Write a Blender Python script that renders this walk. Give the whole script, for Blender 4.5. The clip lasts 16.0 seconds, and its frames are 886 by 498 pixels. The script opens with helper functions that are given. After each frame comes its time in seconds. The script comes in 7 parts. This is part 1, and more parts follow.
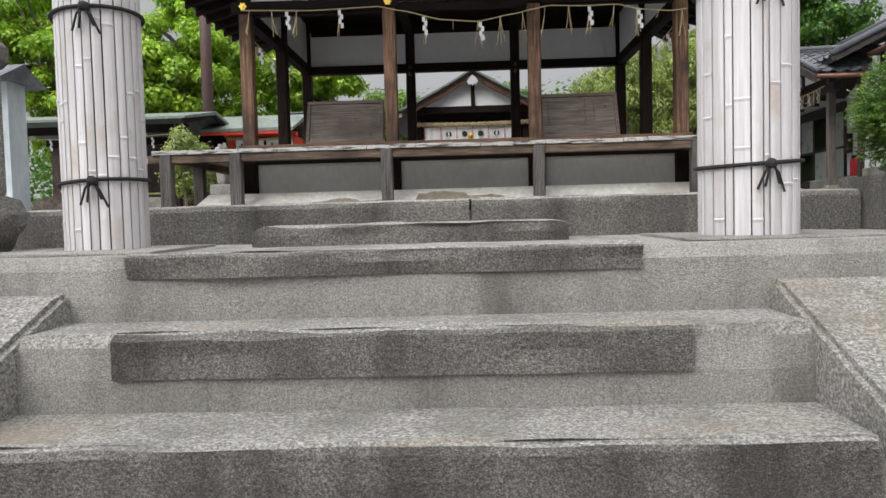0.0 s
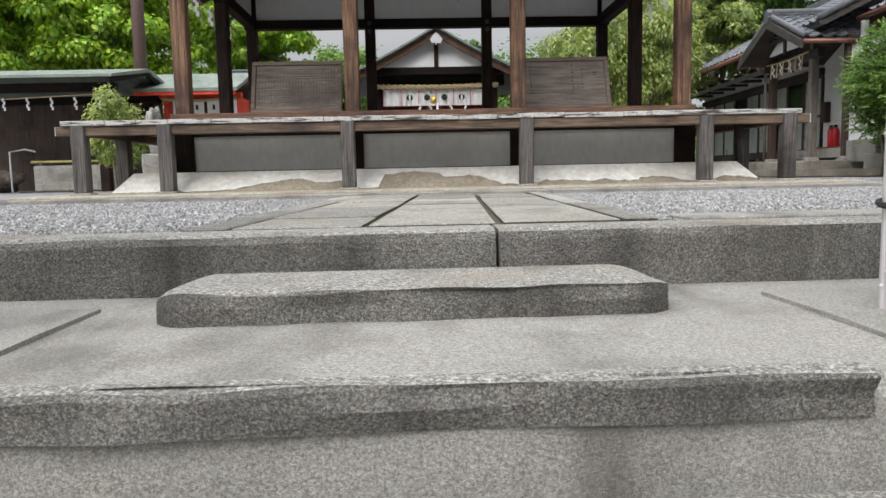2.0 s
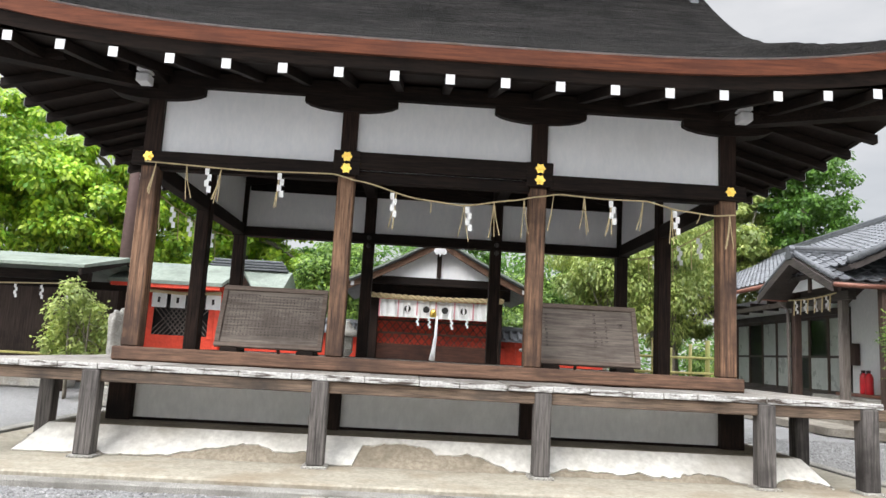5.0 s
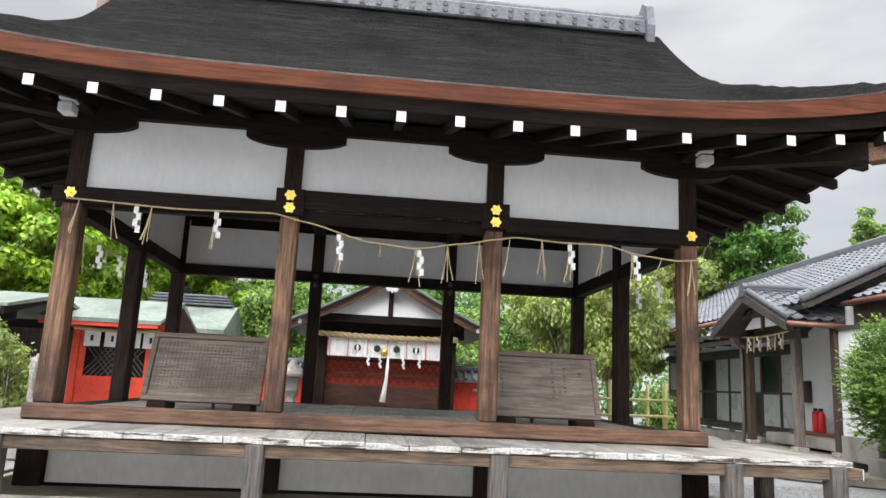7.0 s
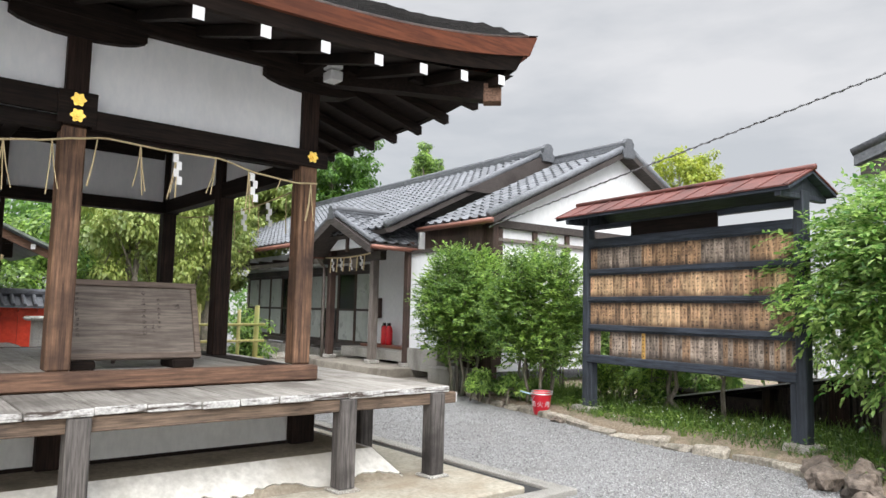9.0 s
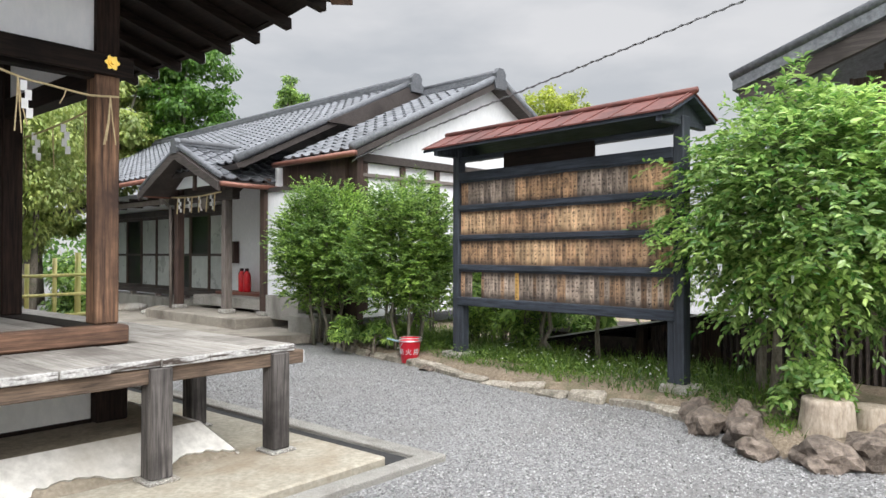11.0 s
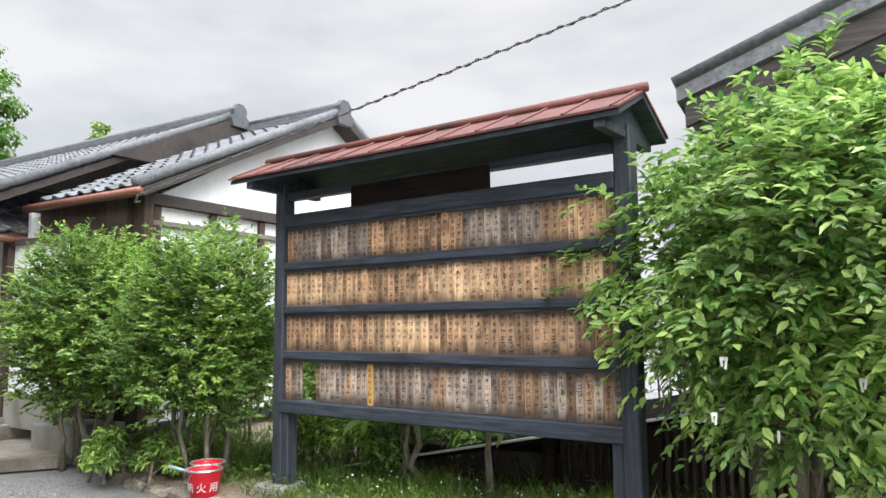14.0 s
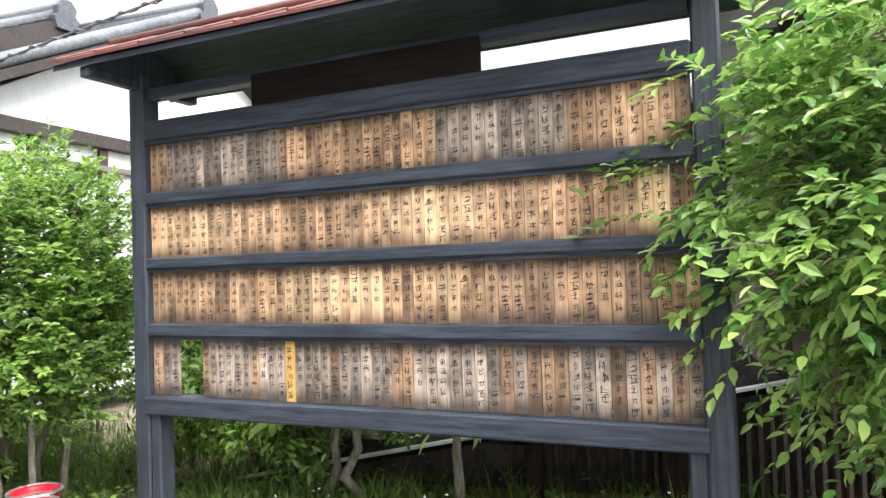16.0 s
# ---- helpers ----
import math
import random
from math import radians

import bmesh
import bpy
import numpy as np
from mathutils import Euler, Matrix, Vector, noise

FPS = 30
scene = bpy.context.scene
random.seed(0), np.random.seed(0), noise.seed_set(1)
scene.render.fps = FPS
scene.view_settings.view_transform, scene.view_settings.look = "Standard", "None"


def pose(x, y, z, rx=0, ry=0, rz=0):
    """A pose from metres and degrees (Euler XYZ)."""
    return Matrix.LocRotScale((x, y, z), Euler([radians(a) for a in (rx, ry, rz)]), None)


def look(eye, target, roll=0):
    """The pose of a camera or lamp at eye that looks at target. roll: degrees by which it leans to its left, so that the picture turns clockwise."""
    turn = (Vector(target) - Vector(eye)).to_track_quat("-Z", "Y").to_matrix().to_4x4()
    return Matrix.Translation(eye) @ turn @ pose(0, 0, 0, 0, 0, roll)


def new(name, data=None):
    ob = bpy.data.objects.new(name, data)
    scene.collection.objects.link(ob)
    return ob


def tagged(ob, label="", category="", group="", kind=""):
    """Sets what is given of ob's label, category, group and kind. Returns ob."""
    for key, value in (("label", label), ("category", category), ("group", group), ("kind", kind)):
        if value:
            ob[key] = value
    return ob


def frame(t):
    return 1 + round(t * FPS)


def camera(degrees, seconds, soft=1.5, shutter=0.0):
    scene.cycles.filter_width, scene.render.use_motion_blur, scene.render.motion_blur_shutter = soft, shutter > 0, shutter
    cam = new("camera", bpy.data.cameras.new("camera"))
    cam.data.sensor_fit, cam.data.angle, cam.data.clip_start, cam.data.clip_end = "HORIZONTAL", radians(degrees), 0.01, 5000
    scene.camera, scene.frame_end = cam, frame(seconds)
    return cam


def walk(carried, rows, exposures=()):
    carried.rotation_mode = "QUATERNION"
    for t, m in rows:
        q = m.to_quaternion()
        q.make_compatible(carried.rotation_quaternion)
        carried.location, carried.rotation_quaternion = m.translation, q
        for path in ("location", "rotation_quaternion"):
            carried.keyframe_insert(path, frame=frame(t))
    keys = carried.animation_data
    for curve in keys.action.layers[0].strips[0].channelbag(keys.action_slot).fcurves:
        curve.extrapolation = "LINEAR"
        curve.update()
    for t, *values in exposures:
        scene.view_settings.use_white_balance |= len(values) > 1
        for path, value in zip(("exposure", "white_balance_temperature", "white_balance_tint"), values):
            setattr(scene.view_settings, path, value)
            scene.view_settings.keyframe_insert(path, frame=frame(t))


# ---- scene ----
cam = camera(64.0, 16.0)
PATH = [
    (0, (-0.069, 0.519, -0.081), (-0.139, 2.515, -0.173), -1.5),
    (0.5, (-0.188, 0.844, -0.057), (-0.129, 2.843, -0.077), -2.0),
    (1, (-0.219, 1.177, -0.087), (-0.139, 3.171, -0.219), -2.8),
    (1.5, (-0.223, 1.468, 0.017), (-0.192, 3.453, -0.231), -2.7),
    (2, (-0.309, 1.716, 0.189), (-0.244, 3.703, -0.021), -1.2),
    (2.5, (-0.281, 1.949, 0.279), (-0.171, 3.941, 0.145), -3.2),
    (3, (-0.295, 2.159, 0.393), (-0.241, 4.145, 0.16), -2.0),
    (3.5, (-0.345, 2.379, 0.553), (-0.303, 4.378, 0.501), 0.3),
    (4, (-0.288, 2.64, 0.676), (-0.222, 4.631, 0.852), 1.0),
    (4.5, (-0.268, 2.872, 0.856), (-0.217, 4.851, 1.141), 2.0),
    (5, (-0.272, 3.091, 1.005), (-0.207, 5.069, 1.294), 3.1),
    (5.2, (-0.259, 3.152, 1.064), (-0.193, 5.13, 1.353), 2.6),
    (7.5, (-0.213, 3.678, 1.240), (0.098, 5.615, 1.630), 3.4),
    (8, (-0.164, 3.963, 1.265), (0.524, 5.812, 1.598), 3.5),
    (8.5, (-0.197, 4.160, 1.281), (0.872, 5.827, 1.561), 3.3),
    (9, (-0.264, 4.314, 1.390), (1.003, 5.852, 1.567), 1.4),
    (9.2, (-0.261, 4.340, 1.399), (1.032, 5.859, 1.543), 0.8),
    (11.3, (0.732, 5.041, 1.393), (2.269, 6.321, 1.411), 0.2),
    (11.5, (0.891, 5.141, 1.386), (2.422, 6.428, 1.418), 0.4),
    (12, (1.250, 5.398, 1.390), (2.793, 6.669, 1.427), 0.3),
    (12.5, (1.657, 5.637, 1.377), (3.245, 6.852, 1.407), 0.8),
    (13, (2.038, 5.884, 1.361), (3.705, 6.989, 1.397), 1.8),
    (13.5, (2.367, 6.199, 1.481), (4.118, 7.157, 1.604), 0.6),
    (14, (2.707, 6.520, 1.499), (4.471, 7.439, 1.705), -0.5),
    (14.5, (2.978, 6.874, 1.492), (4.762, 7.758, 1.681), -1.2),
    (15, (3.335, 7.154, 1.442), (5.175, 7.926, 1.574), -1.7),
    (15.5, (3.711, 7.428, 1.467), (5.596, 8.092, 1.543), -1.8),
    (16, (4.027, 7.769, 1.537), (5.947, 8.326, 1.590), -1.9),
]
EXPOSURES = [(0, -0.12), (1.5, -0.02), (2.5, 0.1), (3.5, 0.15), (4, 0.42), (4.5, 0.58), (5.2, 0.65), (7.5, 0.7), (8.5, 0.85), (9.2, 0.55), (11.5, 0.5), (13, 0.55), (14, 0.78), (14.5, 0.58), (15, 0.66), (15.5, 1.05), (16, 1.3)]
walk(cam, [(t, look(eye, target, roll)) for t, eye, target, roll in PATH], EXPOSURES)

# ---- sky and sun: bright overcast ----
world = bpy.data.worlds.new("overcast_sky")
scene.world = world
world.use_nodes = True
wn, wl = world.node_tree.nodes, world.node_tree.links
wn.clear()
w_out = wn.new("ShaderNodeOutputWorld")
w_bg = wn.new("ShaderNodeBackground")
w_sky = wn.new("ShaderNodeTexSky")
w_sky.sky_type, w_sky.sun_disc = "NISHITA", False
w_sky.sun_elevation, w_sky.sun_rotation = radians(38), radians(211)
w_dim = wn.new("ShaderNodeMix")
w_dim.data_type, w_dim.blend_type = "RGBA", "MULTIPLY"
w_dim.inputs[0].default_value = 1.0
w_dim.inputs[7].default_value = (0.10, 0.10, 0.10, 1)
w_co = wn.new("ShaderNodeTexCoord")
w_map = wn.new("ShaderNodeMapping")
w_map.inputs["Scale"].default_value = (1.5, 1.5, 5.0)
w_noise = wn.new("ShaderNodeTexNoise")
w_noise.inputs["Scale"].default_value = 1.7
w_noise.inputs["Detail"].default_value = 6
w_noise.inputs["Roughness"].default_value = 0.52
w_ramp = wn.new("ShaderNodeValToRGB")
w_ramp.color_ramp.elements[0].position = 0.36
w_ramp.color_ramp.elements[0].color = (0.72, 0.745, 0.785, 1)
w_ramp.color_ramp.elements[1].position = 0.60
w_ramp.color_ramp.elements[1].color = (0.98, 0.98, 1.0, 1)
w_mix = wn.new("ShaderNodeMix")
w_mix.data_type = "RGBA"
w_mix.inputs[0].default_value = 0.9
wl.new(w_co.outputs["Generated"], w_map.inputs[0])
wl.new(w_map.outputs[0], w_noise.inputs["Vector"])
wl.new(w_noise.outputs["Fac"], w_ramp.inputs[0])
wl.new(w_sky.outputs[0], w_dim.inputs[6])
wl.new(w_dim.outputs[2], w_mix.inputs[6])
wl.new(w_ramp.outputs[0], w_mix.inputs[7])
# an overcast sky is about three times as bright overhead as at the horizon
w_xyz = wn.new("ShaderNodeSeparateXYZ")
w_rise = wn.new("ShaderNodeMapRange")
w_rise.inputs["From Min"].default_value, w_rise.inputs["From Max"].default_value = 0.48, 1.0
w_rise.inputs["To Min"].default_value, w_rise.inputs["To Max"].default_value = 0.57, 2.6
wl.new(w_co.outputs["Generated"], w_xyz.inputs[0])
wl.new(w_xyz.outputs[2], w_rise.inputs["Value"])
# and brighter on the side of the hidden sun
w_dot = wn.new("ShaderNodeVectorMath")
w_dot.operation = "DOT_PRODUCT"
w_dot.inputs[1].default_value = (-0.406, -0.676, 0.616)
w_glow = wn.new("ShaderNodeMapRange")
w_glow.interpolation_type = "SMOOTHSTEP"
w_glow.inputs["From Min"].default_value, w_glow.inputs["From Max"].default_value = 0.0, 1.0
w_glow.inputs["To Min"].default_value, w_glow.inputs["To Max"].default_value = 1.0, 2.6
w_both = wn.new("ShaderNodeMath")
w_both.operation = "MULTIPLY"
wl.new(w_co.outputs["Generated"], w_dot.inputs[0])
wl.new(w_dot.outputs["Value"], w_glow.inputs["Value"])
wl.new(w_rise.outputs[0], w_both.inputs[0])
wl.new(w_glow.outputs[0], w_both.inputs[1])
wl.new(w_both.outputs[0], w_bg.inputs["Strength"])
wl.new(w_mix.outputs[2], w_bg.inputs["Color"])
wl.new(w_bg.outputs[0], w_out.inputs[0])

sun = new("sun", bpy.data.lights.new("sun", "SUN"))
sun.data.energy, sun.data.angle, sun.data.color = 1.2, radians(25), (1.0, 0.97, 0.92)
sun.matrix_world = look((-12, -14, 18.2), (0, 6, 0))


# ---- materials ----
def shader(name, rough=0.7, metal=0.0, spec=0.4):
    m = bpy.data.materials.new(name)
    m.use_nodes = True
    b = m.node_tree.nodes["Principled BSDF"]
    b.inputs["Roughness"].default_value = rough
    b.inputs["Metallic"].default_value = metal
    b.inputs["Specular IOR Level"].default_value = spec
    return m, m.node_tree.nodes, m.node_tree.links, b


def node(ns, kind, **values):
    n = ns.new(kind)
    for key, value in values.items():
        n.inputs[key.replace("_", " ")].default_value = value
    return n


def ramp(ns, a, b, p0=0.3, p1=0.7):
    r = ns.new("ShaderNodeValToRGB")
    r.color_ramp.elements[0].position, r.color_ramp.elements[0].color = p0, (*a, 1)
    r.color_ramp.elements[1].position, r.color_ramp.elements[1].color = p1, (*b, 1)
    return r


def mixer(ns, blend="MIX", fac=0.5):
    x = ns.new("ShaderNodeMix")
    x.data_type, x.blend_type = "RGBA", blend
    x.inputs[0].default_value = fac
    return x


def surface(name, dark, light, stain=None, fine=40.0, coarse=2.0, stretch=(1, 1, 1), rough=0.8, bump=0.3, bump_scale=None,
            stain_amount=(0.5, 0.7), per_piece=0.0, per_island=0.0, metal=0.0, spec=0.4, depth=0.01, stain_stretch=(1, 1, 1), mottle=0.14):
    """A worn surface: fine grain between two colours, coarse stains over it, relief from the grain."""
    m, ns, ls, b = shader(name, rough, metal, spec)
    co = ns.new("ShaderNodeTexCoord")
    mp = ns.new("ShaderNodeMapping")
    mp.inputs["Scale"].default_value = stretch
    info = ns.new("ShaderNodeObjectInfo")
    shift = ns.new("ShaderNodeVectorMath")
    shift.operation = "MULTIPLY_ADD"
    shift.inputs[1].default_value = (37.0, 23.0, 51.0)
    ls.new(info.outputs["Random"], shift.inputs[0])
    ls.new(co.outputs["Object"], shift.inputs[2])
    source = shift.outputs[0] if per_piece else co.outputs["Object"]
    ls.new(source, mp.inputs[0])
    n1 = node(ns, "ShaderNodeTexNoise", Scale=fine, Detail=6.0, Roughness=0.65)
    n2 = node(ns, "ShaderNodeTexNoise", Scale=coarse, Detail=5.0, Roughness=0.6)
    ls.new(mp.outputs[0], n1.inputs["Vector"])
    mp2 = ns.new("ShaderNodeMapping")
    mp2.inputs["Scale"].default_value = stain_stretch
    ls.new(source, mp2.inputs[0])
    ls.new(mp2.outputs[0], n2.inputs["Vector"])
    r1 = ramp(ns, dark, light, 0.34, 0.66)
    ls.new(n1.outputs["Fac"], r1.inputs[0])
    n4 = node(ns, "ShaderNodeTexNoise", Scale=fine * 0.21, Detail=4.0, Roughness=0.7)
    ls.new(mp.outputs[0], n4.inputs["Vector"])
    r4 = ramp(ns, (1 - mottle,) * 3, (1 + mottle,) * 3, 0.3, 0.7)
    ls.new(n4.outputs["Fac"], r4.inputs[0])
    mm = mixer(ns, "MULTIPLY", 1.0)
    ls.new(r1.outputs[0], mm.inputs[6])
    ls.new(r4.outputs[0], mm.inputs[7])
    colour = mm.outputs[2]
    if stain:
        r2 = ramp(ns, (0, 0, 0), (1, 1, 1), *stain_amount)
        ls.new(n2.outputs["Fac"], r2.inputs[0])
        mx = mixer(ns)
        ls.new(r2.outputs[0], mx.inputs[0])
        ls.new(colour, mx.inputs[6])
        mx.inputs[7].default_value = (*stain, 1)
        colour = mx.outputs[2]
    for amount, pick in ((per_piece, info.outputs["Random"]), (per_island, None)):
        if amount:
            if pick is None:
                pick = ns.new("ShaderNodeNewGeometry").outputs["Random Per Island"]
            r3 = ramp(ns, (1 - amount,) * 3, (1 + amount,) * 3, 0.0, 1.0)
            ls.new(pick, r3.inputs[0])
            mx = mixer(ns, "MULTIPLY", 1.0)
            ls.new(colour, mx.inputs[6])
            ls.new(r3.outputs[0], mx.inputs[7])
            colour = mx.outputs[2]
    ls.new(colour, b.inputs["Base Color"])
    rr = ns.new("ShaderNodeMapRange")
    rr.inputs["To Min"].default_value, rr.inputs["To Max"].default_value = max(0.05, rough - 0.12), min(1.0, rough + 0.12)
    ls.new(n2.outputs["Fac"], rr.inputs["Value"])
    ls.new(rr.outputs[0], b.inputs["Roughness"])
    if bump:
        bp = node(ns, "ShaderNodeBump", Strength=bump, Distance=depth)
        if bump_scale:
            n3 = node(ns, "ShaderNodeTexNoise", Scale=bump_scale, Detail=4.0, Roughness=0.7)
            ls.new(mp.outputs[0], n3.inputs["Vector"])
            ls.new(n3.outputs["Fac"], bp.inputs["Height"])
        else:
            ls.new(n1.outputs["Fac"], bp.inputs["Height"])
        ls.new(bp.outputs[0], b.inputs["Normal"])
    return m


GRAIN = {"x": (0.06, 1, 1), "y": (1, 0.06, 1), "z": (1, 1, 0.05)}


def wood(name, dark, light, axis, stain=None, fine=60.0, rough=0.7, bump=0.35, amount=(0.5, 0.72), per_piece=0.0, coarse=1.6, spec=0.35):
    return surface(name, dark, light, stain, fine, coarse, GRAIN[axis], rough, bump, None, amount, per_piece, 0.0, 0.0, spec, 0.004)


def plain(name, colour, rough=0.5, metal=0.0, spec=0.5, vary=0.12):
    return surface(name, tuple(c * (1 - vary) for c in colour), tuple(min(1, c * (1 + vary)) for c in colour), None, 12.0, 2.0, (1, 1, 1), rough, 0.05, None,
                   (0.5, 0.7), 0.0, 0.0, metal, spec, 0.002)


def leafy(name, a, b, rough=0.45):
    m, ns, ls, bs = shader(name, rough, 0.0, 0.6)
    geo = ns.new("ShaderNodeNewGeometry")
    r = ramp(ns, a, b, 0.0, 1.0)
    ls.new(geo.outputs["Random Per Island"], r.inputs[0])
    co = ns.new("ShaderNodeTexCoord")
    n = node(ns, "ShaderNodeTexNoise", Scale=1.3, Detail=3.0)
    ls.new(co.outputs["Object"], n.inputs["Vector"])
    r2 = ramp(ns, (0.62, 0.66, 0.6), (1.25, 1.2, 1.0), 0.35, 0.65)
    ls.new(n.outputs["Fac"], r2.inputs[0])
    mx = mixer(ns, "MULTIPLY", 1.0)
    ls.new(r.outputs[0], mx.inputs[6])
    ls.new(r2.outputs[0], mx.inputs[7])
    ls.new(mx.outputs[2], bs.inputs["Base Color"])
    tr = ns.new("ShaderNodeBsdfTranslucent")
    ls.new(mx.outputs[2], tr.inputs["Color"])
    ms = ns.new("ShaderNodeMixShader")
    ms.inputs[0].default_value = 0.45
    ls.new(bs.outputs[0], ms.inputs[1])
    ls.new(tr.outputs[0], ms.inputs[2])
    ls.new(ms.outputs[0], ns["Material Output"].inputs["Surface"])
    return m


def glazing(name, tint, rough=0.03):
    m, ns, ls, b = shader(name, rough, 0.0, 0.5)
    b.inputs["Base Color"].default_value = (*tint, 1)
    b.inputs["Transmission Weight"].default_value = 1.0
    b.inputs["IOR"].default_value = 1.1
    return m


def granite(name, body, dark, pale, soot, grain=150.0, streak=(5.0, 5.0, 1.1), amount=(0.42, 0.66), per_piece=0.0, relief=1.0, rust=None):
    """Speckled stone: crystals in three tones, broad weathering, and soot that has run down it."""
    m, ns, ls, b = shader(name, 0.9, 0.0, 0.3)
    co = ns.new("ShaderNodeTexCoord")
    info = ns.new("ShaderNodeObjectInfo")
    shift = ns.new("ShaderNodeVectorMath")
    shift.operation = "MULTIPLY_ADD"
    shift.inputs[1].default_value = (37.0, 23.0, 51.0)
    ls.new(info.outputs["Random"], shift.inputs[0])
    ls.new(co.outputs["Object"], shift.inputs[2])
    src = shift.outputs[0]
    cells = node(ns, "ShaderNodeTexVoronoi", Scale=grain, Randomness=1.0)
    ls.new(src, cells.inputs["Vector"])
    pick = ns.new("ShaderNodeSeparateColor")
    ls.new(cells.outputs["Color"], pick.inputs[0])
    tones = ramp(ns, dark, pale, 0.12, 0.95)
    mid = tones.color_ramp.elements.new(0.5)
    mid.color = (*body, 1)
    ls.new(pick.outputs[0], tones.inputs[0])
    pits = node(ns, "ShaderNodeTexNoise", Scale=grain * 0.45, Detail=6.0, Roughness=0.7)
    ls.new(src, pits.inputs["Vector"])
    pr = ramp(ns, (0.58, 0.58, 0.58), (1.25, 1.25, 1.25), 0.36, 0.64)
    ls.new(pits.outputs["Fac"], pr.inputs[0])
    mx = mixer(ns, "MULTIPLY", 1.0)
    ls.new(tones.outputs[0], mx.inputs[6])
    ls.new(pr.outputs[0], mx.inputs[7])
    colour = mx.outputs[2]
    mp = ns.new("ShaderNodeMapping")
    mp.inputs["Scale"].default_value = streak
    ls.new(src, mp.inputs[0])
    run = node(ns, "ShaderNodeTexNoise", Scale=1.0, Detail=6.0, Roughness=0.55)
    ls.new(mp.outputs[0], run.inputs["Vector"])
    rr = ramp(ns, (0, 0, 0), (0.75, 0.75, 0.75), *amount)
    ls.new(run.outputs["Fac"], rr.inputs[0])
    ms = mixer(ns)
    ls.new(rr.outputs[0], ms.inputs[0])
    ls.new(colour, ms.inputs[6])
    ms.inputs[7].default_value = (*soot, 1)
    colour = ms.outputs[2]
    if rust:
        warm = node(ns, "ShaderNodeTexNoise", Scale=1.6, Detail=3.0)
        ls.new(src, warm.inputs["Vector"])
        wr = ramp(ns, (0, 0, 0), (0.5, 0.5, 0.5), 0.55, 0.72)
        ls.new(warm.outputs["Fac"], wr.inputs[0])
        mw = mixer(ns)
        ls.new(wr.outputs[0], mw.inputs[0])
        ls.new(colour, mw.inputs[6])
        mw.inputs[7].default_value = (*rust, 1)
        colour = mw.outputs[2]
    if per_piece:
        pp = ramp(ns, (1 - per_piece,) * 3, (1 + per_piece, 1 + per_piece, 1 + per_piece * 0.85), 0.0, 1.0)
        ls.new(info.outputs["Random"], pp.inputs[0])
        mp2 = mixer(ns, "MULTIPLY", 1.0)
        ls.new(colour, mp2.inputs[6])
        ls.new(pp.outputs[0], mp2.inputs[7])
        colour = mp2.outputs[2]
    ls.new(colour, b.inputs["Base Color"])
    bp = node(ns, "ShaderNodeBump", Strength=relief, Distance=0.03)
    ls.new(pits.outputs["Fac"], bp.inputs["Height"])
    ls.new(bp.outputs[0], b.inputs["Normal"])
    return m


def end_grain(name):
    """Sawn plank ends: chalky white paint, flaked off in patches down to dark wood."""
    m = surface(name, (0.28, 0.272, 0.26), (0.56, 0.55, 0.53), (0.055, 0.042, 0.034), 60.0, 1.0, (1, 1, 1), 0.85, 0.4, None, (0.50, 0.60), 0.0, stain_stretch=(4.0, 1.0, 34.0))
    return m


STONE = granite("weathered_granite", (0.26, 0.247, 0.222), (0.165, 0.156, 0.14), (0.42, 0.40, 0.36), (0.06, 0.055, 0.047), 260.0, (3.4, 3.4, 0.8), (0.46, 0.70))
STONE_TOP = granite("pale_granite", (0.44, 0.423, 0.385), (0.28, 0.268, 0.243), (0.66, 0.64, 0.59), (0.19, 0.18, 0.155), 170.0, (3.0, 3.0, 3.0), (0.50, 0.74), rust=(0.40, 0.315, 0.215))
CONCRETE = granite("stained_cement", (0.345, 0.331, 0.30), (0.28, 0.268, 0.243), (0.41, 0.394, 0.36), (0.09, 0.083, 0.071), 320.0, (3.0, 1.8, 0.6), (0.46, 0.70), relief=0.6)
SLAB = granite("granite_paving", (0.42, 0.404, 0.37), (0.25, 0.24, 0.217), (0.62, 0.60, 0.55), (0.21, 0.195, 0.165), 180.0, (3.0, 3.0, 3.0), (0.50, 0.72), 0.28, rust=(0.36, 0.29, 0.21))
END_GRAIN = end_grain("flaking_white_plank_end")
GRAVEL_BED = surface("grey_gravel_bed", (0.095, 0.095, 0.098), (0.37, 0.367, 0.362), (0.20, 0.195, 0.19), 55.0, 0.7, (1, 1, 1), 0.95, 1.0, None, (0.5, 0.7), depth=0.02)
GRAVEL = surface("gravel_chips", (0.17, 0.168, 0.168), (0.36, 0.355, 0.348), None, 30.0, 2.0, (1, 1, 1), 0.9, 0.2, None, (0.5, 0.7), 0.0, 0.58)
PLASTER = surface("white_lime_plaster", (0.82, 0.83, 0.85), (0.88, 0.88, 0.89), (0.76, 0.76, 0.76), 25.0, 0.9, (1, 1, 0.4), 0.85, 0.1, None, (0.6, 0.9), mottle=0.02)
HOUSE_PLASTER = surface("grey_white_house_plaster", (0.66, 0.675, 0.69), (0.74, 0.75, 0.76), (0.58, 0.585, 0.585), 25.0, 0.9, (1, 1, 0.4), 0.85, 0.1, None, (0.55, 0.85), mottle=0.03)
OLD_PLASTER = surface("old_white_plaster", (0.47, 0.455, 0.42), (0.63, 0.615, 0.57), (0.33, 0.305, 0.26), 18.0, 1.4, (1, 1, 0.5), 0.9, 0.2, None, (0.52, 0.75))
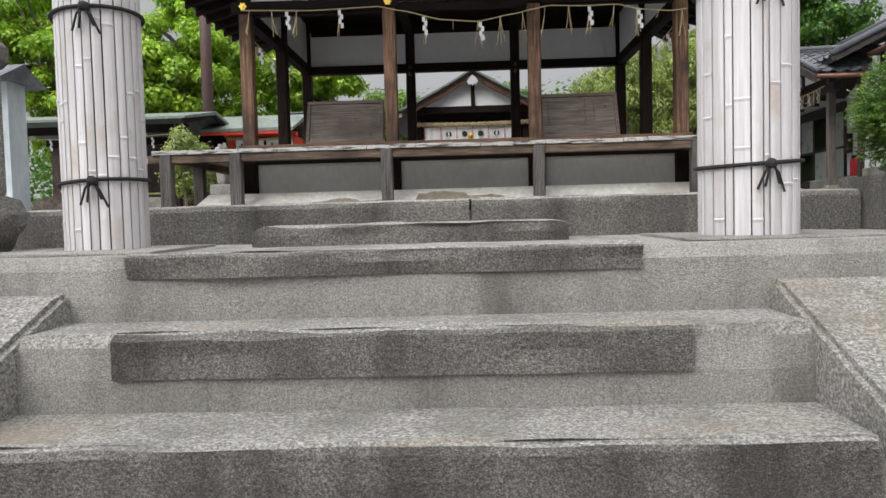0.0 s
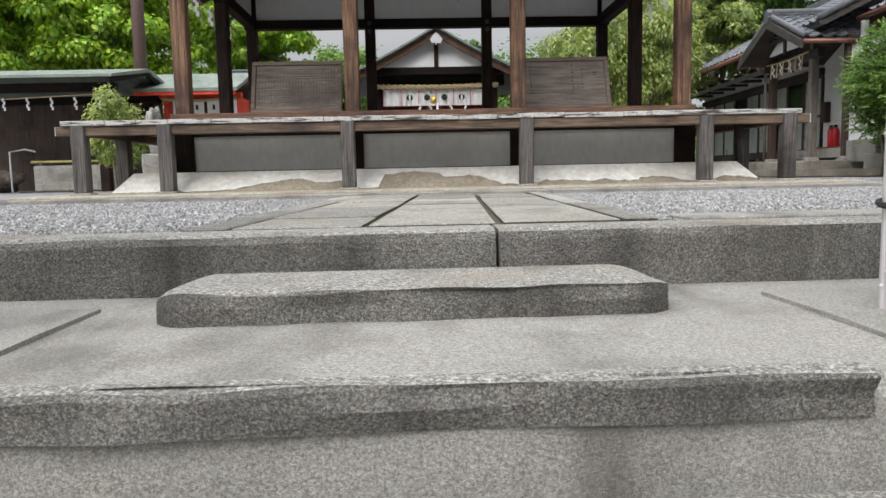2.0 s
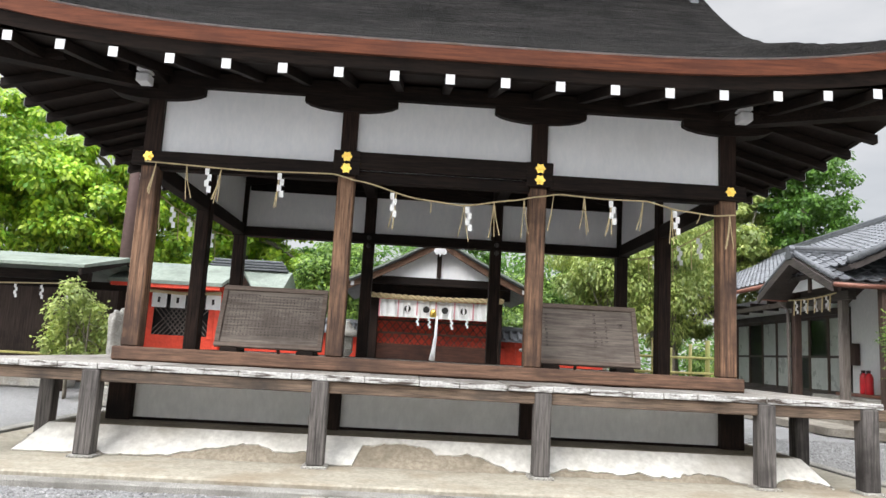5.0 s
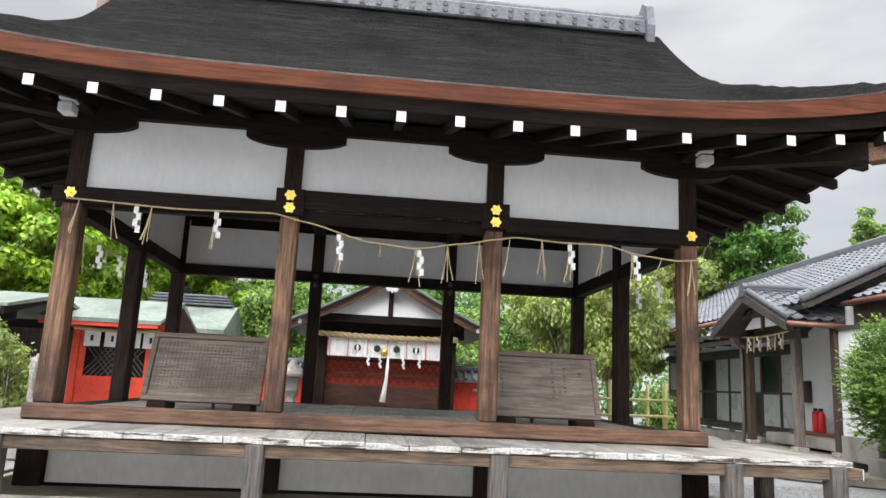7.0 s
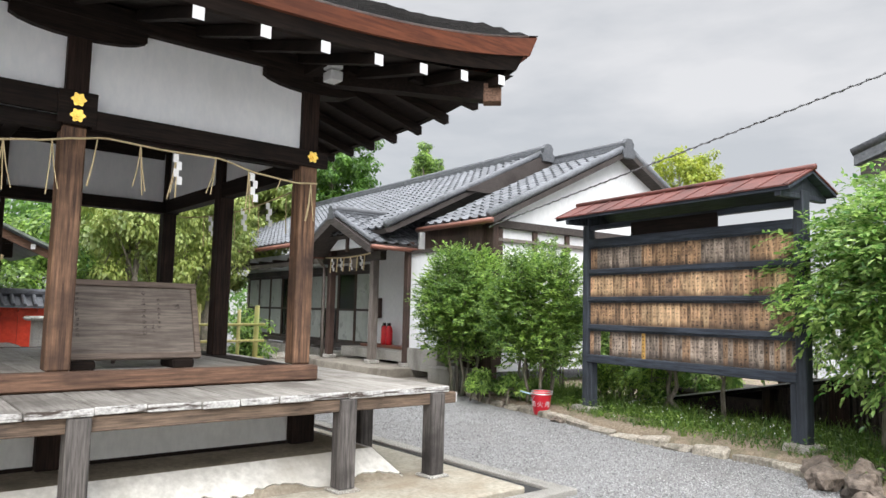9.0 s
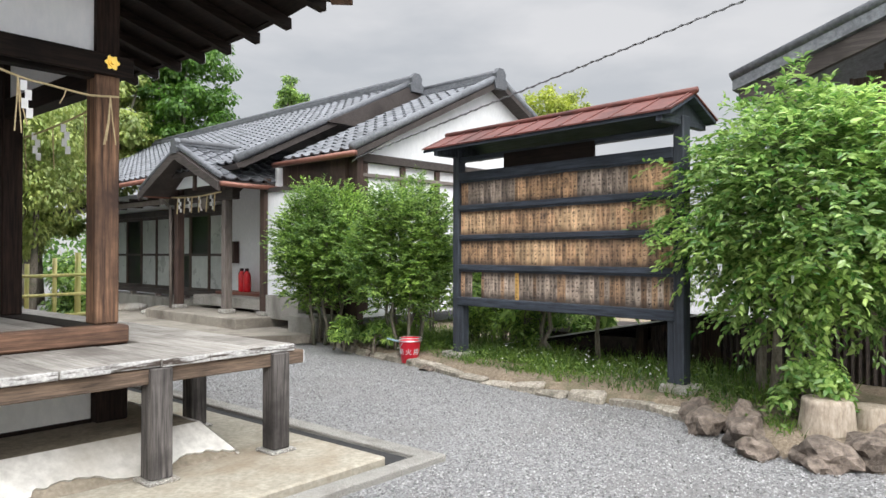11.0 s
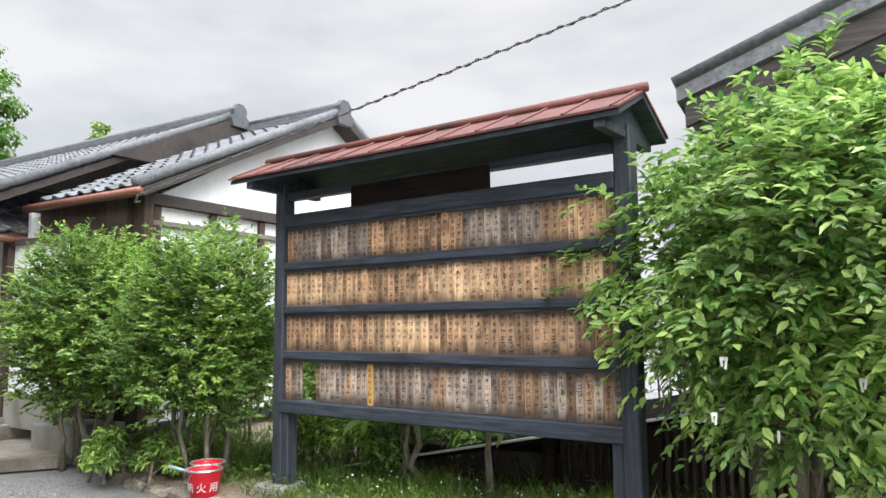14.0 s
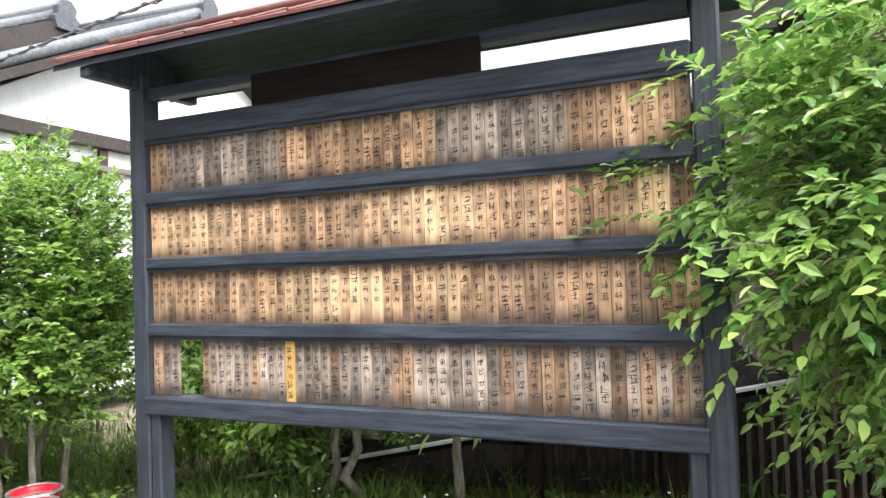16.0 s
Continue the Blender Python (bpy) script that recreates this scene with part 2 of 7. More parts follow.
BASE_PLASTER = surface("grey_white_base_plaster", (0.66, 0.655, 0.625), (0.75, 0.745, 0.71), (0.56, 0.55, 0.51), 18.0, 1.2, (1, 1, 0.5), 0.9, 0.15, None, (0.55, 0.85), mottle=0.04)
FOUND = surface("sandy_cement_apron", (0.25, 0.225, 0.175), (0.37, 0.34, 0.275), (0.21, 0.16, 0.105), 30.0, 1.2, (1, 1, 1), 0.9, 0.25, None, (0.5, 0.72))
BROWN_CEMENT = surface("brown_cement_slope", (0.19, 0.16, 0.12), (0.30, 0.26, 0.20), (0.13, 0.11, 0.08), 30.0, 2.0, (1, 1, 1), 0.95, 0.3)
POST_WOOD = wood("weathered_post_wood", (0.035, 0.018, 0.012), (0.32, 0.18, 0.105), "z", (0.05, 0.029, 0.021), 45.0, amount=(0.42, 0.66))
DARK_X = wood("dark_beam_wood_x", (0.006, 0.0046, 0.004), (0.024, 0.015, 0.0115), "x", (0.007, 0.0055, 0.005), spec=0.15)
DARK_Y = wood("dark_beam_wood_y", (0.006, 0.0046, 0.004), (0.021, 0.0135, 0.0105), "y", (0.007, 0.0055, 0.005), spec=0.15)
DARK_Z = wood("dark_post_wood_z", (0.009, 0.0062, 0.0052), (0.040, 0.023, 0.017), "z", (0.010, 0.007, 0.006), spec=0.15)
SILL_X = wood("brown_sill_wood", (0.07, 0.038, 0.025), (0.21, 0.118, 0.075), "x", (0.05, 0.03, 0.022))
GREY_X = wood("grey_weathered_beam", (0.045, 0.032, 0.024), (0.22, 0.155, 0.11), "x", (0.04, 0.033, 0.029), 55.0, 0.85)
GREY_Z = wood("grey_weathered_post", (0.028, 0.025, 0.024), (0.15, 0.135, 0.125), "z", (0.022, 0.019, 0.018), 55.0, 0.85)
PLANK = wood("silvered_floor_plank", (0.20, 0.185, 0.165), (0.40, 0.378, 0.345), "y", (0.12, 0.105, 0.092), 50.0, 0.9, amount=(0.48, 0.75), per_piece=0.25)
PLANK_IN = wood("inner_floor_plank", (0.22, 0.205, 0.19), (0.36, 0.34, 0.31), "y", (0.14, 0.12, 0.11), 50.0, 0.7, per_piece=0.16)
SIGN_WOOD = wood("grey_sign_wood", (0.09, 0.074, 0.064), (0.21, 0.178, 0.152), "x", (0.075, 0.06, 0.052), 50.0, 0.8)
SIGN_FRAME = wood("brown_sign_frame", (0.09, 0.068, 0.055), (0.19, 0.148, 0.122), "x", (0.07, 0.053, 0.045), 50.0, 0.8)
INK = plain("dry_black_ink", (0.02, 0.018, 0.016), 0.8)
FADED_INK = plain("faded_ink", (0.045, 0.037, 0.032), 0.85)
BARK_ROOF = surface("cypress_bark_thatch", (0.0015, 0.0014, 0.0013), (0.030, 0.027, 0.025), (0.005, 0.0045, 0.004), 15.0, 1.2, (0.25, 2.6, 4.0), 1.0, 1.0, None, (0.5, 0.75), spec=0.08, depth=0.09, mottle=0.5)
FASCIA = wood("red_brown_eave_board", (0.085, 0.026, 0.014), (0.21, 0.068, 0.034), "x", (0.10, 0.034, 0.02), 40.0, 0.6)
WHITE_PAINT = plain("white_end_paint", (0.62, 0.62, 0.63), 0.7, vary=0.08)
GOLD = plain("gilt_metal", (0.90, 0.60, 0.13), 0.28, 1.0)
PAPER = plain("white_paper", (0.83, 0.83, 0.82), 0.8, vary=0.04)
STRAW = surface("rice_straw", (0.42, 0.32, 0.17), (0.62, 0.51, 0.31), None, 60.0, 3.0, (1, 1, 1), 0.85, 0.2)
PALE_EDGE = surface("pale_worn_edge_stone", (0.20, 0.175, 0.14), (0.44, 0.40, 0.335), (0.11, 0.10, 0.075), 45.0, 4.0, (1, 1, 1), 0.95, 0.9, None, (0.5, 0.72), 0.2, mottle=0.3, depth=0.02)
HALL_DOOR = wood("brown_hall_door", (0.045, 0.018, 0.012), (0.13, 0.055, 0.036), "x", (0.035, 0.015, 0.011))
PINK_RIBBON = plain("faded_pink_ribbon", (0.62, 0.26, 0.30), 0.8)
BAMBOO = surface("bleached_bamboo", (0.47, 0.445, 0.445), (0.64, 0.615, 0.62), (0.44, 0.37, 0.31), 30.0, 3.5, (1, 1, 0.05), 0.5, 0.15, None, (0.55, 0.75), 0.07)
CORD = plain("black_hemp_cord", (0.012, 0.011, 0.011), 0.85)
VERMILION = surface("vermilion_paint", (0.62, 0.045, 0.018), (0.74, 0.075, 0.032), (0.45, 0.04, 0.022), 20.0, 1.5, (1, 1, 1), 0.55, 0.1)
RED_DOOR = wood("dark_red_door_wood", (0.10, 0.018, 0.011), (0.24, 0.05, 0.03), "x", (0.06, 0.014, 0.01))
COPPER_GREEN = surface("green_copper_roof", (0.135, 0.165, 0.138), (0.21, 0.24, 0.205), (0.10, 0.12, 0.10), 20.0, 1.5, (1, 0.2, 1), 0.6, 0.2)
KAWARA = surface("grey_clay_tile", (0.075, 0.080, 0.088), (0.15, 0.158, 0.172), (0.05, 0.053, 0.058), 30.0, 3.0, (1, 1, 1), 0.58, 0.15, None, (0.52, 0.75), 0.25, 0.0, 0.0, 0.4)
HOUSE_CEMENT = surface("brown_stained_cement", (0.20, 0.18, 0.15), (0.33, 0.30, 0.255), (0.13, 0.11, 0.09), 40.0, 1.4, (1, 1, 1), 0.9, 0.4, None, (0.45, 0.68))
KAWARA_FAR = surface("grey_clay_tile_joined", (0.075, 0.080, 0.088), (0.15, 0.158, 0.172), (0.05, 0.053, 0.058), 30.0, 3.0, (1, 1, 1), 0.58, 0.15, None, (0.52, 0.75), 0.0, 0.25, 0.0, 0.4)
HOUSE_WOOD = wood("dark_house_timber", (0.030, 0.018, 0.014), (0.085, 0.052, 0.042), "z", (0.025, 0.017, 0.014))
HOUSE_WOOD_Y = wood("dark_house_timber_y", (0.028, 0.023, 0.021), (0.075, 0.062, 0.057), "y", (0.025, 0.02, 0.018))
GREY_WOOD = wood("grey_porch_timber", (0.10, 0.085, 0.075), (0.22, 0.19, 0.17), "z", (0.07, 0.055, 0.05))
COPPER_PIPE = plain("brown_copper_gutter", (0.20, 0.085, 0.06), 0.45, 0.3)
SHOJI = plain("pale_frosted_pane", (0.34, 0.36, 0.345), 0.3, vary=0.06)
GLASS = glazing("window_glass", (0.75, 0.82, 0.82))
# near-black that puts the shade of interiors and drains into colour
DARKNESS = plain("painted_shade_black", (0.02, 0.02, 0.02), 0.9)
BOARD_FRAME = wood("charcoal_stained_wood", (0.020, 0.024, 0.032), (0.060, 0.070, 0.088), "z", (0.026, 0.030, 0.038), 55.0, 0.6)
BOARD_RAIL = wood("charcoal_stained_rail", (0.018, 0.022, 0.030), (0.058, 0.070, 0.092), "y", (0.022, 0.027, 0.035), 55.0, 0.6)
RED_ROOF = surface("red_oxide_sheet", (0.085, 0.026, 0.020), (0.15, 0.046, 0.035), (0.05, 0.02, 0.017), 25.0, 2.0, (1, 0.3, 1), 0.6, 0.3)
BUCKET_RED = plain("red_bucket_enamel", (0.62, 0.012, 0.03), 0.35)
TIN = plain("galvanised_tin", (0.55, 0.56, 0.57), 0.35, 0.8)
EXT_RED = plain("red_cylinder_paint", (0.5, 0.012, 0.02), 0.3)
BLACK = plain("black_rubber", (0.015, 0.015, 0.015), 0.6)
SOIL = surface("garden_soil", (0.13, 0.10, 0.07), (0.31, 0.25, 0.18), (0.10, 0.10, 0.05), 35.0, 2.0, (1, 1, 1), 0.95, 0.7, None, (0.5, 0.7), depth=0.03)
JOINT = surface("damp_joint_soil", (0.035, 0.03, 0.022), (0.10, 0.088, 0.06), (0.05, 0.07, 0.02), 60.0, 2.5, (1, 1, 1), 0.95, 0.6, None, (0.55, 0.7))
ROCK = surface("brown_garden_rock", (0.065, 0.05, 0.04), (0.23, 0.185, 0.15), (0.05, 0.042, 0.035), 16.0, 2.5, (1, 1, 1), 0.9, 0.8, None, (0.5, 0.7), depth=0.03)
BARK = surface("grey_tree_bark", (0.10, 0.085, 0.065), (0.27, 0.24, 0.195), (0.09, 0.10, 0.06), 40.0, 3.0, (1, 1, 0.25), 0.9, 0.6)
STUMP = surface("cut_stump_wood", (0.25, 0.20, 0.15), (0.42, 0.36, 0.29), (0.14, 0.11, 0.085), 40.0, 3.0, (1, 1, 0.3), 0.9, 0.6)
BROWN_BOARD = wood("brown_wall_board", (0.05, 0.033, 0.027), (0.12, 0.085, 0.07), "z", (0.04, 0.028, 0.024), 40.0, 0.75)
RUST_SHEET = surface("dark_corrugated_sheet", (0.018, 0.015, 0.013), (0.065, 0.05, 0.042), (0.10, 0.05, 0.03), 25.0, 2.5, (1, 1, 0.4), 0.8, 0.3, None, (0.6, 0.75))
GREEN_BAMBOO = surface("yellow_green_bamboo", (0.34, 0.32, 0.09), (0.55, 0.47, 0.19), (0.25, 0.30, 0.07), 20.0, 3.0, (1, 1, 0.1), 0.45, 0.1)
PALE_WALL = surface("pale_blue_render", (0.46, 0.51, 0.53), (0.56, 0.61, 0.63), (0.40, 0.44, 0.45), 18.0, 1.0, (1, 1, 0.4), 0.85, 0.15)
CABLE = plain("grey_cable", (0.11, 0.11, 0.115), 0.6)
LEAF_BRIGHT = leafy("bright_maple_leaves", (0.15, 0.36, 0.04), (0.60, 0.76, 0.10))
LEAF_DEEP = leafy("deep_green_leaves", (0.05, 0.14, 0.025), (0.15, 0.30, 0.05))
LEAF_GLOSSY = leafy("glossy_broad_leaves", (0.07, 0.20, 0.045), (0.48, 0.66, 0.23), 0.22)
LEAF_HEDGE = leafy("hedge_leaves", (0.028, 0.10, 0.018), (0.38, 0.57, 0.14))
LEAF_OLIVE = leafy("olive_drooping_leaves", (0.20, 0.29, 0.07), (0.44, 0.50, 0.18))
LEAF_FAR = leafy("yellow_green_leaves", (0.26, 0.35, 0.04), (0.48, 0.52, 0.09))
GRASS = leafy("grass_and_weeds", (0.045, 0.12, 0.02), (0.19, 0.29, 0.06))
PETAL = plain("small_white_petals", (0.82, 0.80, 0.80), 0.6)


# ---- building helpers ----
def part(name, bm, material, parent=None, label="", smooth=False):
    me = bpy.data.meshes.new(name)
    bm.normal_update()
    bm.to_mesh(me)
    bm.free()
    return mesh_part(name, me, material, parent, label, smooth)


def mesh_part(name, me, material, parent=None, label="", smooth=False):
    if not me.materials:
        me.materials.append(material)
    if smooth:
        me.shade_smooth()
    ob = new(name, me)
    if parent is not None:
        ob.parent = parent
        ob.matrix_parent_inverse = rest[parent].inverted()
    rest[ob] = Matrix.Identity(4)
    return tagged(ob, label)


rest = {}


def thing(name, label, category, at=(0, 0, 0), group="", kind=""):
    """An empty at the thing's base; its parts are built at world places."""
    ob = new(name)
    ob.empty_display_size = 0.1
    ob.location = at
    rest[ob] = Matrix.Translation(at)
    return tagged(ob, label, category, group, kind)


def structure(name, bm, material, label, category, smooth=False):
    return tagged(part(name, bm, material, None, "", smooth), label, category, "", "structure")


def box(bm, x0, x1, y0, y1, z0, z1, bevel=0.0, m=None):
    vs = [bm.verts.new(v) for v in ((x0, y0, z0), (x1, y0, z0), (x1, y1, z0), (x0, y1, z0), (x0, y0, z1), (x1, y0, z1), (x1, y1, z1), (x0, y1, z1))]
    fs = [bm.faces.new([vs[i] for i in q]) for q in ((3, 2, 1, 0), (4, 5, 6, 7), (0, 1, 5, 4), (1, 2, 6, 5), (2, 3, 7, 6), (3, 0, 4, 7))]
    if bevel:
        es = {e for f in fs for e in f.edges}
        got = bmesh.ops.bevel(bm, geom=list(es), offset=bevel, segments=1, affect="EDGES", profile=0.5)
        vs = list({v for f in got["faces"] for v in f.verts})
    if m is not None:
        bmesh.ops.transform(bm, matrix=m, verts=vs)
    return bm


def bx(*a, **k):
    return box(bmesh.new(), *a, **k)


def tube(bm, path, radii, n=8, cap=True):
    """A round tube through a list of points."""
    path = [Vector(p) for p in path]
    if not isinstance(radii, (list, tuple)):
        radii = [radii] * len(path)
    rings, side = [], None
    for i, p in enumerate(path):
        d = (path[min(i + 1, len(path) - 1)] - path[max(i - 1, 0)]).normalized()
        if side is None:
            side = d.orthogonal().normalized()
        side = (side - d * side.dot(d)).normalized()
        up = d.cross(side)
        rings.append([bm.verts.new(p + radii[i] * (math.cos(a) * side + math.sin(a) * up)) for a in (2 * math.pi * k / n for k in range(n))])
    for a, b in zip(rings, rings[1:]):
        for k in range(n):
            bm.faces.new((a[k], a[(k + 1) % n], b[(k + 1) % n], b[k]))
    if cap:
        bm.faces.new(rings[0][::-1])
        bm.faces.new(rings[-1])
    return bm


def prism(bm, outline, axis, a, b):
    """A flat outline pushed out along an axis from a to b. The outline's pairs are the other two axes in order."""
    def at(u, v, w):
        return {"x": (w, u, v), "y": (u, w, v), "z": (u, v, w)}[axis]
    lo = [bm.verts.new(at(u, v, a)) for u, v in outline]
    hi = [bm.verts.new(at(u, v, b)) for u, v in outline]
    n = len(outline)
    bm.faces.new(lo[::-1])
    bm.faces.new(hi)
    for i in range(n):
        bm.faces.new((lo[i], lo[(i + 1) % n], hi[(i + 1) % n], hi[i]))
    bmesh.ops.recalc_face_normals(bm, faces=bm.faces)
    return bm


def lathe(bm, profile, at, n=20):
    """A turned shape from (radius, height) pairs."""
    rings = [[bm.verts.new((at[0] + r * math.cos(2 * math.pi * k / n), at[1] + r * math.sin(2 * math.pi * k / n), at[2] + z)) for k in range(n)] for r, z in profile]
    for a, b in zip(rings, rings[1:]):
        for k in range(n):
            bm.faces.new((a[k], a[(k + 1) % n], b[(k + 1) % n], b[k]))
    bm.faces.new(rings[0][::-1])
    bm.faces.new(rings[-1])
    return bm


def rocky(bm, at, size, seed, bump=0.25, sub=3):
    """An uneven boulder, flat underneath."""
    got = bmesh.ops.create_icosphere(bm, subdivisions=sub, radius=1.0)
    for v in got["verts"]:
        k = 1 + bump * noise.noise(v.co * 1.3 + Vector((seed * 7.1, seed, 0))) + 0.6 * bump * abs(noise.noise(v.co * 2.7 + Vector((0, seed * 3.7, 0)))) + 0.25 * bump * noise.noise(v.co * 7 + Vector((seed, 0, 0)))
        c = v.co * k
        v.co = Vector((at[0] + c.x * size[0], at[1] + c.y * size[1], max(at[2], at[2] + size[2] * (0.45 + c.z * 0.6))))
    return bm


def worn_block(x0, x1, y0, y1, z0, z1, seed=0, step=0.12, wear=0.012, round_ends=0.0):
    """A stone block with a rounded, uneven upper front edge."""
    bm = bmesh.new()
    nx = max(2, int((x1 - x0) / step))
    prof = [(0.0, 0.0), (0.0, 0.5), (0.0, 0.86), (0.012, 0.96), (0.04, 1.0), (0.5, 1.0), (1.0, 1.0), (1.0, 0.0)]
    cols = []
    for i in range(nx + 1):
        x = x0 + (x1 - x0) * i / nx
        col = []
        for k, (d, h) in enumerate(prof):
            w = wear * noise.noise(Vector((x * 2.7, k * 0.9 + seed, seed * 3.1)))
            y = y0 + (d if d <= 0.05 else d * (y1 - y0)) + (w if k < 5 else 0)
            z = z0 + h * (z1 - z0) + (0.6 * wear * noise.noise(Vector((x * 3.3, seed * 5.0, k))) if 1 < k < 6 else 0)
            if round_ends:
                e = max(0.0, 1 - min(x - x0, x1 - x) / round_ends)
                y += (0.06 * e * e) * (1 if d < 0.5 else -0.6)
                z -= 0.022 * e * e * h
            col.append(bm.verts.new((x, y, z)))
        cols.append(col)
    n = len(prof)
    for a, b in zip(cols, cols[1:]):
        for k in range(n):
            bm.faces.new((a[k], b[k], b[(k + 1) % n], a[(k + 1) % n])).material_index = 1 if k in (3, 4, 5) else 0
    bm.faces.new(cols[0])
    bm.faces.new(cols[-1][::-1])
    bmesh.ops.recalc_face_normals(bm, faces=bm.faces)
    return bm


def leaf_mesh(name, points, normals, size, rng, shape="leaf", droop=0.3, spread=0.35):
    """Many small folded leaves at the points, roughly facing along the normals, as one mesh."""
    n = len(points)
    nor = normals + rng.normal(0, spread, (n, 3))
    nor /= np.linalg.norm(nor, axis=1)[:, None]
    along = rng.normal(0, 1, (n, 3))
    along[:, 2] -= droop * 2
    along -= nor * (along * nor).sum(1)[:, None]
    along /= np.linalg.norm(along, axis=1)[:, None]
    across = np.cross(nor, along)
    s = (size * rng.uniform(0.65, 1.3, n))[:, None]
    if shape != "plain":
        half = 0.21 if shape == "leaf" else 0.15
        pts = [points, points + along * s * 0.28 + across * s * half * 0.92 + nor * s * 0.06, points + along * s * 0.62 + across * s * half * 0.9 + nor * s * 0.03, points + along * s - nor * s * 0.14,
               points + along * s * 0.62 - across * s * half * 0.9 + nor * s * 0.03, points + along * s * 0.28 - across * s * half * 0.92 + nor * s * 0.06,
               points + along * s * 0.5 - nor * s * 0.02]
        tris = ((0, 1, 6), (1, 2, 6), (2, 3, 6), (3, 4, 6), (4, 5, 6), (5, 0, 6))
    else:
        pts = [points, points + along * s * 0.5 + across * s * 0.3, points + along * s - nor * s * 0.1, points + along * s * 0.5 - across * s * 0.3]
        tris = ((0, 1, 2), (0, 2, 3))
    k = len(pts)
    verts = np.stack(pts, 1).reshape(-1, 3)
    base = (np.arange(n) * k)[:, None, None]
    faces = (np.array(tris)[None] + base).reshape(-1, 3)
    me = bpy.data.meshes.new(name)
    me.vertices.add(len(verts))
    me.vertices.foreach_set("co", verts.astype(np.float32).ravel())
    me.loops.add(faces.size)
    me.loops.foreach_set("vertex_index", faces.astype(np.int32).ravel())
    me.polygons.add(len(faces))
    me.polygons.foreach_set("loop_start", (np.arange(len(faces)) * 3).astype(np.int32))
    me.update(calc_edges=True)
    return me


def crown_points(centres, radii, count, rng, shell=0.55, flat=0.8):
    """Leaf places in clumps: each clump is a ball that holds leaves mostly near its skin."""
    centres, radii = np.array(centres), np.array(radii)
    vol = radii ** 2
    pick = rng.choice(len(centres), count, p=vol / vol.sum())
    d = rng.normal(0, 1, (count, 3))
    d /= np.linalg.norm(d, axis=1)[:, None]
    r = radii[pick] * (shell + (1 - shell) * rng.random(count)) * (1 + 0.18 * rng.normal(0, 1, count))
    p = centres[pick] + d * r[:, None] * np.array([1, 1, flat])
    out = d * 0.7 + np.array([0, 0, 0.6])
    return p, out / np.linalg.norm(out, axis=1)[:, None]


def make_tree(name, label, category, at, height, crown_at, crown_size, clumps, leaves, leaf_size, material, seed, trunk=0.12, stems=1, clump_size=0.32, group="", shape="leaf", droop=0.3, limbs=7, flat=0.8):
    rng = np.random.default_rng(seed)
    t = thing(name, label, category, at, group)
    c0, cs = np.array(crown_at), np.array(crown_size)
    d = rng.normal(0, 1, (clumps, 3))
    d /= np.linalg.norm(d, axis=1)[:, None]
    cen = c0 + d * cs * (rng.random((clumps, 1)) ** 0.45) * 0.85
    rad = clump_size * cs.mean() * rng.uniform(0.6, 1.25, clumps)
    bm = bmesh.new()
    for s in range(stems):
        a = 2 * math.pi * s / max(1, stems) + seed
        off = 0.0 if stems == 1 else 0.16
        p0 = Vector((at[0] + off * math.cos(a), at[1] + off * math.sin(a), at[2] - 0.05))
        top = Vector(c0) + Vector((math.cos(a) * cs[0] * 0.3 * (stems > 1), math.sin(a) * cs[1] * 0.3 * (stems > 1), cs[2] * 0.35))
        path = [p0.lerp(top, k / 6) + Vector((noise.noise(Vector((k, seed, s))) * 0.06, noise.noise(Vector((seed, k, s))) * 0.06, 0)) * (height / 3) for k in range(7)]
        path[0] = p0
        w = trunk / math.sqrt(stems)
        tube(bm, path, [w * (1.25, 1.0, 0.9, 0.8, 0.62, 0.42, 0.2)[k] for k in range(7)], 8)
        for k in range(limbs):
            j = rng.integers(2, 6)
            goal = Vector(cen[rng.integers(len(cen))])
            mid = path[j].lerp(goal, 0.5) + Vector((0, 0, 0.06 * height / 3))
            tube(bm, [path[j], mid, goal], [w * 0.42, w * 0.26, w * 0.08], 6)
    part("trunk", bm, BARK, t, smooth=True)
    p, nrm = crown_points(cen, rad, leaves, rng, 0.55, flat)
    keep = p[:, 2] > at[2] + 0.12
    mesh_part("crown", leaf_mesh(name + "_crown", p[keep], nrm[keep], leaf_size, rng, shape, droop), material, t)
    return t


